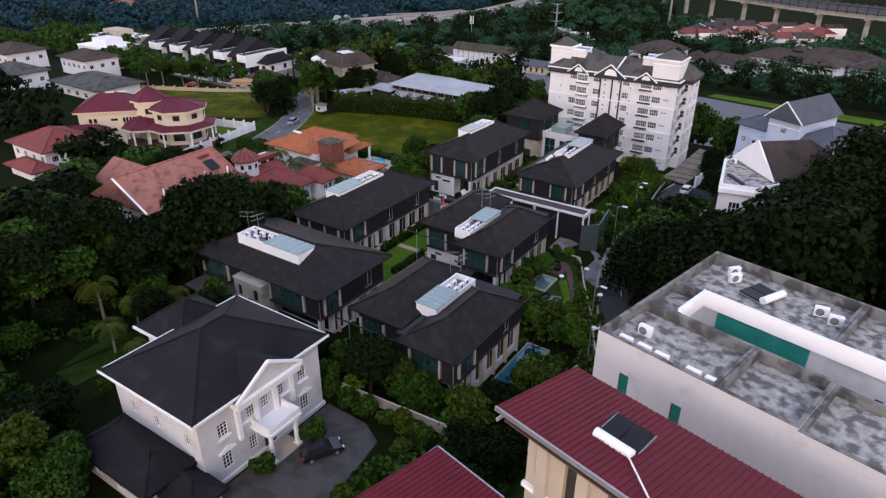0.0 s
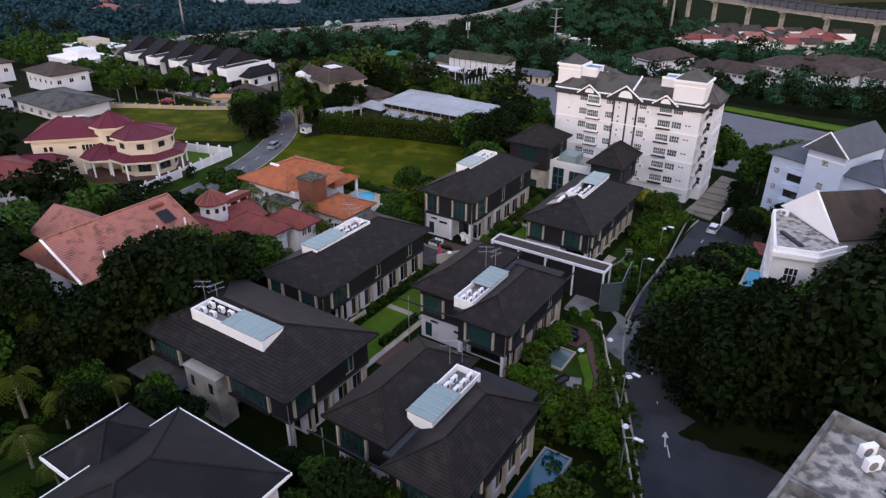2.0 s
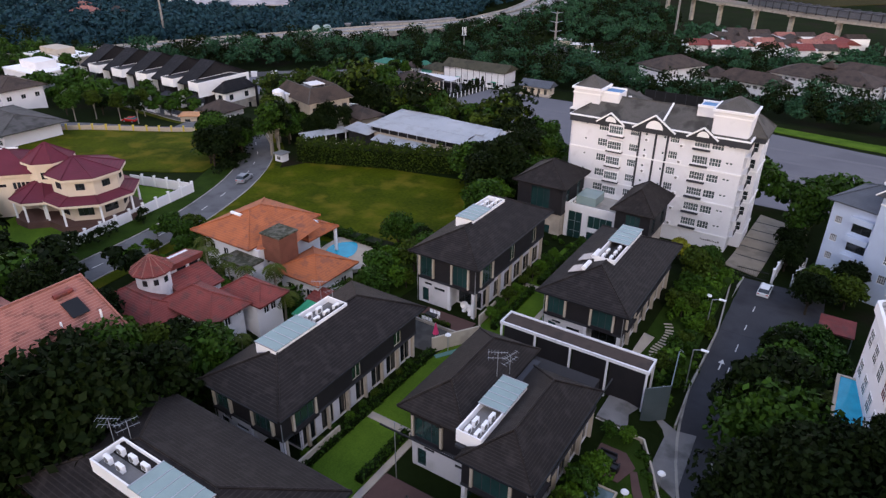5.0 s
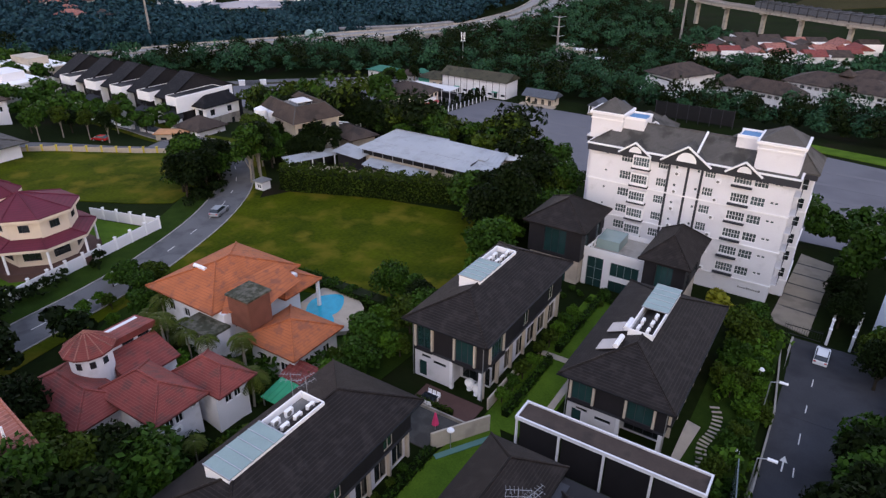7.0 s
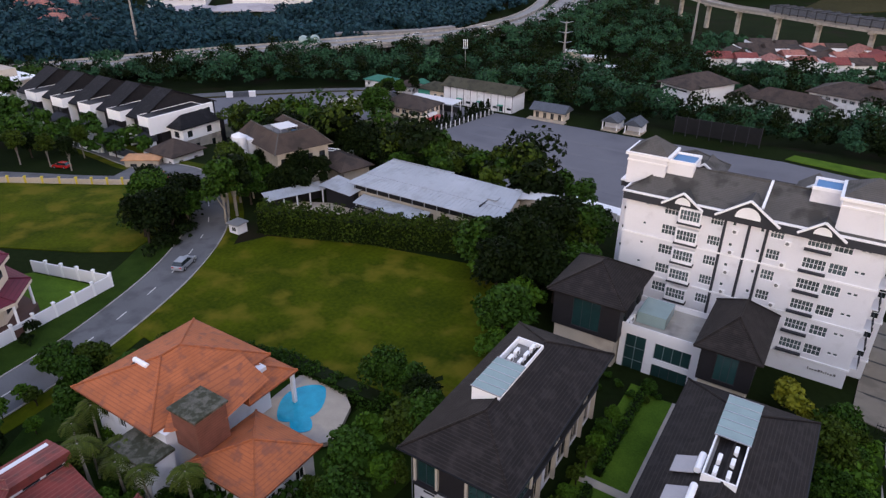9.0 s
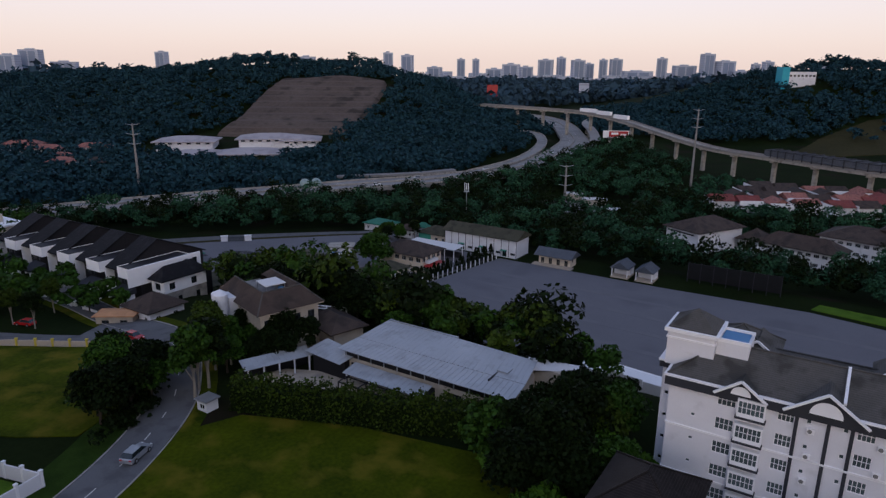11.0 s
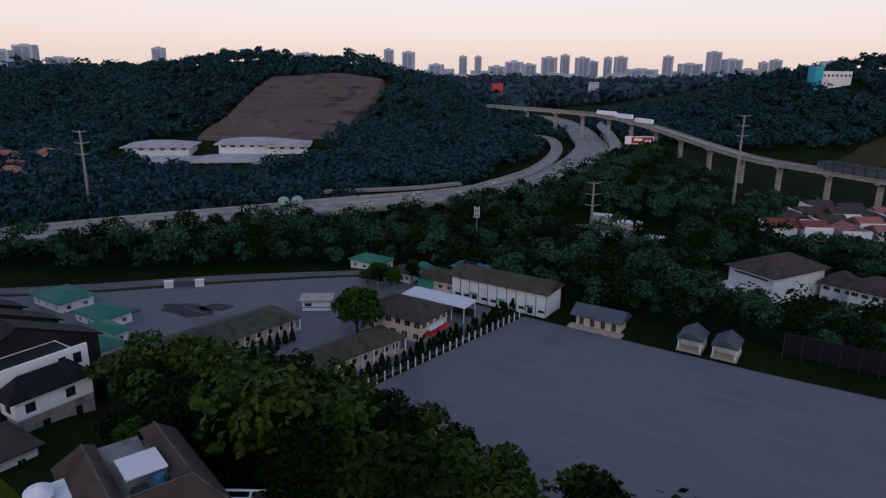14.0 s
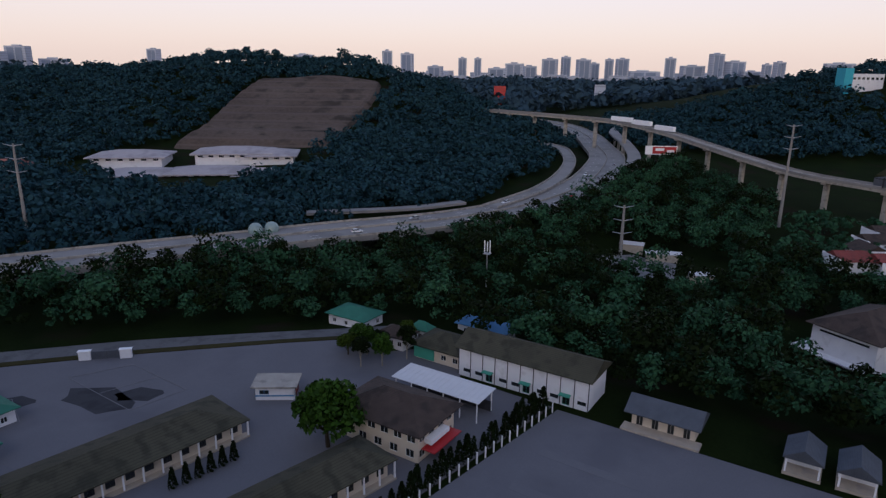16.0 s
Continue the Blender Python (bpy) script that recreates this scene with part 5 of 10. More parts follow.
def ribbed_slope(parent, name, a, b, c, d, mat, pitch=0.42):
    """A sloping metal sheet a-b (eave) to d-c (ridge) with standing ribs."""
    a, b, c, d = (Vector(v) for v in (a, b, c, d))
    n = (b - a).cross(d - a).normalized()
    bm = bmesh.new()
    top = [bm.verts.new(v) for v in (a, b, c, d)]
    low = [bm.verts.new(v - n * 0.1) for v in (a, b, c, d)]
    bm.faces.new(top)
    bm.faces.new(low[::-1])
    for i in range(4):
        j = (i + 1) % 4
        bm.faces.new((low[i], low[j], top[j], top[i]))
    ob = part(name, bm, mat, parent)
    k = max(2, int((b - a).length / pitch))
    bm = bmesh.new()
    for i in range(k + 1):
        t = i / k
        p, q = a.lerp(b, t), d.lerp(c, t)
        if (q - p).length > 0.3:
            tube(bm, p + n * 0.02, q + n * 0.02, 0.045, None, 4)
    part("standing_ribs", bm, mat, ob)
    return ob


rh = thing("red_roofed_house", -10.9, 31.0, 14.0, "cream house under a ribbed crimson metal roof", "house", "", -14.3)
block(rh, 0.9, -5.2, 23.0, -0.7, -8.0, 13.3, BEIGE, {"S": [(0.6, 17.4, 0.7, 3.4, 1, 2, TERRACOTTA, GLASS)] + [(2.6 + 2.7 * i, 16.6, 1.5, 4.2, 2, 2, TERRACOTTA, GLASS) for i in range(7)]}, inset=0.3)
for i in range(8):
    part("pilaster", boxes((1.75 + 2.7 * i, -5.5, -8.0, 2.5 + 2.7 * i, -5.2, 13.2)), BEIGE, rh)
part("string_course", boxes((0.8, -5.45, 8.2, 23.0, -5.2, 8.5)), BRIGHT, rh)
ribbed_slope(rh, "roof", (0.0, -6.9, 14.4), (24.0, -6.9, 14.4), (24.0, 0.0, 13.5), (0.0, 0.0, 13.5), CRIMSON_METAL, 0.34)
part("gutter", boxes((-0.12, -7.05, 14.1, 24.0, -6.92, 14.38), (-0.12, -6.92, 13.3, -0.01, 0.1, 13.5)), STEEL, rh)
part("soffit", boxes((0.2, -6.6, 13.3, 24.0, -5.2, 13.42)), TERRACOTTA, rh)
solar_heater(rh, pose(5.6, -3.2, 14.0, -7.4, 0, 180))
bm = bmesh.new()
tube(bm, (6.4, -4.5, 14.25), (9.4, -6.8, 14.5), 0.05)
part("pipe", bm, BRIGHT, rh)
rg = thing("red_roofed_house", -17.3, 25.5, 8.0, "lower wing with ribbed crimson metal roof", "house", "", -13)
block(rg, 0.9, -11.0, 5.3, -0.9, -4.0, 13.6, BEIGE)
ribbed_slope(rg, "roof", (0.0, -12.0, 14.6), (5.5, -12.0, 14.6), (5.5, 0.0, 14.0), (0.0, 0.0, 14.0), CRIMSON_METAL, 0.34)
part("gutter", boxes((-0.12, -12.0, 13.75, -0.01, 0.1, 14.0), (-0.12, 0.01, 13.75, 5.5, 0.12, 14.0)), STEEL, rg)

# ---- apartment block ----
apt = thing("apartment_block", -53.2, 159.0, -2.0, "white seven-storey apartment block with grey tiled roof", "apartment building")
AX0, AX1, AY0, AY1, AH = -15.5, 15.5, -8.6, 4.8, 20.6
storeys = [2.9 + 2.95 * i for i in range(6)]
face = []
for v in storeys:
    face += [(5.2, v + 0.75, 1.9, 1.45, 4, 2, BRIGHT, PALE_GLASS), (22.6, v + 0.75, 2.6, 1.45, 6, 2, BRIGHT, PALE_GLASS), (25.5, v + 0.75, 2.0, 1.45, 4, 2, BRIGHT, PALE_GLASS),
             (11.2, v + 0.75, 1.6, 1.4, 4, 2, BRIGHT, PALE_GLASS), (18.4, v + 0.75, 1.6, 1.4, 4, 2, BRIGHT, PALE_GLASS), (28.2, v + 1.5, 0.5, 0.4, 1, 1, BRIGHT, PALE_GLASS), (28.85, v + 1.5, 0.5, 0.4, 1, 1, BRIGHT, PALE_GLASS),
             (2.6, v + 1.5, 0.45, 0.4, 1, 1, BRIGHT, PALE_GLASS), (13.9, v + 1.2, 0.45, 0.5, 1, 1, BRIGHT, PALE_GLASS), (17.2, v + 1.2, 0.45, 0.5, 1, 1, BRIGHT, PALE_GLASS)]
side = []
for v in storeys:
    side += [(0.8, v + 0.4, 1.7, 1.9, 3, 2, BRIGHT, GLASS)]
block(apt, AX0, AY0, AX1, AY1, -4.0, AH, WHITE, {"S": [(u, v + 4.0, w, h, c, r, f, g) for u, v, w, h, c, r, f, g in face], "E": [(u, v + 4.0, w, h, c, r, f, g) for u, v, w, h, c, r, f, g in side]})
for v in storeys:
    # projecting bays with their ledges
    for u, w in ((7.3, 2.8),):
        x = AX0 + u
        block(apt, x, AY0 - 0.75, x + w, AY0 + 0.01, v + 0.35, v + 2.45, BRIGHT, {"S": [(0.1, 0.4, w - 0.2, 1.5, 6, 2, BRIGHT, PALE_GLASS)]}, "bay", inset=0.06)
        part("bay_ledge", boxes((x - 0.12, AY0 - 0.9, v + 0.12, x + w + 0.12, AY0 - 0.01, v + 0.34)), DARK_GREY, apt)
    x = AX0 + 22.4
    part("window_ledge", boxes((x, AY0 - 0.5, v + 0.3, x + 3.0, AY0 - 0.01, v + 0.55)), DARK_GREY, apt)
    part("balcony", boxes((AX1 + 0.01, AY0 + 0.5, v + 0.1, AX1 + 0.9, AY0 + 3.4, v + 0.25)), WHITE, apt)
    bm = bmesh.new()
    for k in range(13):
        tube(bm, (AX1 + 0.85, AY0 + 0.52 + 0.235 * k, v + 0.25), (AX1 + 0.85, AY0 + 0.52 + 0.235 * k, v + 1.2), 0.025, None, 4)
    box(bm, AX1 + 0.8, AY0 + 0.5, v + 1.18, AX1 + 0.9, AY0 + 3.4, v + 1.26)
    part("balcony_rail", bm, DARK_GREY, apt)
block(apt, AX1 + 0.01, AY0 + 3.6, AX1 + 1.9, AY0 + 11.6, -4.0, AH, WHITE, {"S": [(0.5, v + 4.4, 0.9, 1.7, 1, 2, BRIGHT, GLASS) for v in storeys],
      "E": [(1.0, v + 4.5, 1.8, 1.6, 4, 2, BRIGHT, PALE_GLASS) for v in storeys] + [(4.6, v + 4.5, 1.8, 1.6, 4, 2, BRIGHT, PALE_GLASS) for v in storeys]}, "side_bay")
for i in range(0, 6, 2):
    part("string_course", boxes((AX1 + 0.13, AY0 + 3.5, storeys[i] - 0.15, AX1 + 2.05, AY0 + 11.7, storeys[i] + 0.08)), BRIGHT, apt)
part("eaves_band", boxes((AX1 + 0.52, AY0 + 3.2, AH - 0.75, AX1 + 2.3, AY0 + 12.0, AH + 0.05)), DARK_GREY, apt)
hip_roof(apt, AX1 - 3.4, AY0 + 3.1, AX1 + 2.5, AY0 + 12.1, AH + 0.32, 2.5, GREY_TILE, "y", thick=0.24)
for i in (0, 2, 4):
    part("string_course", boxes((AX0 - 0.12, AY0 - 0.14, storeys[i] - 0.15, AX1 + 0.12, AY1 + 0.12, storeys[i] + 0.08)), BRIGHT, apt)
for u in (13.0, 15.9, 18.0):
    part("drain_stripe", boxes((AX0 + u - 0.18, AY0 - 0.1, 2.0, AX0 + u + 0.18, AY0 - 0.005, AH - 0.5)), DARK_GREY, apt)
part("eaves_band", boxes((AX0 - 0.5, AY0 - 0.5, AH - 1.05, AX1 + 0.5, AY1 + 0.5, AH + 0.05)), DARK_GREY, apt)
part("eaves_fascia", boxes((AX0 - 0.62, AY0 - 0.62, AH + 0.05, AX1 + 0.62, AY1 + 0.62, AH + 0.28)), BRIGHT, apt)
hip_roof(apt, AX0 - 0.3, AY0 - 0.3, AX1 + 0.3, AY0 + 9.4, AH + 0.3, 3.1, GREY_TILE, "x", thick=0.05)
hip_roof(apt, AX0 - 0.3, AY0 + 9.41, AX1 + 0.3, AY1 + 0.3, AH + 0.3, 0.9, GREY_TILE, "x", thick=0.05)
hip_roof(apt, AX0 + 1.0, AY0 + 7.6, AX0 + 10.0, AY1 + 2.4, AH + 0.9, 2.6, GREY_TILE, "y", thick=0.3)
bm = bmesh.new()
tube(bm, (1.4, AY0 - 0.6, AH + 1.6), (1.4, AY0 + 4.5, AH + 3.55), 0.2, None, 4)
part("roof_rib", bm, BRIGHT, apt)


def gablet(parent, x, w, h, y, depth, z):
    """A front gable with dark face, white lunette and white verge."""
    bm = bmesh.new()
    p = [bm.verts.new(v) for v in ((x - w, y, z), (x + w, y, z), (x, y, z + h), (x - w, y + 0.3, z), (x + w, y + 0.3, z), (x, y + 0.3, z + h))]
    for f in ((0, 1, 2), (5, 4, 3), (0, 3, 4, 1), (1, 4, 5, 2), (2, 5, 3, 0)):
        bm.faces.new([p[i] for i in f])
    ob = part("gable", bm, DARK_GREY, parent)
    bm = bmesh.new()
    p = [bm.verts.new(v) for v in ((x - w - 0.25, y - 0.3, z - 0.1), (x, y - 0.3, z + h + 0.15), (x + w + 0.25, y - 0.3, z - 0.1), (x + w + 0.25, y + depth, z - 0.1), (x, y + depth, z + h + 0.15), (x - w - 0.25, y + depth, z - 0.1))]
    bm.faces.new((p[0], p[1], p[4], p[5]))
    bm.faces.new((p[1], p[2], p[3], p[4]))
    part("gable_roof", bm, GREY_TILE, ob)
    bm = bmesh.new()
    tube(bm, (x - w - 0.25, y - 0.32, z - 0.05), (x, y - 0.32, z + h + 0.18), 0.17, None, 4)
    tube(bm, (x + w + 0.25, y - 0.32, z - 0.05), (x, y - 0.32, z + h + 0.18), 0.17, None, 4)
    part("verge", bm, BRIGHT, ob)
    bm = bmesh.new()
    r = w * 0.42
    arc = [(x + r * math.cos(math.pi * k / 12), y - 0.06, z + 0.15 + r * math.sin(math.pi * k / 12)) for k in range(13)]
    bm.faces.new([bm.verts.new(v) for v in arc][::-1])
    part("lunette", bm, BRIGHT, ob)
    return ob


for x, w, h in ((-8.0, 2.4, 1.7), (0.0, 3.6, 2.5), (8.4, 2.4, 1.7)):
    gablet(apt, x, w, h, AY0 - 0.7, 7.5, AH - 0.3)
for x in (-8.0, 6.0):
    gablet(apt, x, 2.0, 1.4, AY1 - 4.0, 5.0, AH + 1.0)
block(apt, AX0 - 1.7, AY0 + 3.6, AX0 - 0.01, AY0 + 11.6, -4.0, AH, WHITE, {"S": [(0.4, v + 5.5, 0.5, 0.5, 1, 1, BRIGHT, GLASS) for v in storeys]}, "side_bay")
part("eaves_band", boxes((AX0 - 2.1, AY0 + 3.2, AH - 0.75, AX0 - 0.52, AY0 + 12.0, AH + 0.05)), DARK_GREY, apt)
part("eaves_fascia", boxes((AX0 - 2.2, AY0 + 3.1, AH + 0.05, AX0 - 0.64, AY0 + 12.1, AH + 0.28)), BRIGHT, apt)
for x, ty, half in ((-14.2, AY0 + 2.2, 2.6), (12.4, AY0, 3.0)):
    block(apt, x - half, ty + 0.05, x + half, ty + 2 * half, AH + 0.3, AH + 4.4, WHITE, name="lift_tower")
    part("tower_moulding", boxes((x - half - 0.12, ty - 0.08, AH + 3.55, x + half + 0.12, ty + 2 * half + 0.12, AH + 3.75)), BRIGHT, apt)
    part("tower_cornice", boxes((x - half - 0.35, ty - 0.3, AH + 4.4, x + half + 0.35, ty + 2 * half + 0.35, AH + 4.8)), BRIGHT, apt)
    bm = bmesh.new()
    pyramid(bm, [(x - half, ty + 0.1), (x + half, ty + 0.1), (x + half, ty + 2 * half), (x - half, ty + 2 * half)], AH + 4.9, (x, ty + half + 0.2, AH + 6.75))
    part("tower_roof", bm, GREY_TILE, apt)
    side_x = x + half + 0.05 if x < 0 else x - half - 3.45
    block(apt, side_x, AY0 + 3.0, side_x + 3.4, AY0 + 7.0, AH + 0.3, AH + 4.0, WHITE, name="tank_room")
    part("tank_cover", boxes((side_x + 0.3, AY0 + 3.3, AH + 4.02, side_x + 3.1, AY0 + 6.7, AH + 4.15)), BLUE_PAINT, apt)
    for k in (2.95, 6.75):
        part("tank_parapet", boxes((side_x - 0.05, AY0 + k, AH + 4.01, side_x + 3.45, AY0 + k + 0.3, AH + 4.4)), BRIGHT, apt)
# illegible script lettering low on the front wall
letter_rng = random.Random(21)
lx = AX1 - 4.4
while lx < AX1 - 1.2:
    w = letter_rng.uniform(0.12, 0.3)
    h = letter_rng.choice((0.2, 0.2, 0.34))
    part("wall_letter", boxes((lx, AY0 - 0.05, 1.5, lx + w, AY0 - 0.001, 1.5 + h)), PARAPET, apt)
    lx += w + 0.1
# pale outside units under the windows
for v in storeys:
    for u in (14.4, 20.6):
        ac_unit(apt, AX0 + u, AY0 - 0.25, v + 0.2, 0, 0.8)
draped("apartment_forecourt", [(-36.4, 144.5), (-30.9, 143), (-29.6, 170), (-35, 172)], FORECOURT, "pale paved drive between block and boundary wall", "driveway", 0.14)

for k in range(6):
    draped("drain_channel", [(-36.2 + 0.2 * k, 146.5 + 4.2 * k), (-30.6 + 0.2 * k, 146.0 + 4.2 * k), (-30.6 + 0.2 * k, 146.35 + 4.2 * k), (-36.2 + 0.2 * k, 146.85 + 4.2 * k)], DRIVE, "dark paved band across a beige drive", "driveway", 0.17)

# ---- orange-roofed house with pool ----
oh = thing("orange_roofed_house", -94.0, 98.5, 1.1, "white rambling house under orange clay tile roofs", "house")
block(oh, -11.0, -6.5, 1.0, 6.5, -1.0, 6.4, WHITE, {"S": spaced(4, 12, 1.2, 4.6, 1.3, 2, 1, BRIGHT, GLASS), "E": spaced(3, 13, 1.2, 4.6, 1.3, 2, 1, BRIGHT, GLASS)})
hip_roof(oh, -13.2, -7.4, 0.0, 8.2, 6.6, 2.6, ORANGE_TILE, "y")
block(oh, -8.5, -2.0, 0.8, 6.6, -1.0, 3.6, WHITE)
hip_roof(oh, -4.0, 2.0, 3.0, 9.2, 5.0, 1.6, ORANGE_TILE, "x")
block(oh, 4.4, -5.6, 11.7, 2.0, -1.0, 3.6, WHITE, {"S": spaced(2, 7.3, 1.4, 1.9, 1.4, 2, 1, BRIGHT, GLASS), "E": spaced(2, 7.6, 1.2, 2.0, 1.4, 2, 1, BRIGHT, GLASS)})
hip_roof(oh, 3.2, -6.4, 12.6, 2.6, 4.0, 1.9, ORANGE_TILE, "y")
bm = bmesh.new()
p = [bm.verts.new(v) for v in ((0.5, -6.5, 6.3), (4.6, -2.0, 7.0), (3.6, 4.5, 7.0), (-1.0, 5.0, 8.2), (-1.5, -3.0, 8.2))]
bm.faces.new(p)
part("lean_to_roof", bm, ORANGE_TILE, oh)
part("roof_turret", boxes((0.9, -5.4, 4.6, 4.5, -1.8, 8.8)), BRICK_RED, oh, "red brick turret")
part("turret_slab", boxes((0.7, -5.6, 8.8, 4.7, -1.6, 9.05)), MOSSY_SLAB, oh)
block(oh, -3.5, -9.4, 1.8, -6.5, -1.0, 5.0, WHITE)
part("flat_roof", boxes((-3.8, -9.7, 5.0, 2.0, -6.4, 5.3)), MOSSY_SLAB, oh)
part("porch_column", boxes((2.4, 8.4, -0.5, 2.8, 8.8, 4.9)), WHITE, oh)
solar_heater(oh, pose(-8.0, -3.2, 7.9, 25, 0, 0))
draped("pool_deck", [(-94, 103), (-86.5, 101.5), (-83.4, 104.8), (-85.5, 110), (-90.0, 113.2), (-94.4, 111)], PALE_PAVING, "pale stone pool terrace", "terrace", 1.7, flat=0.0)
pool = thing("swimming_pool", -90.4, 107.0, 1.71, "curved swimming pool with bright blue water", "pool")
for nm, cx, cy, rx, ry in (("water", -0.2, 0.4, 2.2, 3.6), ("spa_water", 2.2, -2.3, 1.25, 1.3)):
    bm = bmesh.new()
    prism(bm, [(cx + rx * math.cos(k * math.tau / 28) * (1 + 0.22 * math.cos(2 * k * math.tau / 28 + 0.5)), cy + ry * math.sin(k * math.tau / 28)) for k in range(28)], -0.1, 0.03 if nm == "water" else 0.06)
    part(nm, bm, POOL, pool)

# ---- red-roofed bungalow with tower ----
rb = thing("red_roofed_house", -93.0, 79.0, 3.0, "white house with red tiled wings and a round tower", "house")
block(rb, -6.6, -8.0, 3.4, -2.6, -3.0, 4.1, WHITE, {"S": spaced(3, 10, 1.2, 5.0, 1.3, 2, 1, BRIGHT, GLASS)})
hip_roof(rb, -7.6, -8.8, 4.4, -2.0, 4.2, 1.8, RED_TILE, "x")
block(rb, 2.0, -3.8, 9.9, 1.2, -3.0, 4.9, WHITE, {"E": [(1.0, 5.9, 0.9, 1.2, 2, 1, BRIGHT, GLASS), (2.1, 5.9, 0.9, 1.2, 2, 1, BRIGHT, GLASS), (2.4, 2.4, 1.4, 1.3, 2, 1, BRIGHT, GLASS)], "S": [(4.6, 5.9, 1.2, 1.2, 2, 1, BRIGHT, GLASS)]})
hip_roof(rb, 0.8, -4.6, 10.9, 2.0, 5.02, 2.1, RED_TILE, "x")
ac_unit(rb, 10.2, 0.4, 4.0, 90, 0.9)
ac_unit(rb, 10.2, -1.8, 2.2, 90, 0.9)
block(rb, 5.0, 2.2, 11.3, 6.4, -3.0, 4.5, WHITE, {"E": [(1.2, 5.6, 0.9, 1.2, 2, 1, BRIGHT, GLASS), (2.4, 5.6, 0.9, 1.2, 2, 1, BRIGHT, GLASS)]})
hip_roof(rb, 4.2, 2.02, 12.2, 7.2, 4.6, 1.7, RED_TILE, "x")
block(rb, -3.4, 0.6, 0.4, 5.4, -3.0, 3.2, WHITE)
bm = bmesh.new()
prism(bm, [(-3.6, -0.6), (0.9, -0.6), (0.9, 5.8), (-3.6, 5.8)], 3.2, [5.2, 3.4, 3.4, 5.2])
part("lean_to_roof", bm, RED_TILE, rb)
block(rb, -6.6, -1.0, -3.65, 5.6, -3.0, 6.1, WHITE, {"E": [(2.8, 8.1, 1.5, 0.55, 1, 1, DARK_GREY, GLASS), (4.8, 8.1, 1.5, 0.55, 1, 1, DARK_GREY, GLASS)]}, "clerestory_wall")
bm = bmesh.new()
prism(bm, [(-7.2, -1.2), (-3.2, -1.2), (-3.2, 6.0), (-7.2, 6.0)], 5.8, [5.9, 6.6, 6.6, 5.9])
part("clerestory_roof", bm, RED_TILE, rb)
bm = bmesh.new()
prism(bm, [(-3.4 + 2.15 * math.cos(k * math.tau / 24), -1.9 + 2.15 * math.sin(k * math.tau / 24)) for k in range(24)], -3.0, 7.5)
part("tower", bm, WHITE, rb)
for a, v in ((-62, 5.9), (-25, 5.9), (12, 5.9), (-10, 3.2)):
    f, g = window_meshes(0.6, 0.8, 1, 1, DARK_GREY, GLASS)
    wob = shared("window", f, rb, pose(-3.4 + 2.17 * math.cos(radians(a)), -1.9 + 2.17 * math.sin(radians(a)), v, 0, 0, a + 90) @ Matrix.Translation((-0.3, -0.06, 0)))
    shared("pane", g, wob)
bm = bmesh.new()
pyramid(bm, [(-3.4 + 2.75 * math.cos(k * math.tau / 12), -1.9 + 2.75 * math.sin(k * math.tau / 12)) for k in range(12)], 7.5, (-3.4, -1.9, 9.5))
part("tower_roof", bm, RED_TILE, rb)
for k in range(12):
    bm = bmesh.new()
    tube(bm, (-3.4 + 2.75 * math.cos(k * math.tau / 12), -1.9 + 2.75 * math.sin(k * math.tau / 12), 7.52), (-3.4, -1.9, 9.52), 0.08, None, 5)
    part("hip_cap", bm, RUST_TILE, rb)

# ---- long rust-roofed house ----
rr = thing("rust_roofed_house", -91.0, 56.8, 6.5, "long white house under a faded rust tile roof", "house")
block(rr, -4.8, -8.4, 7.6, 7.4, -4.0, 6.6, WHITE, {"S": [(8.0, 7.2, 1.4, 1.8, 2, 2, BRIGHT, GLASS)]})
hip_roof(rr, -5.8, -9.4, 8.6, 8.2, 6.8, 3.9, RUST_TILE, "y", (1, 1), caps=False)
bm = bmesh.new()
for y in (-8.4, 7.4):
    q = [bm.verts.new(v) for v in ((-4.8, y, 6.6), (7.6, y, 6.6), (1.4, y, 10.4))]
    bm.faces.new(q if y < 0 else q[::-1])
part("gable", bm, WHITE, rr)
bm = bmesh.new()
tube(bm, (1.4, -9.5, 10.75), (1.4, 8.3, 10.75), 0.16)
part("ridge_cap", bm, RUST_TILE, rr)
for s_ in (-1, 1):
    bm = bmesh.new()
    tube(bm, (1.4, s_ * 8.85 - 0.6, 10.75), (8.6, s_ * 8.85 - 0.6, 6.85), 0.16, None, 5)
    part("verge", bm, BRIGHT if s_ < 0 else RUST_TILE, rr)
block(rr, -13.6, -3.4, -4.9, 4.0, -4.0, 5.0, WHITE)
hip_roof(rr, -14.6, -4.2, -4.8, 4.8, 5.4, 2.9, RUST_TILE, "x", (1, 1), caps=False)
panel = part("solar_panel", boxes((-1.1, -0.9, 0, 1.1, 0.9, 0.1)), BLACK_STEEL, rr)
panel.matrix_basis = pose(4.6, 5.4, 9.15, 0, 28.4, 0)
bm = bmesh.new()
tube(bm, (2.8, 4.4, 10.25), (2.8, 6.4, 10.25), 0.28, None, 12)
part("water_tank", bm, RED_TILE, rr)
for x, y in ((5.6, 3.2), (6.6, 6.8), (6.6, -5.0)):
    bm = bmesh.new()
    tube(bm, (x, y, 7.6), (x, y, 8.9), 0.12, 0.12, 8)
    part("vent_pipe", bm, BRIGHT, rr)
lh = thing("red_roofed_house", -152.0, 70.0, 0.0, "white house with red tiled roof behind hedges", "house")
block(lh, -8, -6, 6, 6, -1.0, 5.6, WHITE, {"S": spaced(4, 14, 1.4, 4.0, 1.3, 3, 1, BRIGHT, GLASS), "E": spaced(3, 12, 1.4, 4.0, 1.3, 3, 1, BRIGHT, GLASS)})
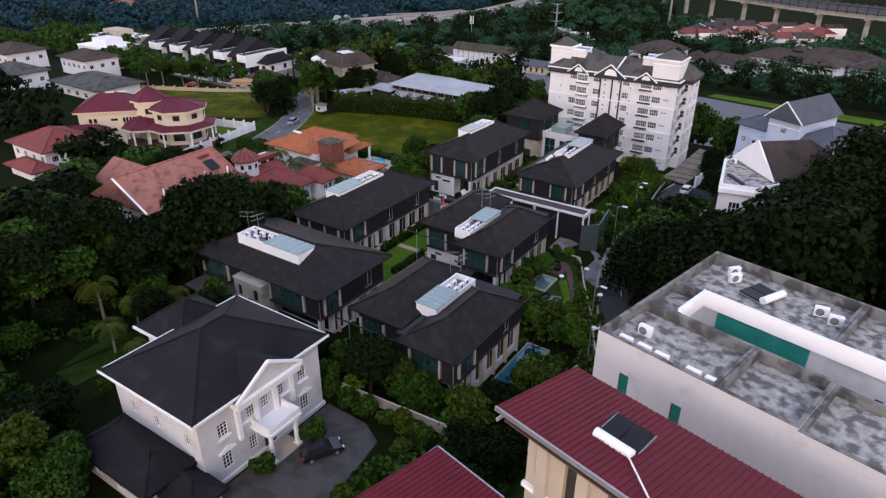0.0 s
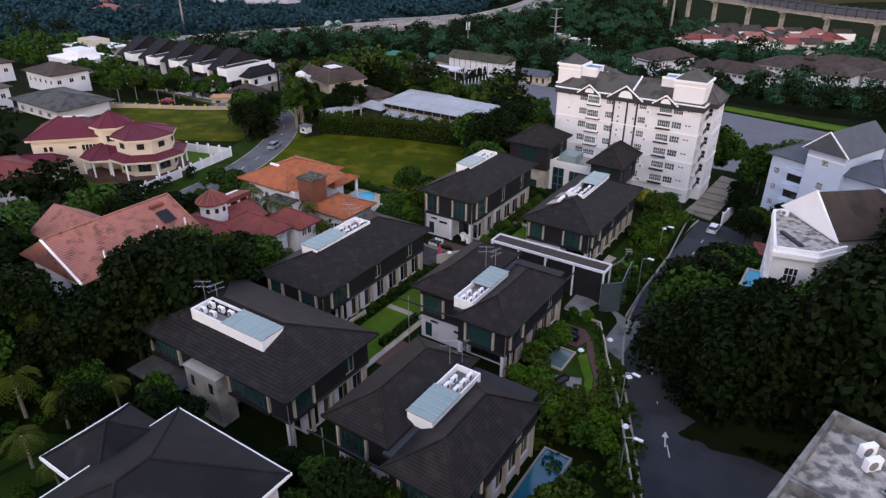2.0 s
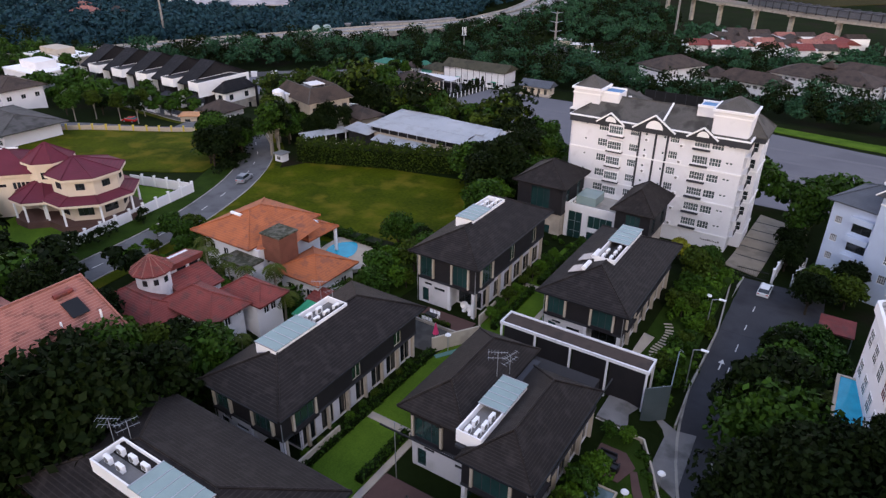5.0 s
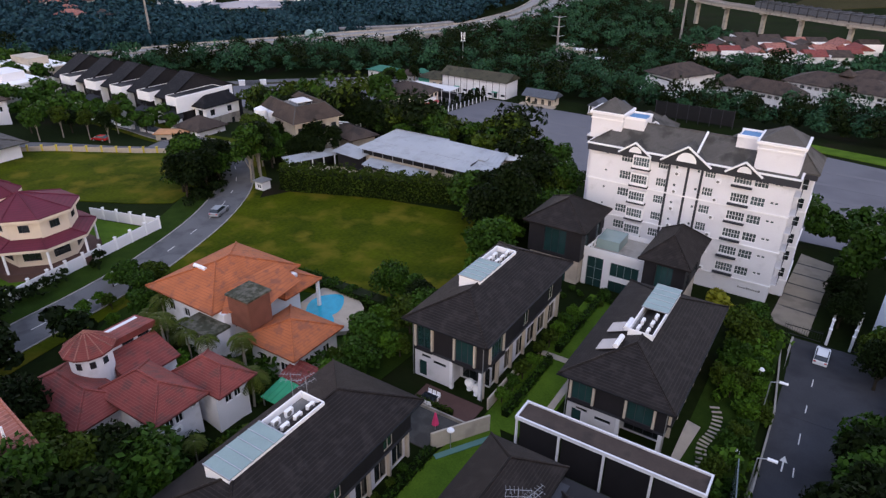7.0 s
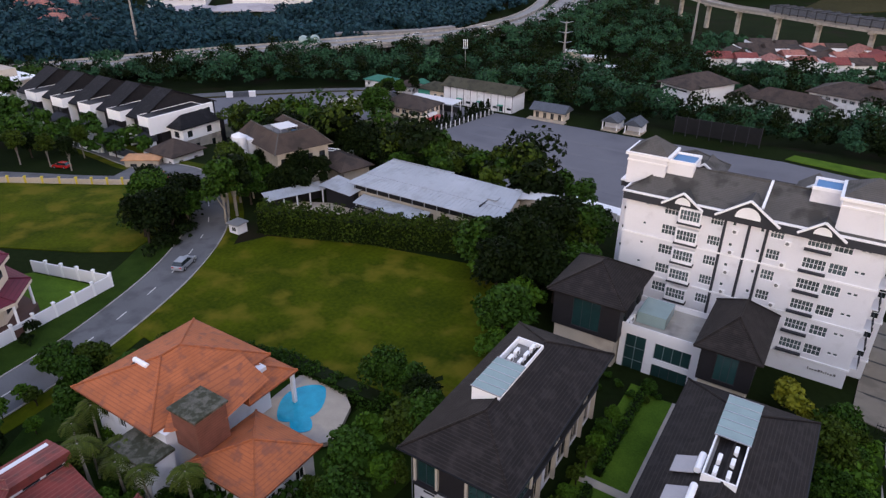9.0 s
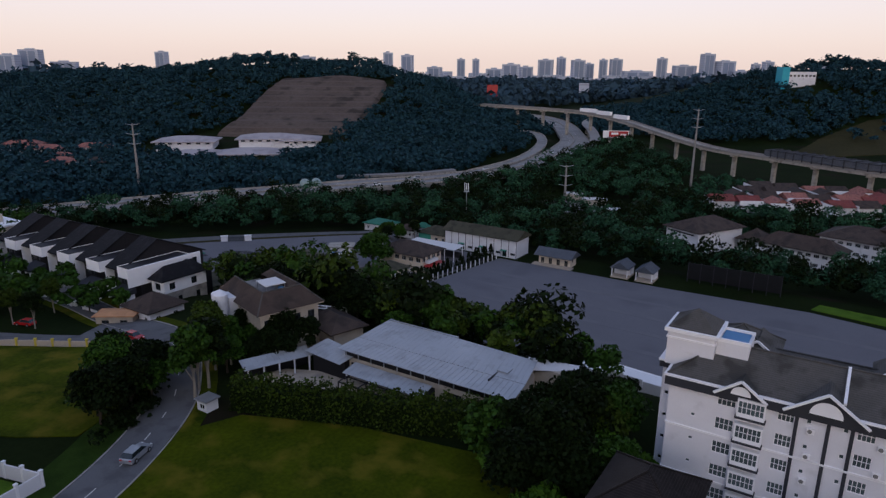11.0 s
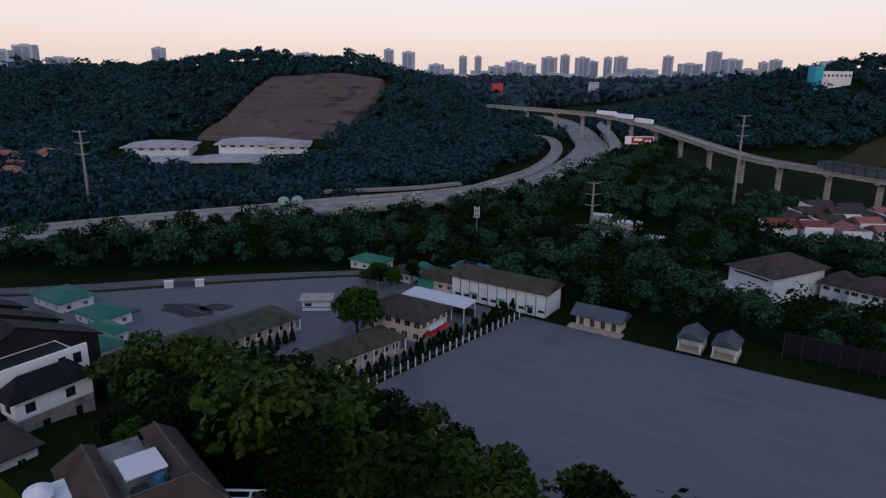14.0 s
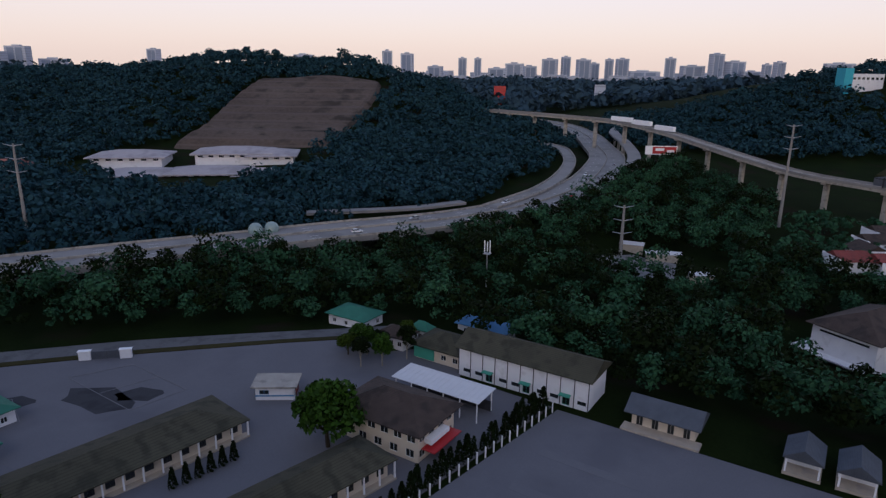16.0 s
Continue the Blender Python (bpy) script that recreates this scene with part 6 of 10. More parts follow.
hip_roof(lh, -9, -7, 7, 7, 5.8, 2.8, RED_TILE, "x")
hip_roof(lh, -3, -11, 9, -5, 2.8, 1.2, RED_TILE, "x")
block(lh, -2, -10, 8, -6, -1.0, 2.7, WHITE)

# ---- cream mansion with maroon roofs ----
mn = thing("mansion", -148.3, 92.2, 1.8, "cream mansion with maroon roofs and octagonal tower", "house", "", 46)


def octagon(cx, cy, r, turn=22.5):
    return [(cx + r * math.cos(radians(turn + 45 * k)), cy + r * math.sin(radians(turn + 45 * k))) for k in range(8)]


def octagon_roof(name, cx, cy, r, z, top):
    """A tent roof over an octagon with cap tiles on its hips and a pale fascia."""
    bm = bmesh.new()
    pyramid(bm, octagon(cx, cy, r), z, top, 0.1)
    ob = part(name, bm, MAROON_TILE, mn)
    for x, y in octagon(cx, cy, r):
        bm = bmesh.new()
        tube(bm, (x, y, z + 0.03), (top[0], top[1], top[2] + 0.03), 0.11, None, 5)
        part("hip_cap", bm, MAROON_TILE, ob)
    bm = bmesh.new()
    prism(bm, octagon(cx, cy, r - 0.02), z - 0.55, z - 0.1)
    part("fascia", bm, CREAM, ob)


bm = bmesh.new()
prism(bm, octagon(0, 0, 3.7), -2.0, 9.2)
part("tower", bm, CREAM, mn)
octagon_roof("tower_roof", 0, 0, 4.6, 9.6, (0, 0, 12.4))
bm = bmesh.new()
prism(bm, octagon(7.0, -3.6, 6.0), -2.0, 7.8)
part("wing_wall", bm, CREAM, mn)
octagon_roof("wing_roof", 7.0, -3.6, 6.9, 8.25, (5.0, -2.4, 10.2))
octagon_roof("veranda_roof", 7.0, -3.9, 8.7, 4.1, (6.4, -3.4, 6.2))
octagon_roof("veranda_roof", -1.6, -3.6, 5.2, 3.9, (-1.4, -1.8, 6.4))
for cx, cy, r in ((7.0, -3.9, 8.1), (-1.6, -3.6, 4.6)):
    for k in range(8):
        x, y = octagon(cx, cy, r)[k]
        bm = bmesh.new()
        tube(bm, (x, y, -2.0), (x, y, 3.6), 0.2, None, 8)
        part("veranda_column", bm, BRIGHT, mn)
    bm = bmesh.new()
    prism(bm, octagon(cx, cy, r + 0.4), -2.0, 0.06 if r > 5 else 0.02)
    part("veranda_floor", bm, TERRACOTTA, mn, "dark red tiled veranda")
block(mn, -16.6, -1.3, -2.6, 9.0, -2.0, 6.9, CREAM, {"S": [(2.2, 6.2, 0.75, 1.1, 1, 1, DARK_GREY, GLASS), (3.3, 6.2, 0.75, 1.1, 1, 1, DARK_GREY, GLASS), (7.2, 6.6, 1.6, 0.6, 3, 1, DARK_GREY, GLASS)]
      + [(9.9 + 0.75 * i, 6.1, 0.6, 1.3, 1, 1, DARK_GREY, GLASS) for i in range(4)], "W": spaced(3, 10.3, 1.4, 6.1, 1.2, 2, 1, BRIGHT, GLASS)})
part("fascia", boxes((-17.4, -2.15, 6.75, -2.0, 9.8, 7.2)), CREAM, mn)
hip_roof(mn, -17.5, -2.3, -1.9, 9.9, 7.3, 3.2, MAROON_TILE, "x", thick=0.1)
for x in (-10.6, -8.0):
    part("ridge_light", boxes((x, 3.6, 10.4, x + 2.0, 4.0, 10.62)), BRIGHT, mn, "white ridge lantern")
hip_roof(mn, -19.5, -7.0, -9.5, -2.4, 3.3, 1.6, MAROON_TILE, "x")
block(mn, -18.8, -6.2, -10.2, -2.2, -2.0, 3.2, CREAM)
for a, z in ((-90, 6.4), (-45, 6.4)):
    f, g = window_meshes(1.5, 1.3, 4, 2, DARK_GREY, GLASS)
    r = 3.7 * math.cos(radians(22.5)) + 0.03
    wob = shared("window", f, mn, pose(r * math.cos(radians(a)), r * math.sin(radians(a)), z, 0, 0, a + 90) @ Matrix.Translation((-0.75, -0.08, 0)))
    shared("pane", g, wob)
for a in (-135, -90, -45, 0):
    r = 6.0 * math.cos(radians(22.5)) + 0.03
    for z, w, h in ((5.9, 1.5, 1.2), (1.0, 2.6, 1.9)):
        f, g = window_meshes(w, h, 3, 1, DARK_GREY, GLASS)
        wob = shared("window", f, mn, pose(7.0 + r * math.cos(radians(a)), -3.6 + r * math.sin(radians(a)), z, 0, 0, a + 90) @ Matrix.Translation((-w / 2, -0.08, 0)))
        shared("pane", g, wob)
draped("mansion_lawn", [(-150, 76), (-131.8, 78), (-131.6, 88), (-135.4, 111.4), (-149.5, 107.8), (-156, 98)], LAWN, "bright mown lawn inside a white wall", "grass", 0.1)

# ---- boundary wall of the mansion: panels, piers with caps ----
def garden_wall(name, line, height, mat, label, step=3.0, cap=BRIGHT, pier=0.35):
    ob = thing(name, *line[0], ground(*line[0]), label, "wall", kind="structure")
    ox, oy, oz = ob.location
    for (ax, ay), (bx, by) in zip(line, line[1:]):
        n = max(1, round(math.hypot(bx - ax, by - ay) / step))
        ang = math.degrees(math.atan2(by - ay, bx - ax))
        for i in range(n):
            px, py = mixed(ax, bx, i / n), mixed(ay, by, i / n)
            z = ground(px, py)
            seg = math.hypot(bx - ax, by - ay) / n
            p = part("panel", boxes((0, -0.1, -0.8, seg, 0.1, height)), mat, ob)
            p.matrix_basis = pose(px - ox, py - oy, z - oz, 0, 0, ang)
            if pier:
                q = part("pier", boxes((-pier / 2, -pier / 2, -0.8, pier / 2, pier / 2, height + 0.35), (-pier * 0.65, -pier * 0.65, height + 0.35, pier * 0.65, pier * 0.65, height + 0.47)), cap, ob)
                q.matrix_basis = pose(px - ox, py - oy, z - oz, 0, 0, ang)
    return ob


garden_wall("boundary_wall", [(-129.0, 72), (-131.2, 84.0), (-135.0, 112.2), (-150.0, 108.2)], 2.0, WHITE, "white rendered boundary wall with capped piers")

# ---- grey-roofed house far left ----
gh = thing("grey_roofed_house", -207.0, 112.0, -1.5, "white house with a low grey metal roof", "house")
block(gh, -12, -7, 12, 7, -1, 5.5, WHITE, {"S": spaced(5, 24, 2.0, 3.4, 1.4, 3, 1, BRIGHT, GLASS)})
hip_roof(gh, -13.5, -8.5, 13.5, 8.5, 5.7, 2.2, GREY_TILE, "x")
# ---- pale blue house and white house on the far side of the lane ----
bh = thing("pale_blue_house", -16.4, 146.8, 0.6, "pale blue house with grey roofs and a front gable", "house", "", -24)
block(bh, -7.2, -0.5, 0.0, 9.0, -4.0, 11.6, PALE_BLUE, {"S": [(0.8, v + 4, 1.1, 1.2, 4, 3, BRIGHT, GLASS) for v in (1.6, 4.8, 8.0)] + [(3.6, v + 4, 2.9, 1.9, 2, 1, DARK_GREY, GLASS) for v in (1.0, 4.2, 7.4)], "W": spaced(2, 9.5, 1.1, 12.0, 1.2, 4, 3, BRIGHT, GLASS)})
hip_roof(bh, -8.0, -1.4, 1.6, 9.8, 11.8, 2.6, BLUE_TILE, "x")
block(bh, 0.0, -2.0, 6.6, 11.0, -4.0, 15.2, PALE_BLUE, {"S": [(2.7, v + 4, 1.2, 1.4, 4, 3, BRIGHT, GLASS) for v in (1.6, 4.8, 8.0, 12.4)]})
hip_roof(bh, -0.7, -2.8, 7.3, 11.8, 15.2, 3.6, BLUE_TILE, "y", (1, 1), caps=False)
bm = bmesh.new()
p = [bm.verts.new(v) for v in ((0.0, -2.0, 15.0), (6.6, -2.0, 15.0), (3.3, -2.0, 18.4), (0.0, -1.8, 15.0), (6.6, -1.8, 15.0), (3.3, -1.8, 18.4))]
for f in ((0, 1, 2), (5, 4, 3), (0, 2, 5, 3), (1, 4, 5, 2)):
    bm.faces.new([p[i] for i in f])
part("gable", bm, PALE_BLUE, bh)
bm = bmesh.new()
for s_ in (-1, 1):
    tube(bm, (3.3 + s_ * 4.1, -2.85, 15.1), (3.3, -2.85, 18.85), 0.14, None, 4)
part("verge", bm, BRIGHT, bh)
part("string_course", boxes((-0.05, -2.12, 13.6, 6.65, -2.0, 13.8)), BRIGHT, bh)
block(bh, 6.6, -0.5, 13.0, 9.0, -4.0, 11.6, PALE_BLUE, {"S": [(1.6, v + 4, 1.1, 1.2, 4, 3, BRIGHT, GLASS) for v in (1.6, 4.8, 8.0)]})
hip_roof(bh, 5.2, -1.4, 13.8, 9.8, 11.8, 2.6, BLUE_TILE, "x")
block(bh, 13.0, -2.0, 24.0, 12.0, -4.0, 10.6, WHITE, {"S": spaced(3, 11, 1.6, 11.0, 1.4, 4, 2, BRIGHT, GLASS)})
part("roof_slab", boxes((13.1, -1.9, 10.6, 23.9, 11.9, 10.8)), ROOF_SLAB, bh)
part("parapet", boxes((13.0, -2.0, 10.6, 24.0, -1.8, 11.6)), BRIGHT, bh)
block(bh, -4.6, 9.01, 3.0, 14.0, -4.0, 12.6, WHITE, name="rear_block")
part("rear_parapet", boxes((-4.8, 8.9, 12.6, 3.2, 9.2, 13.4), (-4.8, 9.2, 12.6, -4.5, 14.1, 13.4)), BRIGHT, bh)
for v in (3.6, 6.8, 10.0):
    part("balcony", boxes((-3.8, -1.4, v - 0.8, -0.4, -0.51, v + 0.1)), PALE_BLUE, bh)
wh = thing("white_house", -13.15, 102.25, 10.0, "white house with brown roof and flat-roofed bay", "house", "", -49)
BAY = [(-4.6, -0.9), (-3.8, -1.8), (6.1, -7.9), (8.2, -4.0), (7.1, 0.2), (-4.6, 0.2)]
bm = bmesh.new()
prism(bm, BAY, -8.0, 8.0)
part("bay_wall", bm, WHITE, wh)
bm = bmesh.new()
prism(bm, [(x * 1.07, y * 1.06 - 0.05) for x, y in BAY], 7.5, 8.05)
part("cornice", bm, BRIGHT, wh)
bm = bmesh.new()
prism(bm, [(x * 0.97, y * 0.95) for x, y in BAY], 8.05, 8.12)
part("roof_slab", bm, ROOF_SLAB, wh)
for (ax, ay), (bx_, by_) in zip(BAY[1:4], BAY[2:5]):
    wall_len, ang = math.hypot(bx_ - ax, by_ - ay), math.degrees(math.atan2(by_ - ay, bx_ - ax))
    pr = part("parapet", boxes((0, -0.25, 8.05, wall_len, 0.05, 8.6)), BRIGHT, wh)
    pr.matrix_basis = pose(ax, ay, 0, 0, 0, ang)
    n = max(1, int(wall_len / 2.6))
    for k in range(n):
        for v in (0.6, 4.2):
            f, g = window_meshes(1.5, 1.9, 3, 2, BRIGHT, MAROON_TILE if (k, v) == (n - 1, 4.2) and wall_len > 9 else GLASS)
            wob = shared("window", f, wh, pose(ax, ay, v, 0, 0, ang) @ Matrix.Translation((wall_len * (k + 0.5) / n - 0.75, -0.08, 0)))
            shared("pane", g, wob)
ac_unit(wh, -2.6, -1.2, 8.13, 30)
part("cable_tray", boxes((2.0, -4.8, 8.13, 6.0, -4.3, 8.4)), DARK_GREY, wh)
block(wh, -5.0, 0.25, 5.0, 13.5, -8.0, 8.5, WHITE, {"W": spaced(4, 13.2, 1.2, 12.6, 1.8, 2, 2, BRIGHT, GLASS) + spaced(4, 13.2, 1.2, 9.0, 1.8, 2, 2, BRIGHT, GLASS)})
hip_roof(wh, -5.3, 0.3, 5.8, 14.0, 8.6, 3.9, BROWN_TILE, "y", (1, 0), caps=False)
bm = bmesh.new()
p = [bm.verts.new(v) for v in ((-5.4, 0.0, 8.3), (5.9, 0.0, 8.3), (0.25, 0.0, 12.7), (-5.4, 0.28, 8.3), (5.9, 0.28, 8.3), (0.25, 0.28, 12.7))]
for f in ((0, 1, 2), (5, 4, 3), (0, 2, 5, 3), (1, 4, 5, 2), (0, 3, 4, 1)):
    bm.faces.new([p[i] for i in f])
part("gable", bm, BRIGHT, wh)
block(wh, -6.4, 6.0, -5.01, 12.0, -8.0, 7.0, WHITE, name="stair_wall")
lp2 = thing("lap_pool", -17.0, 97.2, 9.6, "narrow pool of bright turquoise water beside a white house", "pool")
part("water", boxes((-1.2, -5.5, -0.2, 1.2, 5.5, 0.22)), POOL, lp2)
part("coping", boxes((-1.5, -5.8, -0.2, -1.2, 5.8, 0.3), (1.2, -5.8, -0.2, 1.5, 5.8, 0.3), (-1.2, -5.8, -0.2, 1.2, -5.5, 0.3), (-1.2, 5.5, -0.2, 1.2, 5.8, 0.3)), PALE_PAVING, lp2)
rcn = thing("canopy", -18.6, 126.5, 0.0, "flat dark red canopy beside a white house", "canopy")
part("sheet", boxes((-2.2, -2.4, 2.4, 2.2, 2.4, 2.6)), RED_TILE, rcn)
for x in (-2.0, 2.0):
    for y in (-2.2, 2.2):
        part("post", boxes((x - 0.07, y - 0.07, -0.3, x + 0.07, y + 0.07, 2.4)), STEEL, rcn)

# ---- metal-roofed depot ----
sd = thing("depot", -108.0, 160.5, 0.0, "long depot with pale grey metal roof and yard", "warehouse")
block(sd, -15.4, -3.6, 15.2, 6.6, -1.5, 5.6, BEIGE, {"S": spaced(7, 34, 2.6, 2.6, 2.4, 2, 1, DARK_GREY, GLASS)})
ribbed_slope(sd, "roof", (-15.6, 0.2, 6.42), (16.6, 0.2, 6.42), (15.4, 7.0, 7.2), (-14.8, 8.6, 7.2), METAL_ROOF, 0.9)
ribbed_slope(sd, "lower_roof", (-16.5, -4.6, 5.9), (16.9, -4.6, 5.9), (16.6, 0.19, 6.36), (-15.7, 0.19, 6.36), METAL_ROOF, 0.9)
part("clerestory", boxes((-15.4, -3.75, 4.5, 15.2, -3.61, 5.75)), BLACK_STEEL, sd)
for k in range(12):
    part("clerestory_post", boxes((-15.2 + 2.7 * k, -3.88, 4.4, -15.05 + 2.7 * k, -3.76, 5.8)), STEEL, sd)
part("ridge_flashing", boxes((-14.8, 7.9, 7.12, 0.0, 8.3, 7.3)), STEEL, sd)
ribbed_slope(sd, "porch_roof", (-12.5, -7.8, 3.7), (3.0, -7.8, 3.7), (3.0, -4.5, 4.3), (-12.5, -4.5, 4.3), METAL_ROOF, 0.9)
ribbed_slope(sd, "side_roof", (-23.0, -5.6, 4.2), (-14.2, -6.6, 4.2), (-13.4, -2.4, 4.9), (-22.2, -0.6, 4.9), METAL_ROOF, 0.9)
ribbed_slope(sd, "open_shed_roof", (-26.7, -15.9, 3.4), (-21.9, -5.0, 3.4), (-24.9, -3.6, 4.0), (-29.7, -14.5, 4.0), METAL_ROOF, 0.9)
for i in range(5):
    px, py = -26.7 + 1.1 * i, -15.2 + 2.45 * i
    part("shed_post", boxes((px - 0.1, py - 0.1, -1.0, px + 0.1, py + 0.1, 3.38)), WHITE, sd)
sbw = part("shed_back_wall", boxes((0, -0.1, -1.0, 11.6, 0.1, 3.7)), CHARCOAL, sd)
sbw.matrix_basis = pose(-29.3, -14.3, 0, 0, 0, 66)
for i in range(4):
    part("porch_post", boxes((-12.0 + 4.7 * i, -7.6, -1.0, -11.8 + 4.7 * i, -7.4, 3.7)), BRIGHT, sd)
part("side_wall", boxes((-21.8, -4.9, -1.0, -14.6, -2.0, 4.1)), CHARCOAL, sd)
bm = bmesh.new()
for i in range(3):
    x = -11.5 + 4.0 * i
    for a, b in (((x, -10.0, -0.5), (x, -10.0, 3.3)), ((x, -7.9, -0.5), (x, -7.9, 3.3)), ((x, -10.0, 3.3), (x, -4.6, 3.3))):
        tube(bm, a, b, 0.11, None, 4)
for y in (-10.0, -7.9):
    tube(bm, (-11.5, y, 3.3), (-3.5, y, 3.3), 0.11, None, 4)
part("steel_frame", bm, BLACK_STEEL, sd, "bare dark steel canopy frame")
ribbed_slope(sd, "end_roof", (13.6, 5.0, 6.1), (21.4, 9.3, 6.1), (21.0, 10.6, 6.5), (13.0, 9.2, 6.5), WHITE_METAL, 0.9)
part("end_wall", boxes((14.4, 7.2, -2.0, 20.4, 9.0, 6.0)), BEIGE, sd)
part("roof_hatch", boxes((11.2, 1.4, 6.5, 13.0, 3.2, 6.85)), STEEL, sd)
part("cable_duct", boxes((11.2, -1.6, 6.2, 11.4, 1.4, 6.56)), DARK_GREY, sd)
bm = bmesh.new()
for i in range(6):
    tube(bm, (-4.0 + 2.6 * i, 9.0, 3.6), (-4.0 + 2.6 * i, 13.0, 3.6), 0.09, None, 4)
    tube(bm, (-4.0 + 2.6 * i, 9.0, -1), (-4.0 + 2.6 * i, 9.0, 3.6), 0.09, None, 4)
for y in (9.0, 11.0, 13.0):
    tube(bm, (-4.0, y, 3.6), (9.0, y, 3.6), 0.09, None, 4)
part("pergola_frame", bm, BLACK_STEEL, sd)
draped("depot_yard", [(-138, 146), (-129, 143.5), (-104, 148), (-104, 157), (-126, 157), (-134, 153)], PALE_PAVING, "dusty concrete yard with rubble", "yard", 0.12)
rng = random.Random(4)
rubble = thing("rubble_pile", -130.5, 150.0, 0.0, "pale heap of broken concrete and earth", "rubble", kind="stuff")
bm = bmesh.new()
for i in range(160):
    x, y = rng.gauss(0, 3.0), rng.gauss(0, 1.4)
    s = rng.uniform(0.15, 0.6)
    h = max(0, 1.0 - (x / 6) ** 2 - (y / 3) ** 2)
    box(bm, x - s, y - s * 0.8, h - s, x + s, y + s * 0.8, h + s * 0.5)
part("fragments", bm, PALE_PAVING, rubble)
wt = thing("boundary_screen", -74.0, 197.0, -9.0, "long white sheet screen on the bank above the parade ground", "screen")
for k in range(9):
    sp = part("sheet", boxes((-1.9, -0.08, -6.0, 1.9, 0.08, 3.6)), WHITE_METAL, wt)
    sp.matrix_basis = pose(-15 + 3.9 * k, -0.35 * k, -0.25 * k, 0, 0, -4)
sx = thing("shed", -86.0, 172.0, -1.0, "small shed with slate roof below the depot", "shed")
hip_roof(sx, -3, -2.2, 3, 2.2, 3.2, 1.0, BLUE_TILE, "x", (1, 1), caps=False)
block(sx, -2.6, -1.8, 2.6, 1.8, -3.0, 3.1, WHITE)
bx = thing("guard_box", -134.0, 136.5, 0.0, "small white guard box beside the road", "hut")
block(bx, -1.1, -1.1, 1.1, 1.1, -0.5, 2.3, WHITE, {"S": [(0.5, 1.4, 1.2, 0.9, 2, 1, BRIGHT, GLASS)]})
part("roof", boxes((-1.4, -1.4, 2.3, 1.4, 1.4, 2.5)), STEEL, bx)

# ---- brown-roofed house with rounded tower ----
bb = thing("brown_roofed_house", -146.0, 161.2, -1.5, "house with brown roof round a deck and rounded white tower", "house", "", 72.5)
block(bb, -5.8, -8.1, 5.8, 8.6, -3.0, 10.9, BEIGE, {"S": spaced(4, 11.6, 1.4, 11.0, 1.5, 2, 1, DARK_GREY, GLASS) + spaced(4, 11.6, 1.6, 7.4, 1.8, 2, 1, DARK_GREY, GLASS)})
E_, RG, IN = 10.9, 13.9, 12.7
bm = bmesh.new()
ring = {k: bm.verts.new(v) for k, v in {"a": (-6.7, -9.0, E_), "b": (6.7, -9.0, E_), "c": (6.7, 9.5, E_), "d": (-6.7, 9.5, E_), "e": (-3.8, -5.4, RG), "f": (3.8, -5.4, RG), "g": (3.8, 7.2, RG), "h": (-3.8, 7.2, RG),
                                    "i": (-2.3, -3.4, IN), "j": (2.3, -3.4, IN), "k": (2.3, 8.6, IN), "l": (-2.3, 8.6, IN), "m": (2.3, 9.5, E_), "n": (-2.3, 9.5, E_)}.items()}
for f in ("abfe", "bcgf", "daeh", "feij", "gfjk", "ehli", "cmkg", "ndhl"):
    bm.faces.new([ring[k] for k in f])
bmesh.ops.recalc_face_normals(bm, faces=bm.faces[:])
part("roof", bm, BROWN_TILE, bb)
bm = bmesh.new()
for a, c in (((-6.7, -9.0, E_), (-3.8, -5.4, RG)), ((6.7, -9.0, E_), (3.8, -5.4, RG)), ((-3.8, -5.4, RG), (3.8, -5.4, RG)), ((-3.8, -5.4, RG), (-3.8, 7.2, RG)), ((3.8, -5.4, RG), (3.8, 7.2, RG))):
    tube(bm, a, c, 0.14)
part("ridge_cap", bm, GREY_TILE, bb)
part("eaves_soffit", boxes((-6.6, -8.9, E_ - 0.2, 6.6, 9.4, E_ - 0.03)), BEIGE, bb)
part("roof_deck", boxes((-2.3, -3.4, 11.0, 2.3, 9.4, 11.6)), GREY_PAVING, bb)
part("white_canopy", boxes((-1.8, -2.4, 13.7, 2.3, 2.0, 13.85)), WHITE_METAL, bb, "white sheet canopy over the roof deck")
for x in (-1.6, 2.1):
    for y in (-2.2, 1.8):
        part("canopy_post", boxes((x - 0.06, y - 0.06, 11.6, x + 0.06, y + 0.06, 13.7)), STEEL, bb)
bm = bmesh.new()
tube(bm, (1.4, -2.0, 11.6), (1.4, -2.0, 13.0), 0.6, None, 14)
part("water_tank", bm, BLUE_PAINT, bb)
part("plant", boxes((-1.4, -3.0, 11.6, 0.2, -2.0, 12.6)), DARK_GREY, bb)
bm = bmesh.new()
prism(bm, [(-8.6 + 1.4 * math.cos(k * math.tau / 20), 3.2 + 1.9 * math.sin(k * math.tau / 20)) for k in range(20)], -3.0, 12.4)
pyramid(bm, [(-8.6 + 1.4 * math.cos(k * math.tau / 20), 3.2 + 1.9 * math.sin(k * math.tau / 20)) for k in range(20)], 12.4, (-8.4, 3.2, 13.2), 0.01)
part("rounded_tower", bm, WHITE, bb, "rounded white stair tower")
part("tower_wall", boxes((-7.3, 1.6, -3.0, -5.81, 5.6, 11.6)), WHITE, bb)
hip_roof(bb, 4.6, -14.6, 13.0, -2.0, 6.3, 1.8, BROWN_TILE, "y", caps=False)
block(bb, 5.9, -13.6, 12.2, -3.0, -3.0, 6.2, BEIGE)
bm = bmesh.new()
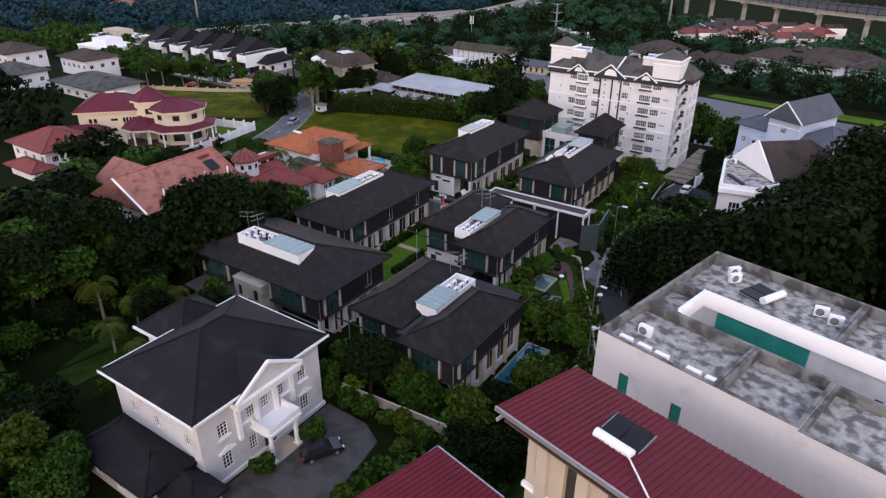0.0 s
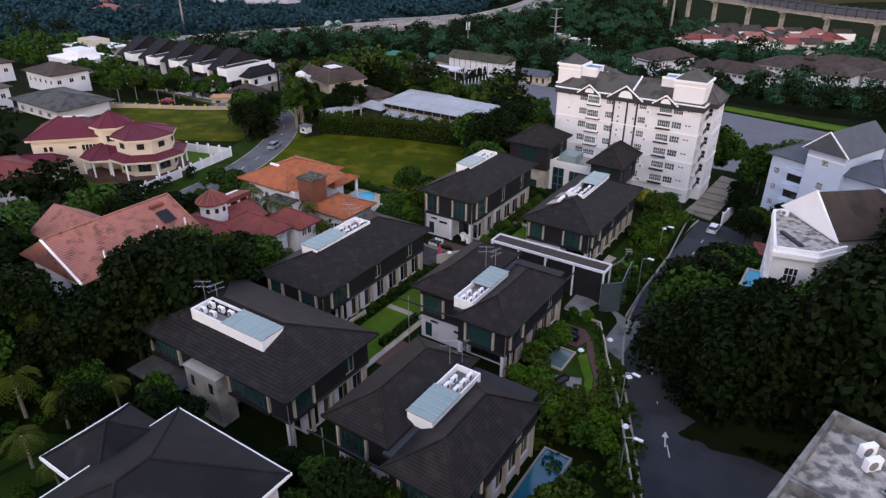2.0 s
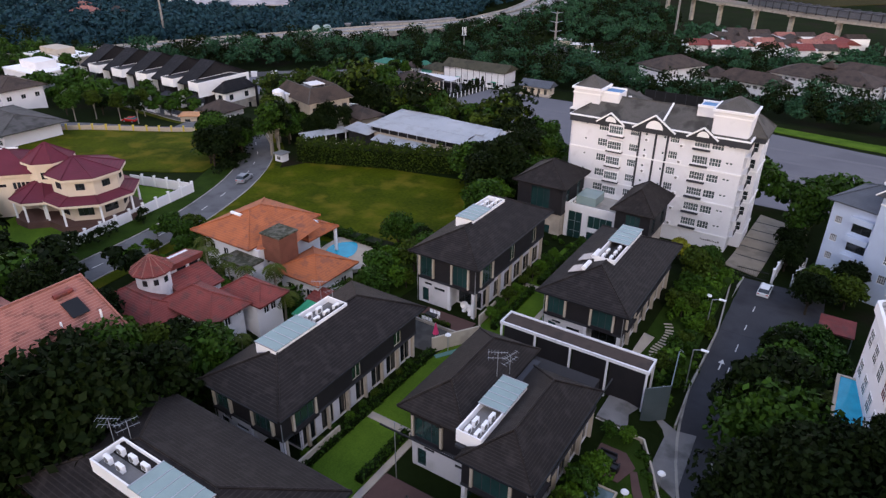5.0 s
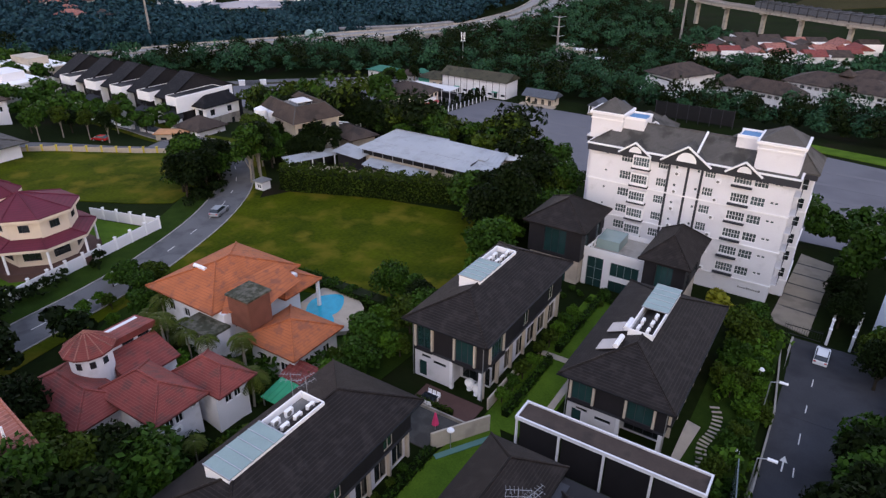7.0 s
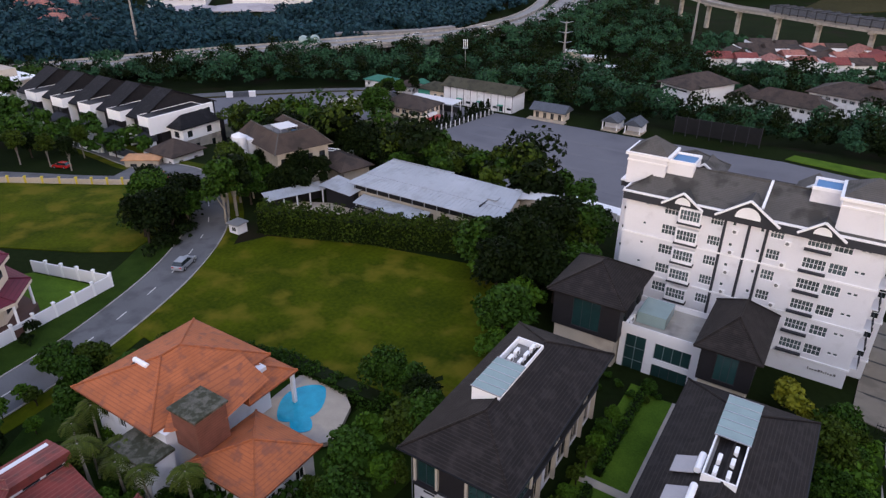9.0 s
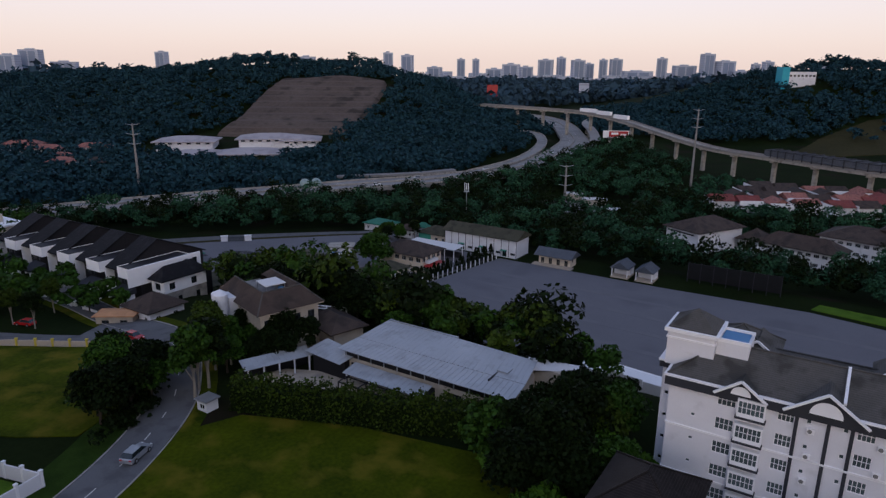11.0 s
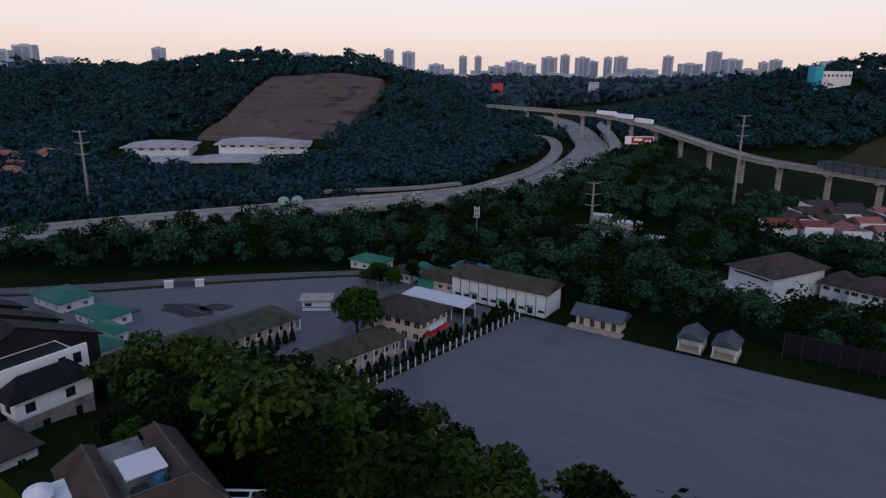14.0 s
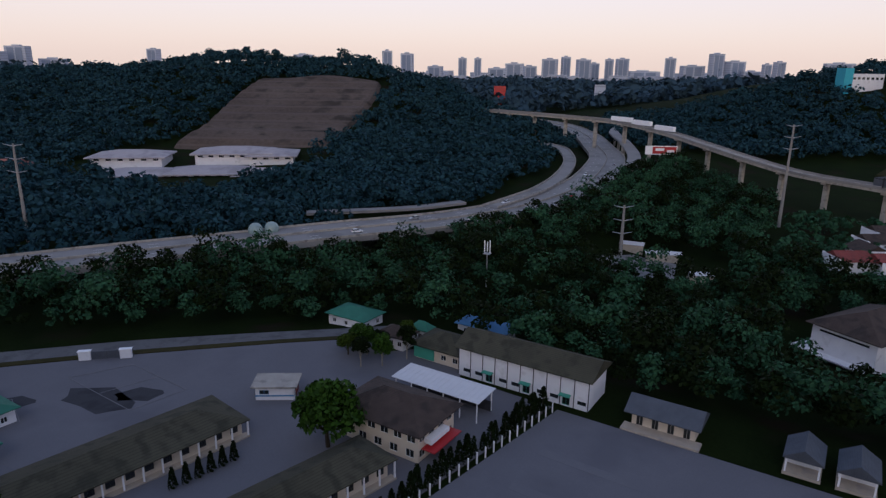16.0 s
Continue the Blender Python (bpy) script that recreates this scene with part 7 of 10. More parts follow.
for a, c in (((7.0, -2.2, 7.6), (13.5, -5.5, 6.4)), ((7.8, -1.0, 7.6), (14.3, -4.3, 6.4)), ((7.0, -2.2, 7.6), (7.8, -1.0, 7.6)), ((10.0, -3.7, 7.0), (10.8, -2.5, 7.0)), ((13.5, -5.5, 6.4), (14.3, -4.3, 6.4)), ((13.5, -5.5, 6.4), (13.5, -5.5, -2.0)), ((14.3, -4.3, 6.4), (14.3, -4.3, -2.0))):
    tube(bm, a, c, 0.14, None, 5)
part("pergola_frame", bm, BRIGHT, bb)

# ---- row of gabled town houses ----
TOWN = "row of gabled town houses"
for i in range(5):
    th = thing("town_house", -205.2 - 12.7 * i, 176.5 - 0.5 * i, -4.5, "dark-gabled town house with white side wing", "house", TOWN)
    block(th, -3.1, -9.8, 3.1, 12.0, -3.0, 8.3, CHARCOAL, {"S": [(0.5, 3.4, 2.4, 2.5, 2, 1, DARK_GREY, GLASS), (3.3, 6.9, 2.4, 2.5, 2, 1, DARK_GREY, GLASS), (0.5, 6.9, 2.4, 2.5, 2, 1, DARK_GREY, GLASS), (3.3, 3.4, 2.4, 2.5, 2, 1, DARK_GREY, GLASS)]})
    bm = bmesh.new()
    p = [bm.verts.new((x, y, z)) for x in (-3.4, 3.4) for y, z in ((-11.8, 8.2), (-1.2, 14.0), (12.8, 8.0), (12.8, 7.7), (-1.2, 13.65), (-11.8, 7.85))]
    for f in ((0, 1, 7, 6), (1, 2, 8, 7), (2, 3, 9, 8), (3, 4, 10, 9), (4, 5, 11, 10), (5, 0, 6, 11)):
        bm.faces.new([p[k] for k in f][::-1])
    bm.faces.new(p[0:6])
    bm.faces.new(p[6:12][::-1])
    bmesh.ops.recalc_face_normals(bm, faces=bm.faces[:])
    part("roof", bm, CHAR_TILE, th)
    bm = bmesh.new()
    for x in (-3.1, 3.1):
        q = [bm.verts.new(v) for v in ((x, -9.8, 8.3), (x, 12.0, 8.3), (x, -1.2, 13.5))]
        bm.faces.new(q if x > 0 else q[::-1])
    part("gable", bm, CHARCOAL, th)
    part("fin_wall", boxes((-3.4, -12.0, -1.5, -3.11, -9.0, 7.9), (-3.1, -12.0, -1.5, 3.4, -11.6, -0.9)), BRIGHT, th, "white wall frame round the dark front")
    block(th, 3.11, -12.6, 9.0, 4.4, 6.8, 9.5, BRIGHT, name="side_wing", top=False)
    part("wing_deck", boxes((3.13, -12.5, 9.1, 8.9, 4.3, 9.35)), CHARCOAL, th)
    part("wing_base", boxes((3.3, -10.4, -3.0, 8.8, 4.2, 6.58)), CHARCOAL, th)
    bm = bmesh.new()
    prism(bm, [(3.6, -16.6), (9.2, -16.6), (9.2, -12.0), (3.6, -12.0)], 3.6, [4.0, 4.0, 5.0, 5.0])
    part("porch_roof", bm, DARK_GREY, th)
    part("porch_wall", boxes((8.4, -16.2, -3.0, 9.0, -12.4, 3.58)), BRIGHT, th)
    for x in (-3.3, 0.4, 8.6):
        part("gate_pier", boxes((x - 0.3, -20.6, -2.0, x + 0.3, -20.0, 1.6)), BRIGHT, th)
    part("garden_wall", boxes((0.7, -20.4, -2.0, 8.3, -20.2, 1.0)), BRIGHT, th)
annex = thing("town_house", -193.0, 174.0, -4.5, "white end house with dark hipped roof and side wall", "house", TOWN)
part("boundary_wall", boxes((-3.1, -11.4, 5.4, -2.7, 9.0, 9.9)), BRIGHT, annex, "tall white side wall")
part("link_wall", boxes((-3.3, -1.0, -3.0, -2.7, 12.0, 5.38)), CHARCOAL, annex)
part("wall_window", boxes((-2.69, 4.0, 6.8, -2.66, 5.2, 8.8)), GLASS, annex)
part("wall_window", boxes((-2.69, 6.4, 6.8, -2.66, 7.8, 8.8)), GLASS, annex)
block(annex, -2.6, -5.6, 2.4, 6.4, 3.2, 6.5, BRIGHT, {"E": [(1.4, 0.7, 1.6, 1.7, 2, 1, DARK_GREY, GLASS), (7.6, 0.7, 1.6, 1.7, 2, 1, DARK_GREY, GLASS)], "S": [(1.4, 0.6, 2.0, 1.7, 2, 1, DARK_GREY, GLASS)]})
block(annex, -2.5, -5.0, 2.3, 6.4, -3.0, 3.18, CONCRETE, {"E": [(3.0, 2.6, 1.2, 2.2, 1, 1, DARK_GREY, GLASS), (8.2, 2.6, 1.2, 2.2, 1, 1, DARK_GREY, GLASS)]}, "lower_wall")
hip_roof(annex, -2.65, -6.6, 3.0, 7.0, 6.6, 3.0, CHAR_TILE, "y", (0, 0), caps=False)
bungalow = thing("bungalow", -185.5, 162.0, -4.0, "low white bungalow with dark brown hipped roof", "house")
hip_roof(bungalow, -5.8, -5.0, 5.2, 5.4, 3.4, 2.8, BROWN_TILE, "x", caps=False)
block(bungalow, -5.0, -4.2, 4.4, 4.6, -3.0, 3.3, WHITE, {"S": spaced(3, 9.4, 1.2, 3.8, 1.2, 2, 1, BRIGHT, GLASS), "E": spaced(2, 8.8, 1.2, 3.8, 1.2, 2, 1, BRIGHT, GLASS)})
orange_shed = thing("shed", -188.5, 155.0, -4.0, "low shed with pale orange sheet roof", "shed", "", 35)
hip_roof(orange_shed, -4.6, -2.6, 4.6, 2.6, 2.9, 0.4, material("orange_sheet_roof", (0.50, 0.25, 0.12), 0.8), "x", caps=False)
block(orange_shed, -4.0, -2.1, 4.0, 2.1, -3.0, 2.8, PALE_PAVING, {"S": spaced(2, 8.0, 1.6, 3.2, 1.6, 2, 1, DARK_GREY, GLASS)})
# other houses to the west
for i, (x, y, w, d, h, m, lab) in enumerate(((-238, 128, 16, 12, 6, WHITE, "white house standing behind street trees"), (-262, 150, 20, 14, 8, WHITE, "white flat-roofed house with a roof hut"), (-290, 172, 24, 14, 7, BEIGE, "beige block with stepped roof hut"),
                                             (-232, 100, 16, 12, 6, WHITE, "white house with grey roof"), (-270, 118, 18, 14, 6, WHITE, "white house with grey roof"))):
    hs = thing("house", x, y, ground(x, y), lab, "house")
    block(hs, -w / 2, -d / 2, w / 2, d / 2, -2.0, h, m, {"S": spaced(5, w, 1.4, h - 1.0, 1.4, 2, 1, BRIGHT, GLASS), "E": spaced(3, d, 1.4, h - 1.0, 1.4, 2, 1, BRIGHT, GLASS)})
    if i in (1, 2):
        part("parapet", boxes((-w / 2 - 0.2, -d / 2 - 0.2, h, w / 2 + 0.2, d / 2 + 0.2, h + 0.5)), BRIGHT, hs)
        part("roof_house", boxes((-w / 4, -d / 4, h + 0.5, w / 4, d / 4, h + 3.0)), m, hs)
    else:
        hip_roof(hs, -w / 2 - 1, -d / 2 - 1, w / 2 + 1, d / 2 + 1, h + 0.2, 2.4, GREY_TILE if i % 2 else BROWN_TILE, "x")

# ---- barracks ----
def barrack(x0, y0, x1, y1, zg, h, rise, turn, label, roof=OLIVE_ROOF, wall=CREAM, veranda="S"):
    cx, cy = (x0 + x1) / 2, (y0 + y1) / 2
    ob = thing("barrack", cx, cy, zg, label, "barracks", "low barracks", turn)
    w, d = x1 - x0, y1 - y0
    n = max(3, int(w / 3.2))
    block(ob, -w / 2 + 1.0, -d / 2 + 1.6, w / 2 - 1.0, d / 2 - 0.8, -1.0, h, wall, {"S": spaced(n, w - 2, 1.6, 2.0, 1.3, 2, 1, DARK_GREY, GLASS), "E": spaced(2, d - 2.4, 1.4, 2.0, 1.3, 2, 1, DARK_GREY, GLASS)})
    hip_roof(ob, -w / 2, -d / 2, w / 2, d / 2, h + 0.1, rise, roof, "x", caps=False)
    for i in range(n + 1):
        k = -w / 2 + 0.4 + (w - 0.8) * i / n
        part("veranda_post", boxes((k - 0.13, -d / 2 + 0.3, -1.0, k + 0.13, -d / 2 + 0.56, h)), BRIGHT, ob)
    part("veranda_floor", boxes((-w / 2 + 0.2, -d / 2 + 0.1, -1.0, w / 2 - 0.2, -d / 2 + 1.6, 0.25)), PALE_PAVING, ob)
    return ob


G = -15.8
barrack(-240.0, 215.0, -193.0, 229.0, G, 3.4, 2.2, 81.0, "long low barrack with olive roof and veranda")
bk2 = barrack(-200.5, 228.0, -166.5, 238.5, G, 3.8, 2.2, 78.0, "long low barrack with olive roof beside cypresses")
of = thing("office", -183.6, 260.3, G, "two-storey office with brown hipped roof and red awning", "office")
block(of, -9.0, -6.0, 9.0, 6.0, -1.0, 6.0, CREAM, {"S": spaced(6, 18, 1.8, 4.6, 1.6, 2, 1, BRIGHT, GLASS) + spaced(5, 18, 1.8, 1.6, 1.6, 2, 1, BRIGHT, GLASS), "E": spaced(4, 12, 1.8, 4.6, 1.6, 2, 1, BRIGHT, GLASS) + spaced(4, 12, 1.8, 1.6, 1.6, 2, 1, BRIGHT, GLASS)})
hip_roof(of, -10.4, -7.4, 10.4, 7.4, 6.1, 3.2, BROWN_TILE, "x", caps=False)
part("awning", boxes((9.1, -5.0, 2.3, 12.0, 4.0, 2.5)), RED_PAINT, of)
part("balcony", boxes((9.0, -4.0, 3.1, 10.6, 2.0, 4.0)), BRIGHT, of)
cs = thing("car_shelter", -182.7, 275.0, G, "open shelter with long white sheet roof", "shelter")
ribbed_slope(cs, "roof", (-10.6, -3.6, 4.6), (10.6, -3.6, 4.6), (10.6, 3.6, 4.9), (-10.6, 3.6, 4.9), WHITE_METAL, 1.2)
for i in range(6):
    for y in (-3.0, 3.0):
        part("post", boxes((-9.9 + 3.95 * i, y - 0.1, -0.5, -9.7 + 3.95 * i, y + 0.1, 4.6)), BRIGHT, cs)
part("back_panel", boxes((-10.0, 2.6, -0.5, 10.0, 2.75, 2.2)), DARK_GREY, cs)
hl = thing("hall", -171.5, 293.8, G, "white panelled hall with long olive roof", "hall")
block(hl, -15.5, -5.2, 15.5, 5.2, -1.0, 6.8, WHITE, {"S": [(1.2 + 3.05 * i, 1.9, 1.9, 0.9, 2, 1, DARK_GREY, GLASS) for i in range(10) if i not in (2, 5, 8)] + [(0.9 + 3.05 * i, 1.05, 1.7, 2.2, 2, 1, GREEN_PAINT, GLASS) for i in (2, 5, 8)]})
hip_roof(hl, -16.4, -6.2, 16.4, 6.2, 6.9, 2.6, OLIVE_ROOF, "x", (1, 1), caps=False)
for i in range(11):
    part("panel_joint", boxes((-15.5 + 3.1 * i - 0.08, -5.32, -0.8, -15.5 + 3.1 * i + 0.08, -5.2, 6.7)), DARK_GREY, hl)
for i in (2, 5, 8):
    part("door_canopy", boxes((-15.0 + 3.05 * i, -6.6, 2.5, -12.6 + 3.05 * i, -5.33, 2.7)), GREEN_PAINT, hl)
pc = thing("clubhouse", -192.5, 295.0, G, "low clubhouse with olive roof and green wall", "clubhouse")
block(pc, -8.0, -4.5, 4.8, 4.5, -1.0, 3.6, CREAM, {"S": spaced(4, 12.8, 1.4, 1.9, 1.3, 2, 1, BRIGHT, GLASS)})
part("green_wall", boxes((-8.2, -4.8, 0.2, -2.5, -4.6, 3.4)), GREEN_PAINT, pc)
hip_roof(pc, -9.0, -6.0, 5.2, 5.6, 3.8, 2.4, OLIVE_ROOF, "x", caps=False)
for x, y, w, d, lab, m in ((-208.5, 294, 9, 7, "small cream hut with brown roof", BROWN_TILE), (-205, 300, 6, 4, "small white hut with green roof", GREEN_ROOF), (-229, 302, 14, 10, "green-roofed house among trees", GREEN_ROOF), (-196, 318, 16, 8, "blue-roofed shed among trees", BLUE_PAINT),
                           (-254, 218, 14, 10, "white hut with green roof", GREEN_ROOF), (-241, 210, 12, 9, "white hut with green roof", GREEN_ROOF), (-230, 203, 12, 8, "low shed with green roof", GREEN_ROOF), (-276, 219, 16, 11, "white house with green roof", GREEN_ROOF)):
    hs = thing("hut", x, y, ground(x, y) if y > 310 or x < -225 else G, lab, "hut")
    block(hs, -w / 2 + 0.8, -d / 2 + 0.8, w / 2 - 0.8, d / 2 - 0.8, -2.0, 3.2, WHITE, {"S": spaced(3, w - 1.6, 1.2, 2.8, 1.2, 2, 1, BRIGHT, GLASS), "E": spaced(2, d - 1.6, 1.2, 2.8, 1.2, 2, 1, BRIGHT, GLASS)})
    hip_roof(hs, -w / 2, -d / 2, w / 2, d / 2, 3.3, 1.8, m, "x", caps=False)
ks = thing("guard_house", -214.0, 258.4, G, "flat-roofed guard house with blue band", "hut", "", 35)
block(ks, -4.0, -2.5, 4.0, 2.5, -1.0, 3.0, WHITE, {"S": [(0.8, 2.2, 2.0, 1.0, 2, 1, BLUE_PAINT, GLASS)], "E": [(1.0, 1.1, 1.2, 2.3, 1, 1, DARK_GREY, GLASS)]})
part("roof", boxes((-4.8, -3.3, 3.0, 4.8, 3.3, 3.3)), CONCRETE, ks)
part("blue_band", boxes((-4.05, -2.6, 0.8, 4.05, -2.5, 1.1)), BLUE_PAINT, ks)
part("brick_panel", boxes((4.0, -0.5, 0.0, 4.1, 2.4, 2.8)), RED_TILE, ks)
sh = thing("store_hut", -141.0, 291.5, G, "cream hut with dark slate-blue roof beside the parade ground", "hut")
block(sh, -6.0, -2.6, 6.0, 3.2, -0.8, 3.3, CREAM, {"S": spaced(4, 12, 1.3, 1.0, 2.2, 2, 1, BEIGE, GLASS), "E": [(2.0, 2.2, 1.2, 1.0, 2, 1, DARK_GREY, GLASS)]})
hip_roof(sh, -7.2, -4.4, 7.2, 4.2, 3.4, 2.2, BLUE_TILE, "x", (1, 1), caps=False)
part("apron", boxes((-7.4, -5.6, -0.8, 7.4, -2.6, 0.3)), PALE_PAVING, sh)
for x in (-117.0, -108.8):
    pv2 = thing("pavilion", x, 291.5, G, "open pavilion with grey-green gabled roof", "pavilion", "pavilions at the parade ground")
    hip_roof(pv2, -3.2, -4.0, 3.2, 4.0, 3.3, 2.0, BLUE_TILE, "y", (1, 1), caps=False)
    for a in (-2.6, 2.6):
        for b in (-3.4, 3.4):
            part("post", boxes((a - 0.15, b - 0.15, -0.6, a + 0.15, b + 0.15, 3.2)), BRIGHT, pv2)
    part("floor", boxes((-3.0, -3.8, -0.6, 3.0, 3.8, 0.3)), PALE_PAVING, pv2)
    part("side_wall", boxes((-2.8, -0.2, 0.3, 2.8, 3.6, 2.2)), WHITE, pv2)

# cypress-lined fence of white posts
for i in range(26):
    y = 224.0 + 2.42 * i
    po = part("fence_post", boxes((-0.11, -0.11, -0.8, 0.11, 0.11, 2.2)), BRIGHT, None)
    po.location = (-167.1 + 0.163 * (y - 253.3), y, -15.9)
    tagged(po, "white concrete fence post beside cypresses", "post", "white fence posts")


def cypress_mesh(seed, h, r):
    rng2 = np.random.default_rng(seed)
    n = 420
    t = rng2.random(n)
    a = rng2.random(n) * math.tau
    rad = r * (1 - t) ** 0.6 * (0.75 + 0.4 * rng2.random(n))
    c = np.stack([np.cos(a) * rad, np.sin(a) * rad, 0.2 + t * h], axis=1)
    return quad_mesh("crown", leaf_cloud(rng2, c, np.full(n, 0.12), n, 0.34, 0.6), LEAF_DARK)


cy_mesh = [cypress_mesh(s, 4.6, 0.95) for s in (1, 2)]
cy_trunk = mesh_of("trunk", boxes((-0.08, -0.08, -0.6, 0.08, 0.08, 3.0)), BARK)
for i in range(30):
    cyp = thing("cypress", -169.0 + 0.163 * (222.5 + 2.1 * i - 253.3) + tree_rng.uniform(-0.4, 0.4), 222.5 + 2.1 * i, -15.8, "slim dark cypress beside a post fence", "tree", "row of cypresses", tree_rng.random() * 360)
    s = 0.75 + 0.45 * tree_rng.random()
    cyp.scale = (s, s, s)
    shared("trunk", cy_trunk, cyp)
    shared("crown", cy_mesh[i % 2], cyp)
for x, y in ((-200.3, 224.0), (-199.7, 226.2), (-199.3, 228.4), (-198.9, 230.6), (-198.6, 232.8), (-198.3, 235.0)):
    cyp = thing("cypress", x - 4, y + 2, -15.8, "slim dark cypress on a traffic island", "tree", "row of cypresses", 0)
    cyp.scale = (0.8, 0.8, 0.8)
    shared("trunk", cy_trunk, cyp)
    shared("crown", cy_mesh[0], cyp)

# yard gate blocks
for x, y in ((-264, 245.0), (-257.3, 251.2)):
    gp = thing("gate_block", x, y, G, "square white gate block at the yard's edge", "gate pier", "", 45)
    part("body", boxes((-1.3, -0.5, -0.6, 1.3, 0.5, 2.1)), WHITE, gp)
    part("cap", boxes((-1.45, -0.65, 2.1, 1.45, 0.65, 2.25)), BRIGHT, gp)

yg = thing("gate", -260.6, 248.1, G, "closed pale blue sheet gate between white blocks", "gate", "", 43)
part("gate_leaf", boxes((-3.2, -0.06, 0.0, -0.03, 0.06, 1.9)), BLUE_TILE, yg)
part("gate_leaf", boxes((0.03, -0.06, 0.0, 3.2, 0.06, 1.9)), BLUE_TILE, yg)

# ---- school and terrace roofs to the east ----
for x, y, w, d, h, t in ((-106.8, 371.5, 17, 27, 11, -29), (-69.0, 368.5, 30, 11, 8.5, -15), (-40.0, 390, 44, 20, 10, -15), (-87, 378, 10, 10, 7, -15), (8, 392, 44, 20, 9, -15), (-22, 418, 40, 16, 8, -15)):
    sc = thing("school_building", x, y, -24.0, "white school block with brown hipped roof", "school", "school blocks", t)
    if h > 10.5:
        wins = {"S": [(2, 12.2, w - 4, 0.6, 6, 1, DARK_GREY, GLASS)], "W": [(3 + 5.6 * k, 12.2, 3.2, 0.6, 3, 1, DARK_GREY, GLASS) for k in range(4)]}
    else:
        wins = {"S": spaced(int(w / 3), w, 2.0, h + 0.6, 1.4, 3, 1, BRIGHT, GLASS) + spaced(int(w / 3), w, 2.0, h - 3.0, 1.4, 3, 1, BRIGHT, GLASS), "E": spaced(4, d, 1.6, h + 0.6, 1.3, 3, 1, BRIGHT, GLASS)}
    block(sc, -w / 2, -d / 2, w / 2, d / 2, -3.0, h, WHITE, wins)
    hip_roof(sc, -w / 2 - 1.4, -d / 2 - 1.4, w / 2 + 1.4, d / 2 + 1.4, h + 0.1, 4.4, BROWN_TILE, "x" if w >= d else "y", caps=False)
    if h > 10.5:
        part("side_canopy", boxes((-w / 2 - 4.0, -d / 2 - 2.0, 3.2, -w / 2 - 0.01, d / 2, 3.6), (-w / 2 - 0.01, -d / 2 - 3.0, 3.2, w / 2, -d / 2 - 0.01, 3.6)), WHITE, sc)
    elif w > 40:
        bm = bmesh.new()
        pyramid(bm, [(-3, -3), (3, -3), (3, 3), (-3, 3)], h + 4.6, (0, 0, h + 7.2))
        part("roof_lantern", bm, BROWN_TILE, sc)
bn = thing("banner_screen", -83.0, 297.5, -16.0, "long dark netting screen at the field's edge", "screen")
part("net", boxes((-14, -0.05, 1.0, 14, 0.05, 6.5)), BLACK_STEEL, bn)
for i in range(8):
    part("post", boxes((-14 + 4 * i - 0.1, -0.15, -1, -14 + 4 * i + 0.1, 0.15, 6.8)), DARK_GREY, bn)
hr = random.Random(8)
for r in range(4):
    for i in range(6):
        x, y = -114 + 13.0 * i + 4 * r + hr.uniform(-2, 2), 450 + 18 * r + 4.0 * i + hr.uniform(-2, 2)
        tr = thing("terrace_house", x, y, -18.5, "white terrace house with red-brown pitched roof", "house", "estate of terrace houses", 32 + hr.choice((0, 0, 90)))
        h = 3.2 + hr.random() * 1.2
        block(tr, -6, -5, 6, 5, -2, h, WHITE)
        hip_roof(tr, -6.4, -6, 6.4, 6, h, 2.8, hr.choice((RED_TILE, BROWN_TILE, BROWN_TILE, RUST_TILE, BROWN_TILE)), hr.choice("xy"), (1, 1), caps=False)
        part("gable_wall", boxes((-6.5, -6.2, 0, -6.1, 6.2, h + 0.9)), BRIGHT, tr)

# ---- expressway on piers ----
def at_own(x, y, p):
    return p[2]


HWY = [(-430, 110, -14), (-390, 190, -14), (-350, 266, -13.5), (-333, 294, -13), (-314, 327, -13), (-291, 365, -12.5), (-266, 406, -12.5), (-252, 446, -12.5), (-247, 490, -12.5), (-250, 540, -12.5), (-263, 600, -12.5), (-280, 657, -12.5), (-308, 716, -12.5), (-350, 798, -12), (-407, 884, -12), (-460, 930, -12), (-540, 970, -12)]
hw_line = spline(HWY, 6.0)
hw = thing("expressway", 0, 0, 0, "wide pale concrete expressway raised on piers", "highway", kind="structure")
bm = bmesh.new()
ribbon(bm, hw_line, -13.0, 13.0, 0.0, at_own, 2.0)
part("deck", bm, HIGHWAY, hw)
for o in (-13.0, -0.5, 12.6):
    bm = bmesh.new()
    ribbon(bm, hw_line, o, o + 0.4, 0.9, at_own, 0.88)
    part("barrier", bm, CONCRETE, hw)
bm = bmesh.new()
for i in range(2, len(hw_line) - 2, 3):
    for o in (-8.6, -4.8, 4.6, 8.4):
        ribbon(bm, [hw_line[i], hw_line[i].lerp(hw_line[i + 1], 0.6)], o, o + 0.25, 0.02, at_own, 0.015)
part("lane_marks", bm, MARK, hw)
pier_bm = boxes((-0.9, -0.9, -16.0, 0.9, 0.9, -1.2))
box(pier_bm, -1.4, -3.2, -2.4, 1.4, 3.2, -1.25)
pier_me = mesh_of("pier", pier_bm, CONCRETE)
for i in range(4, len(hw_line) - 4, 5):
    a, b = hw_line[i - 1], hw_line[i + 1]
    ang = math.degrees(math.atan2(b.y - a.y, b.x - a.x))
    for o in (-7.5, 7.5):
        shared("pier", pier_me, hw, pose(hw_line[i].x, hw_line[i].y, hw_line[i].z, 0, 0, ang) @ Matrix.Translation((0, o, 0)))
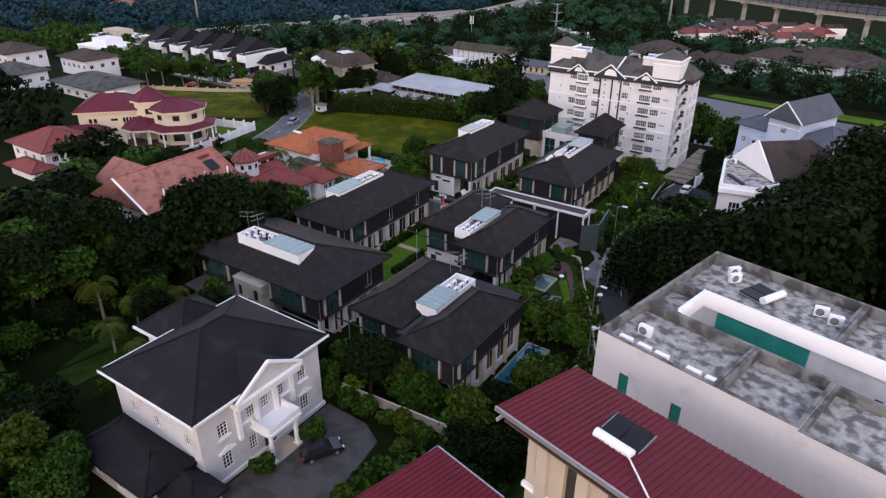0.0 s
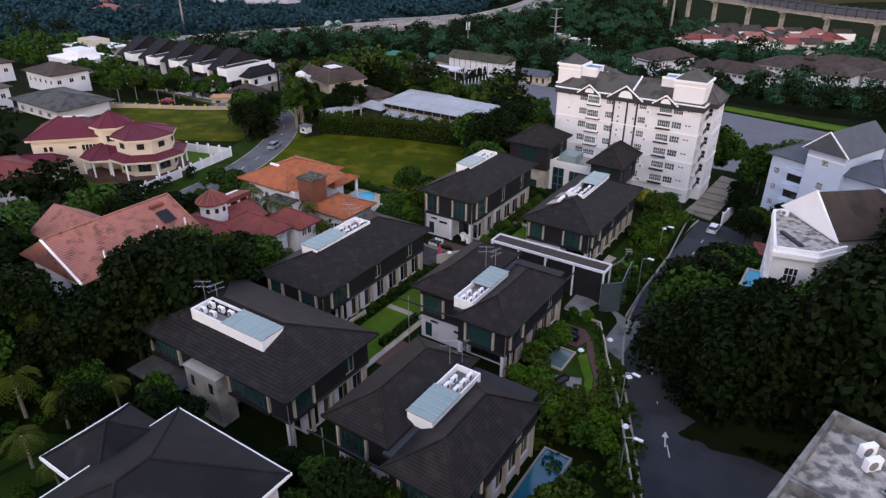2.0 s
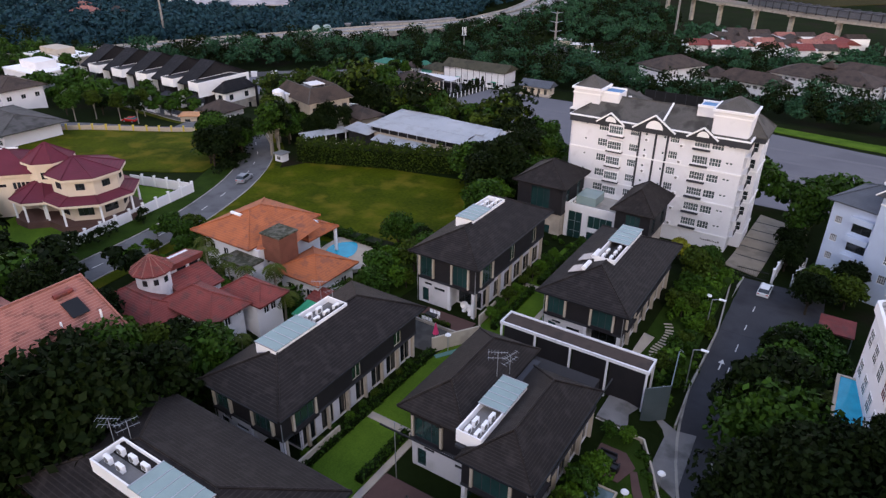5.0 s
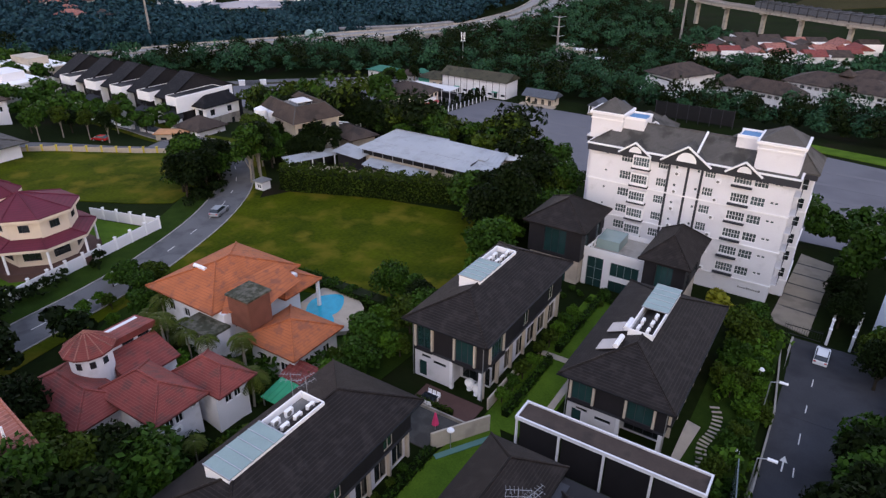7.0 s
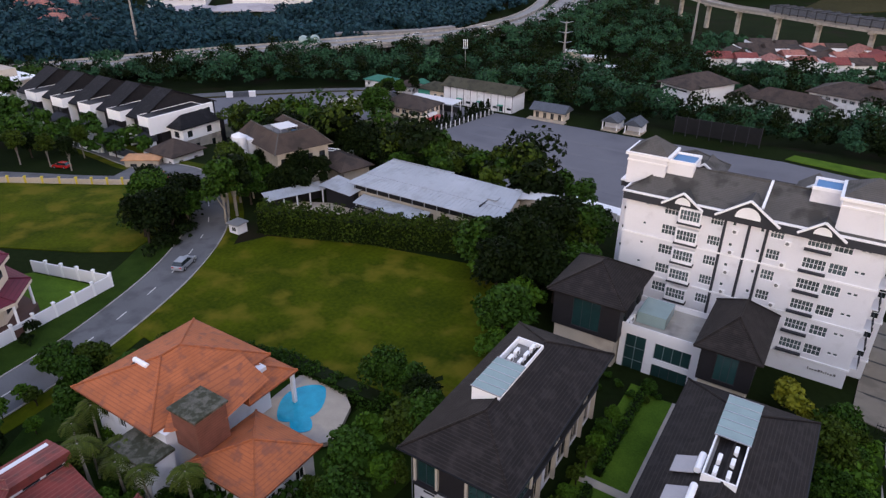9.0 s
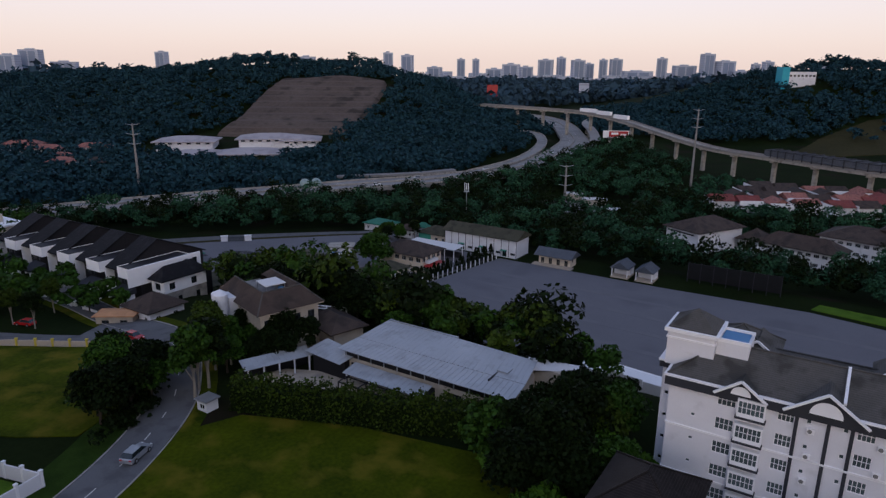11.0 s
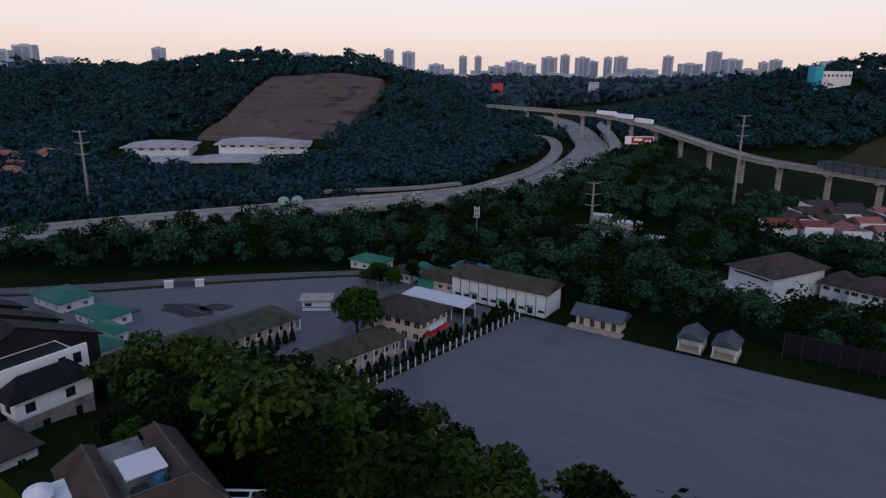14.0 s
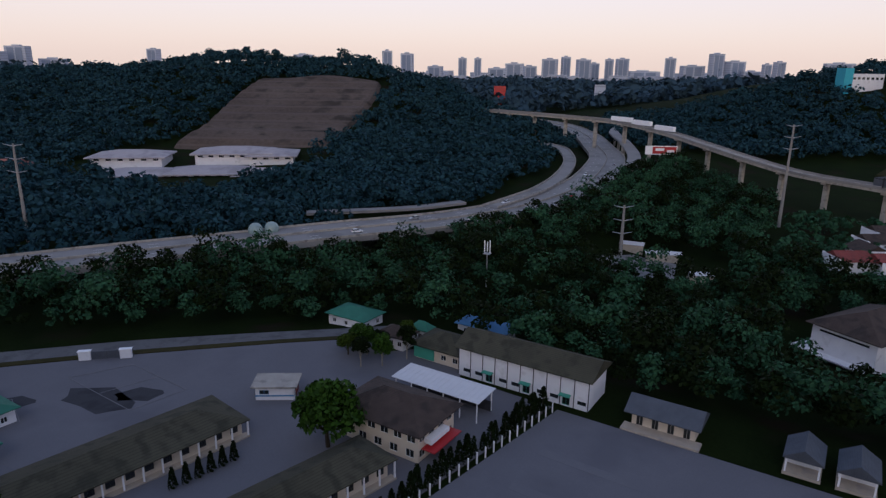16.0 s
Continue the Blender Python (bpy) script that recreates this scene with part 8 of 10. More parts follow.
rp_line = spline([(-262, 440, -12.4), (-261, 470, -12.2), (-262, 500, -12), (-270, 545, -11.5), (-285, 595, -10), (-309, 643, -9), (-326, 662, -8.5), (-360, 682, -8)], 6.0)
rp = thing("slip_road", 0, 0, 0, "curving concrete slip road beside the expressway", "highway", kind="structure")
bm = bmesh.new()
ribbon(bm, rp_line, -4.0, 4.0, 0.3, at_own, 1.2)
part("deck", bm, HIGHWAY, rp)
for o in (-4.3, 4.0):
    bm = bmesh.new()
    ribbon(bm, rp_line, o, o + 0.3, 1.2, at_own, 0.88)
    part("barrier", bm, CONCRETE, rp)
r2_line = spline([(-247, 610, -11), (-256, 645, -8), (-284, 710, -6), (-305, 754, -6), (-322, 796, -6), (-330, 830, -6), (-345, 880, -6)], 6.0)
r2 = thing("slip_road", 0, 0, 0, "elevated concrete slip road on slim piers", "highway", kind="structure")
bm = bmesh.new()
ribbon(bm, r2_line, -4.5, 4.5, 0.3, at_own, 1.2)
part("deck", bm, HIGHWAY, r2)
for i in range(2, len(r2_line) - 2, 5):
    shared("pier", pier_me, r2, Matrix.Translation(r2_line[i]))
r3_line = spline([(-335, 392, -15.5), (-300, 425, -14.5), (-284, 452, -14.0)], 5.0)
bm = bmesh.new()
ribbon(bm, r3_line, -3.0, 3.0, 0.1, at_own, 1.2)
structure("slip_lane", bm, HIGHWAY, "short concrete slip lane", "road")

# ---- railway viaduct ----
RAIL = [(150, 478, -5), (56, 502, -5), (-35, 528, -5), (-107, 571, -4.8), (-144, 593, -4.2), (-174, 614, -1), (-204, 638, 3), (-234, 665, 6.5), (-266, 688, 9.5), (-299, 705, 11), (-365, 718, 12), (-460, 745, 12)]
rl_line = spline(RAIL, 6.0)
rl = thing("rail_viaduct", 0, 0, 0, "elevated concrete railway on tall piers", "viaduct", kind="structure")
bm = bmesh.new()
ribbon(bm, rl_line, -4.6, 4.6, 0.0, at_own, 1.8)
part("deck", bm, CONCRETE, rl)
for o in (-4.9, 4.6):
    bm = bmesh.new()
    ribbon(bm, rl_line, o, o + 0.3, 1.1, at_own, 1.5)
    part("parapet", bm, HIGHWAY, rl)
rp_me = mesh_of("pier", boxes((-1.2, -1.2, -40, 1.2, 1.2, -1.7), (-1.6, -3.6, -3.0, 1.6, 3.6, -1.75)), CONCRETE)
for i in range(3, len(rl_line) - 1, 5):
    a, b = rl_line[i - 1], rl_line[i + 1]
    shared("pier", rp_me, rl, pose(*rl_line[i], 0, 0, math.degrees(math.atan2(b.y - a.y, b.x - a.x))))
st_line = [p for p in rl_line if p.x > -112]
bm = bmesh.new()
ribbon(bm, st_line, -5.6, 5.6, 5.4, at_own, 0.4)
part("platform_roof", bm, DARK_GREY, rl)
for o in (-5.4, 5.2):
    bm = bmesh.new()
    ribbon(bm, st_line, o, o + 0.2, 4.9, at_own, 3.4)
    part("platform_screen", bm, BLUE_TILE, rl)
rib_me = mesh_of("roof_rib", boxes((-0.35, -5.8, -4.6, 0.35, -5.6, 0.7), (-0.35, 5.6, -4.6, 0.35, 5.8, 0.7), (-0.35, -5.6, 0.15, 0.35, 5.6, 0.7)), DARK_GREY)
for i in range(0, len(st_line) - 1):
    p, q = st_line[i], st_line[i + 1]
    shared("roof_rib", rib_me, rl, pose(p.x, p.y, p.z + 5.3, 0, 0, math.degrees(math.atan2(q.y - p.y, q.x - p.x))))
# waiting train of three cars
for k in range(3):
    i = len(rl_line) - 30 - 4 * k
    p, q = rl_line[i], rl_line[i + 1]
    tc = thing("train_car", p.x, p.y, p.z, "white metro car on the viaduct", "train", "metro train", math.degrees(math.atan2(q.y - p.y, q.x - p.x)))
    part("body", boxes((-10.5, -2.9, 0.5, 10.5, -0.4, 3.9)), BRIGHT, tc)
    part("window_band", boxes((-10.0, -2.95, 2.0, 10.0, -2.9, 3.0)), GLASS, tc)

# car park and white roofs among the trees
draped("car_park", [(-200, 412), (-184, 402), (-168, 410), (-172, 430), (-190, 432)], GREY_PAVING, "worn grey car park among trees", "paved ground", 0.15)
for x, y, w, d, t in ((-159.4, 411.5, 9, 5, 30), (-178, 432, 14, 5, 20), (-192, 436, 10, 5, 10)):
    wr = thing("shed", x, y, ground(x, y), "low shed with white metal roof among trees", "shed", "", t)
    block(wr, -w / 2 + 0.4, -d / 2 + 0.4, w / 2 - 0.4, d / 2 - 0.4, -1, 3.2, BEIGE)
    hip_roof(wr, -w / 2, -d / 2, w / 2, d / 2, 3.3, 0.9, WHITE_METAL, "x", (1, 1), caps=False)

# ---- pylons, mast, signs ----
def pylon(x, y, z, h, label):
    ob = thing("power_pylon", x, y, z, label, "pylon")
    bm = bmesh.new()
    tube(bm, (0, 0, -2), (0, 0, h), 0.85, 0.4, 10)
    part("pole", bm, HIGHWAY, ob)
    for k in range(3):
        bm = bmesh.new()
        for s in (-1, 1):
            tube(bm, (0, 0, h - 1.0 - 5.4 * k), (s * 4.0 * FAR_RIGHT.x, s * 4.0 * FAR_RIGHT.y, h - 0.2 - 5.4 * k), 0.28, 0.1, 6)
        part("cross_arm", bm, STEEL, ob)
    return ob


pylon(-146, 524, -20, 47.8, "tall tapered steel power pylon with curved arms")
pylon(-193.7, 426.4, -21, 20.5, "slim steel power pole among trees")
pylon(-405, 300, -20, 40.0, "tall tapered steel power pylon beside the expressway")
ms = thing("telecom_mast", -215, 352, -20, "slim telecom mast with white antennas", "mast")
bm = bmesh.new()
tube(bm, (0, 0, -1), (0, 0, 17), 0.3, 0.18, 8)
part("pole", bm, STEEL, ms)
for k in range(6):
    a = k * math.tau / 6
    part("antenna", boxes((1.0 * math.cos(a) - 0.14, 1.0 * math.sin(a) - 0.14, 13.6 + (k % 2) * 1.0, 1.0 * math.cos(a) + 0.14, 1.0 * math.sin(a) + 0.14, 16.6 + (k % 2) * 1.0)), BRIGHT, ms)
part("platform", boxes((-1.1, -1.1, 13.2, 1.1, 1.1, 13.4)), STEEL, ms)
bd = thing("billboard", -235, 636, -16, "wide red and white billboard on a post", "billboard", "", 32)
part("post", boxes((-0.6, -0.6, -2, 0.6, 0.6, 11)), STEEL, bd)
part("panel", boxes((-11, -1.0, 11, 11, -0.6, 17)), BRIGHT, bd)
part("picture", boxes((-6, -1.05, 11.6, 10.4, -1.01, 16.4)), RED_PAINT, bd)
part("mark_panel", boxes((-4, -1.1, 13.6, 2, -1.06, 15.4)), BRIGHT, bd)
part("mark_panel", boxes((4, -1.1, 12.5, 9, -1.06, 14.2)), BRIGHT, bd)
rs = thing("billboard", -600, 1085, -14, "upright red hoarding beside the railway", "billboard", "", 32)
part("panel", boxes((-9, -0.5, 10, 9, 0.5, 38)), RED_PAINT, rs)
part("post", boxes((-1, -0.4, -6, 1, 0.4, 10)), STEEL, rs)
ss = thing("billboard", -500, 1250, -14, "upright grey hoarding beyond the railway", "billboard", "", 32)
part("panel", boxes((-9, -0.5, 8, 9, 0.5, 40)), CITY, ss)
part("post", boxes((-1, -0.4, -6, 1, 0.4, 8)), STEEL, ss)
tn = thing("booth_tent", -316, 344, -12.6, "pale blue domed tents on the road deck", "tent")
for k in (0, 6.5):
    bm = bmesh.new()
    bmesh.ops.create_uvsphere(bm, u_segments=14, v_segments=8, radius=3.0, matrix=Matrix.Translation((k * 0.55, k * 0.8, 0.8)) @ Matrix.Diagonal((1, 1, 1.0, 1)))
    part("dome", bm, SKYLIGHT, tn)

# ---- long white halls under the cut slope ----
for x, y, w, d, h, t in ((-548, 440, 46, 30, 8, 41), (-500, 490, 50, 32, 8, 41), (-478, 506, 30, 34, 6, 41), (-518, 428, 48, 26, 1, 41), (-484, 456, 50, 30, 2, 41), (-456, 476, 34, 26, 0, 41), (-532, 408, 22, 16, -2, 41)):
    ml = thing("white_hall", x, y, ground(x, y) - 1.0, "white hall with low pale pink roof below the cut slope", "hall", "white halls", t)
    block(ml, -w / 2, -d / 2, w / 2, d / 2, -8, h, WHITE, {"S": spaced(int(w / 7), w, 3.5, h + 5.4, 1.6, 3, 1, BRIGHT, GLASS)})
    hip_roof(ml, -w / 2 - 3, -d / 2 - 3, w / 2 + 3, d / 2 + 3, h, 3.6, PALE_ROOF, "x", caps=False, thick=0.8)
# houses at the foot of the western hill
for x, y, w, d, t in ((-520, 318, 16, 11, 30), (-545, 330, 18, 12, 40), (-500, 330, 12, 10, 40), (-600, 345, 30, 12, 36), (-575, 372, 26, 12, 36), (-640, 350, 30, 12, 36)):
    hs = thing("house", x, y, ground(x, y), "white house at the foot of a wooded hill", "house", "", t)
    block(hs, -w / 2, -d / 2, w / 2, d / 2, -4, 8, WHITE, {"S": spaced(int(w / 4), w, 1.8, 9.6, 1.6, 2, 1, BRIGHT, GLASS)})
    hip_roof(hs, -w / 2 - 1.2, -d / 2 - 1.2, w / 2 + 1.2, d / 2 + 1.2, 8.1, 3.2, RUST_TILE if w > 14 else BROWN_TILE, "x", caps=False)

# ---- house on the eastern hilltop ----
x, y = HILL_BLOCK = far_point(648, 394)
ht = thing("hilltop_block", x, y, ground(x, y), "white and turquoise block on a wooded hilltop", "building", "", 32)
block(ht, -6, -8, 24, 8, -6, 15, WHITE, {"S": spaced(7, 30, 2.6, 15.5, 2.4, 2, 1, BRIGHT, GLASS)})
part("turquoise_stair", boxes((-14, -9, -6, -6.01, 6, 20)), CYAN_PAINT, ht)

# ---- city on the horizon ----
cr = random.Random(3)
tower_spots = [(20, 105, 34, 24), (62, 96, 34, 22), (292, 98, 20, 18), (688, 96, 16, 22), (722, 100, 20, 22), (816, 106, 14, 20), (842, 106, 12, 20), (965, 106, 26, 30), (992, 102, 14, 30), (1022, 106, 22, 26), (1066, 105, 14, 28),
               (1088, 104, 20, 30), (1170, 102, 18, 36), (1208, 114, 36, 24), (1248, 94, 22, 44), (1280, 106, 30, 34), (1335, 110, 14, 30), (1356, 106, 18, 32), (1458, 107, 44, 16), (905, 114, 30, 16), (1125, 124, 50, 16), (1310, 122, 30, 14), (875, 122, 30, 12), (545, 104, 30, 10), (120, 116, 40, 8), (930, 118, 22, 14), (1040, 112, 16, 20), (770, 120, 24, 12)]
for px, top, wide, tall in tower_spots:
    dist = 3400 + cr.uniform(-300, 500)
    k = dist / 1156
    x, y = far_point(dist, (px - 784) * k)
    zt = 52 + (120 - top) * k
    tw = thing("tower_block", x, y, 0, "hazy grey high-rise on the skyline", "high-rise", "skyline towers", 32 + cr.uniform(-20, 20))
    w = wide * k / 2
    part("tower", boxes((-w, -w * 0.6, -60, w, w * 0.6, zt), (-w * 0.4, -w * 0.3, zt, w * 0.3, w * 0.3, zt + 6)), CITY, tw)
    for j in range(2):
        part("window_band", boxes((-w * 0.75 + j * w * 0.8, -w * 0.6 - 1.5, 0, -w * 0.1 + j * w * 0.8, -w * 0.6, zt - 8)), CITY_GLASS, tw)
bm = bmesh.new()
for i in range(420):
    d = cr.uniform(2200, 4200)
    s = cr.uniform(-1.0, 1.1) * d * 0.75
    x, y = far_point(d, s)
    w, h = cr.uniform(15, 60), cr.uniform(10, 34) * d / 2800
    z = ground(x, y)
    box(bm, x - w, y - w * 0.5, z - 30, x + w, y + w * 0.5, z + h)
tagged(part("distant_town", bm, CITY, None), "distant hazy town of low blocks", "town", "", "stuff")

# ---- cut slope on the western hill ----
def scar_sheet():
    rows, cols = 30, 44
    verts, faces = [], []
    for j in range(rows + 1):
        v = j / rows
        for i in range(cols + 1):
            u = i / cols
            d = mixed(498, 690, v)
            left, right = mixed(-222, -192, v ** 0.7), mixed(-80, -58, v)
            s = mixed(left, right, u) + 3 * math.sin(7 * v + 3 * u)
            x, y = far_point(d, s)
            terrace = 1.6 * ((v * 9) % 1.0)
            verts.append((x, y, ground(x, y) + 6.0 + 2.0 * math.sin(u * 5) + terrace - 11 * (1 - smooth(0, 0.15, v)) - 7 * (1 - smooth(0, 0.06, u)) - 7 * (1 - smooth(0, 0.06, 1 - u)) - 6 * smooth(0.95, 1, v)))
    for j in range(rows):
        for i in range(cols):
            a = j * (cols + 1) + i
            faces.append((a, a + 1, a + cols + 2, a + cols + 1))
    me = bpy.data.meshes.new("cut_slope")
    me.from_pydata(verts, [], faces)
    me.materials.append(SCAR)
    return tagged(new("cut_slope", me), "bare terraced brown earth cut into a wooded hill", "earth", "", "structure")


scar_sheet()

# ---- woods in the valley and on the hills ----
def in_scar(x, y):
    d, s = (Vector((x, y)) - FAR_EYE).dot(FAR_AHEAD), (Vector((x, y)) - FAR_EYE).dot(FAR_RIGHT)
    v = (d - 498) / 192
    return -0.10 < v < 1.0 and mixed(-222, -192, max(v, 0) ** 0.7) - 1 < s < mixed(-80, -58, max(v, 0)) + 1


def near_line(x, y, line, gap):
    return any((p[0] - x) ** 2 + (p[1] - y) ** 2 < gap * gap for p in line)


def keep(spots, lines, rects=()):
    return [(x, y) for x, y in spots if not any(near_line(x, y, l, g) for l, g in lines) and not any(a < x < c and b < y < d for a, b, c, d in rects)]


def seen_slope(x, y, table):
    """True on the valley side of a crest and inside the valley's breadth."""
    d, s = (Vector((x, y)) - FAR_EYE).dot(FAR_AHEAD), (Vector((x, y)) - FAR_EYE).dot(FAR_RIGHT)
    return d < steps(table, s)[0] + 22 and abs(s) < 0.74 * (d + 190)


ROADS = [(hw_line, 20), (rp_line, 10), (r3_line, 7)]
hill_poly = [far_point(d, s) for d, s in ((330, -620), (520, -900), (980, -1100), (980, 60), (760, 130), (560, 115), (420, 60), (300, -60), (260, -330))]
spots = [p for p in scatter(1, hill_poly, 9.5, 0.6) if not in_scar(*p)]
spots = [p for p in keep(spots, ROADS, ((-590, 390, -420, 520),)) if seen_slope(*p, RIDGE_WEST)]
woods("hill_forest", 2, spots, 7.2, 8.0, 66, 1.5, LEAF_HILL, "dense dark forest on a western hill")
east_poly = [far_point(d, s) for d, s in ((520, 210), (600, 140), (760, 120), (980, 200), (980, 900), (560, 900), (430, 620), (470, 420))]
PATCH = [far_point(d, s) for d, s in ((452, 302), (500, 352), (536, 418), (540, 520), (470, 520), (440, 420), (440, 330))]
draped("hillside_meadow", PATCH, DRY_SLOPE, "olive grass slope on the flank of a hill", "grass", 0.6, cell=10)
patch_spots = {(round(x), round(y)) for x, y in scatter(31, PATCH, 1.0)}
spots = [p for p in scatter(3, east_poly, 9.5, 0.6) if (round(p[0]), round(p[1])) not in patch_spots]
spots = keep(spots, ROADS + [(rl_line, 14)], ((HILL_BLOCK[0] - 12, HILL_BLOCK[1] - 26, HILL_BLOCK[0] + 34, HILL_BLOCK[1] + 12),))
spots = [p for p in spots if seen_slope(*p, RIDGE_EAST)]
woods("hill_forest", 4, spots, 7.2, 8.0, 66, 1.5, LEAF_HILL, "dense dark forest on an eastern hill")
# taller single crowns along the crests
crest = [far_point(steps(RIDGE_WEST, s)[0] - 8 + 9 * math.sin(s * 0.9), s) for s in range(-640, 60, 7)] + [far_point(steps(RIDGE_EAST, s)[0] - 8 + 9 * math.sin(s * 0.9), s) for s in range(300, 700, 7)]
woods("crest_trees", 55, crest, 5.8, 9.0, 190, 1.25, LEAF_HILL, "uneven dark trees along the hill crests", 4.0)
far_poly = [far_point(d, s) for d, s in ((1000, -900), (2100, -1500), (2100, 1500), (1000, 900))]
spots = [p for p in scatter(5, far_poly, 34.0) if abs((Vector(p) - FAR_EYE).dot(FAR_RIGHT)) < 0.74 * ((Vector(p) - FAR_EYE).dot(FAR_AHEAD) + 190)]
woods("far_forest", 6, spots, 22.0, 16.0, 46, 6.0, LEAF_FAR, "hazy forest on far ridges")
# belt between barracks and expressway, and beyond
belt = [(-425, 130), (-330, 215), (-296, 238), (-272, 260), (-246, 284), (-220, 308), (-186, 308), (-150, 300), (-100, 300), (-60, 305), (20, 296), (60, 300), (60, 440), (-120, 430), (-150, 470), (-150, 560), (-190, 610), (-225, 640), (-245, 560), (-258, 440), (-300, 350), (-350, 250), (-410, 140)]
RECTS = ((-128, 338, -90, 390), (-96, 344, -46, 386), (-70, 362, -8, 406), (-20, 364, 38, 408), (-46, 400, 2, 430), (-138, 440, -30, 524), (-202, 400, -152, 440), (-238, 295, -221, 309), (-206, 313, -187, 323), (-98, 292, -68, 302))
spots = keep(scatter(7, belt, 7.4), [(hw_line, 15), (rl_line, 8), (r2_line, 7)], RECTS)
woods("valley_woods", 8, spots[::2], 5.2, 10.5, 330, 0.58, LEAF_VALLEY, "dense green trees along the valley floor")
woods("valley_woods", 9, spots[1::2], 5.0, 11.0, 330, 0.58, LEAF_DARK, "dense dark trees along the valley floor")
beyond = [(-440, 190), (-372, 268), (-345, 325), (-318, 380), (-292, 442), (-285, 480), (-330, 640), (-400, 660), (-470, 560), (-420, 430), (-470, 380), (-520, 360), (-560, 300), (-520, 230)]
spots = keep(scatter(10, beyond, 9.0), [(hw_line, 17), (rp_line, 9), (r3_line, 7)], ((-590, 390, -420, 520),))
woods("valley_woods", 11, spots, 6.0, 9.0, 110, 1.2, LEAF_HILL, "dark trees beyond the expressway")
houses_wood = scatter(12, [(-140, 435), (90, 425), (90, 560), (-60, 500), (-140, 560)], 9.5)
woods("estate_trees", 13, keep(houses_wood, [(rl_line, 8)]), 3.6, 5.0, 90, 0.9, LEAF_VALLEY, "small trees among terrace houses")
# slope between upper plateau and barracks
slope = [(-186, 180), (-160, 173), (-134, 176), (-118, 172), (-88, 172), (-80, 180), (-100, 203), (-140, 209), (-168, 216), (-180, 214), (-215, 199), (-190, 192)]
spots = keep(scatter(14, slope, 5.6), [], ((-105, 182, -70, 196), (-101, 190, -73, 210)))
for k, m in enumerate((LEAF, LEAF_OLIVE, LEAF_DARK)):
    woods("slope_trees", 60 + k, spots[k::3], 4.6, 9.0, 520, 0.6, m, "dense mixed trees on the slope below the depot", 2.6)

# ---- single trees of the plateau ----
grove(("broad", "dark", "broad"), scatter(20, [(-90, 24), (-79, 20), (-81, 36), (-86, 40), (-86, 46), (-90, 46)], 4.4), 0.95)
back_row = scatter(201, [(-104, 12), (-80, 16), (-91, 24), (-91, 46), (-118, 46), (-126, 26)], 4.2)
woods("trees", 201, back_row[::2], 4.2, 6.4, 1000, 0.6, LEAF, "dense garden trees on the western slope", 2.2)
woods("trees", 202, back_row[1::2], 4.2, 6.4, 1000, 0.6, LEAF_DARK, "dense dark trees on the western slope", 2.2)
grove(("broad", "tall"), scatter(21, [(-70.5, 42), (-58, 41), (-58, 45.5), (-70, 45.5)], 4.2), 0.55)
# belt of trees in front of the rust-roofed house
for x, y in scatter(22, [(-83.2, 47.5), (-78.0, 48.5), (-77.6, 66), (-78.4, 71.5), (-84.0, 72.0), (-83.0, 60)], 3.6):
    tree(tree_rng.choice(("broad", "broad", "dark")), x, y, (13.6 - ground(x, y)) / 8.6 if y < 66 else (11.6 - ground(x, y)) / 8.6)
grove(("broad", "dark"), ((-92, 68.5), (-96, 69.0), (-100, 70.0), (-103, 66.0)), 0.75)
woods("trees", 204, scatter(222, [(-104, 47), (-112, 46), (-122, 58), (-116, 72), (-108, 72), (-108, 60)], 4.4), 4.2, 6.6, 1300, 0.5, LEAF, "dense trees beside the rust-roofed house", 2.2)
woods("trees", 223, scatter(23, [(-116, 70), (-124, 60), (-140, 62), (-145, 78), (-128, 80), (-112, 84), (-106, 84)], 6.0), 3.9, 5.8, 380, 0.62, LEAF_DARK, "dark garden trees behind a mansion", 2.0)
# tall dark trees on the bank between lane and white house, rising with the slope
far_bank = []
for x, y in scatter(24, [(-23.5, 85), (-17, 79.5), (-6, 80), (10, 72), (16, 66), (20, 96), (10, 112), (-1, 106), (-5.5, 92), (-13, 88.5), (-19.5, 93.5), (-23.5, 90)], 4.3):
    top = 12.0 + max(0.0, x + 20.5) * 0.45 + (3.0 if x > -5 else 0.0)
    if x > 2:
        far_bank.append((x, y))
    elif top - ground(x, y) > 9:
        tree("huge", x, y, (top - ground(x, y)) / 13.0)
    else:
        tree("dark", x, y, max(0.75, (top - ground(x, y)) / 10.0))
woods("trees", 203, far_bank, 5.0, 8.5, 2600, 0.42, LEAF_DARK, "tall dark trees massed on the bank", 3.5)
for x, y, k in ((-22.4, 92.5, 1.15), (-23.4, 97.5, 1.15), (-23.6, 102.5, 1.1), (-22.6, 107.0, 1.05), (-23.6, 111.0, 1.0), (-20.0, 112.5, 0.9), (-23.0, 116.0, 0.85), (-20.4, 118.5, 0.8)):
    tree("broad" if y > 105 else "dark", x, y, k)
woods("trees", 244, scatter(244, [(18, 64), (36, 60), (60, 120), (50, 160), (14, 140), (2, 124), (12, 108)], 6.0), 5.0, 8.5, 800, 0.55, LEAF_DARK, "tall dark trees on the bank east of the lane", 3.5)
grove(("broad", "dark"), scatter(25, [(1, 60), (20, 52), (30, 80), (10, 84), (2, 74)], 6.5), 0.85)
pool_garden = scatter(26, [(-31, 44), (-22, 52), (-24, 64), (-29, 68), (-29, 50), (-47, 46.5), (-46, 42.5)], 4.0)
grove(("small", "broad", "small"), [p for p in pool_garden if not (-32.0 < p[0] < -24.0 and 48.5 < p[1] < 65.0)], 0.85)
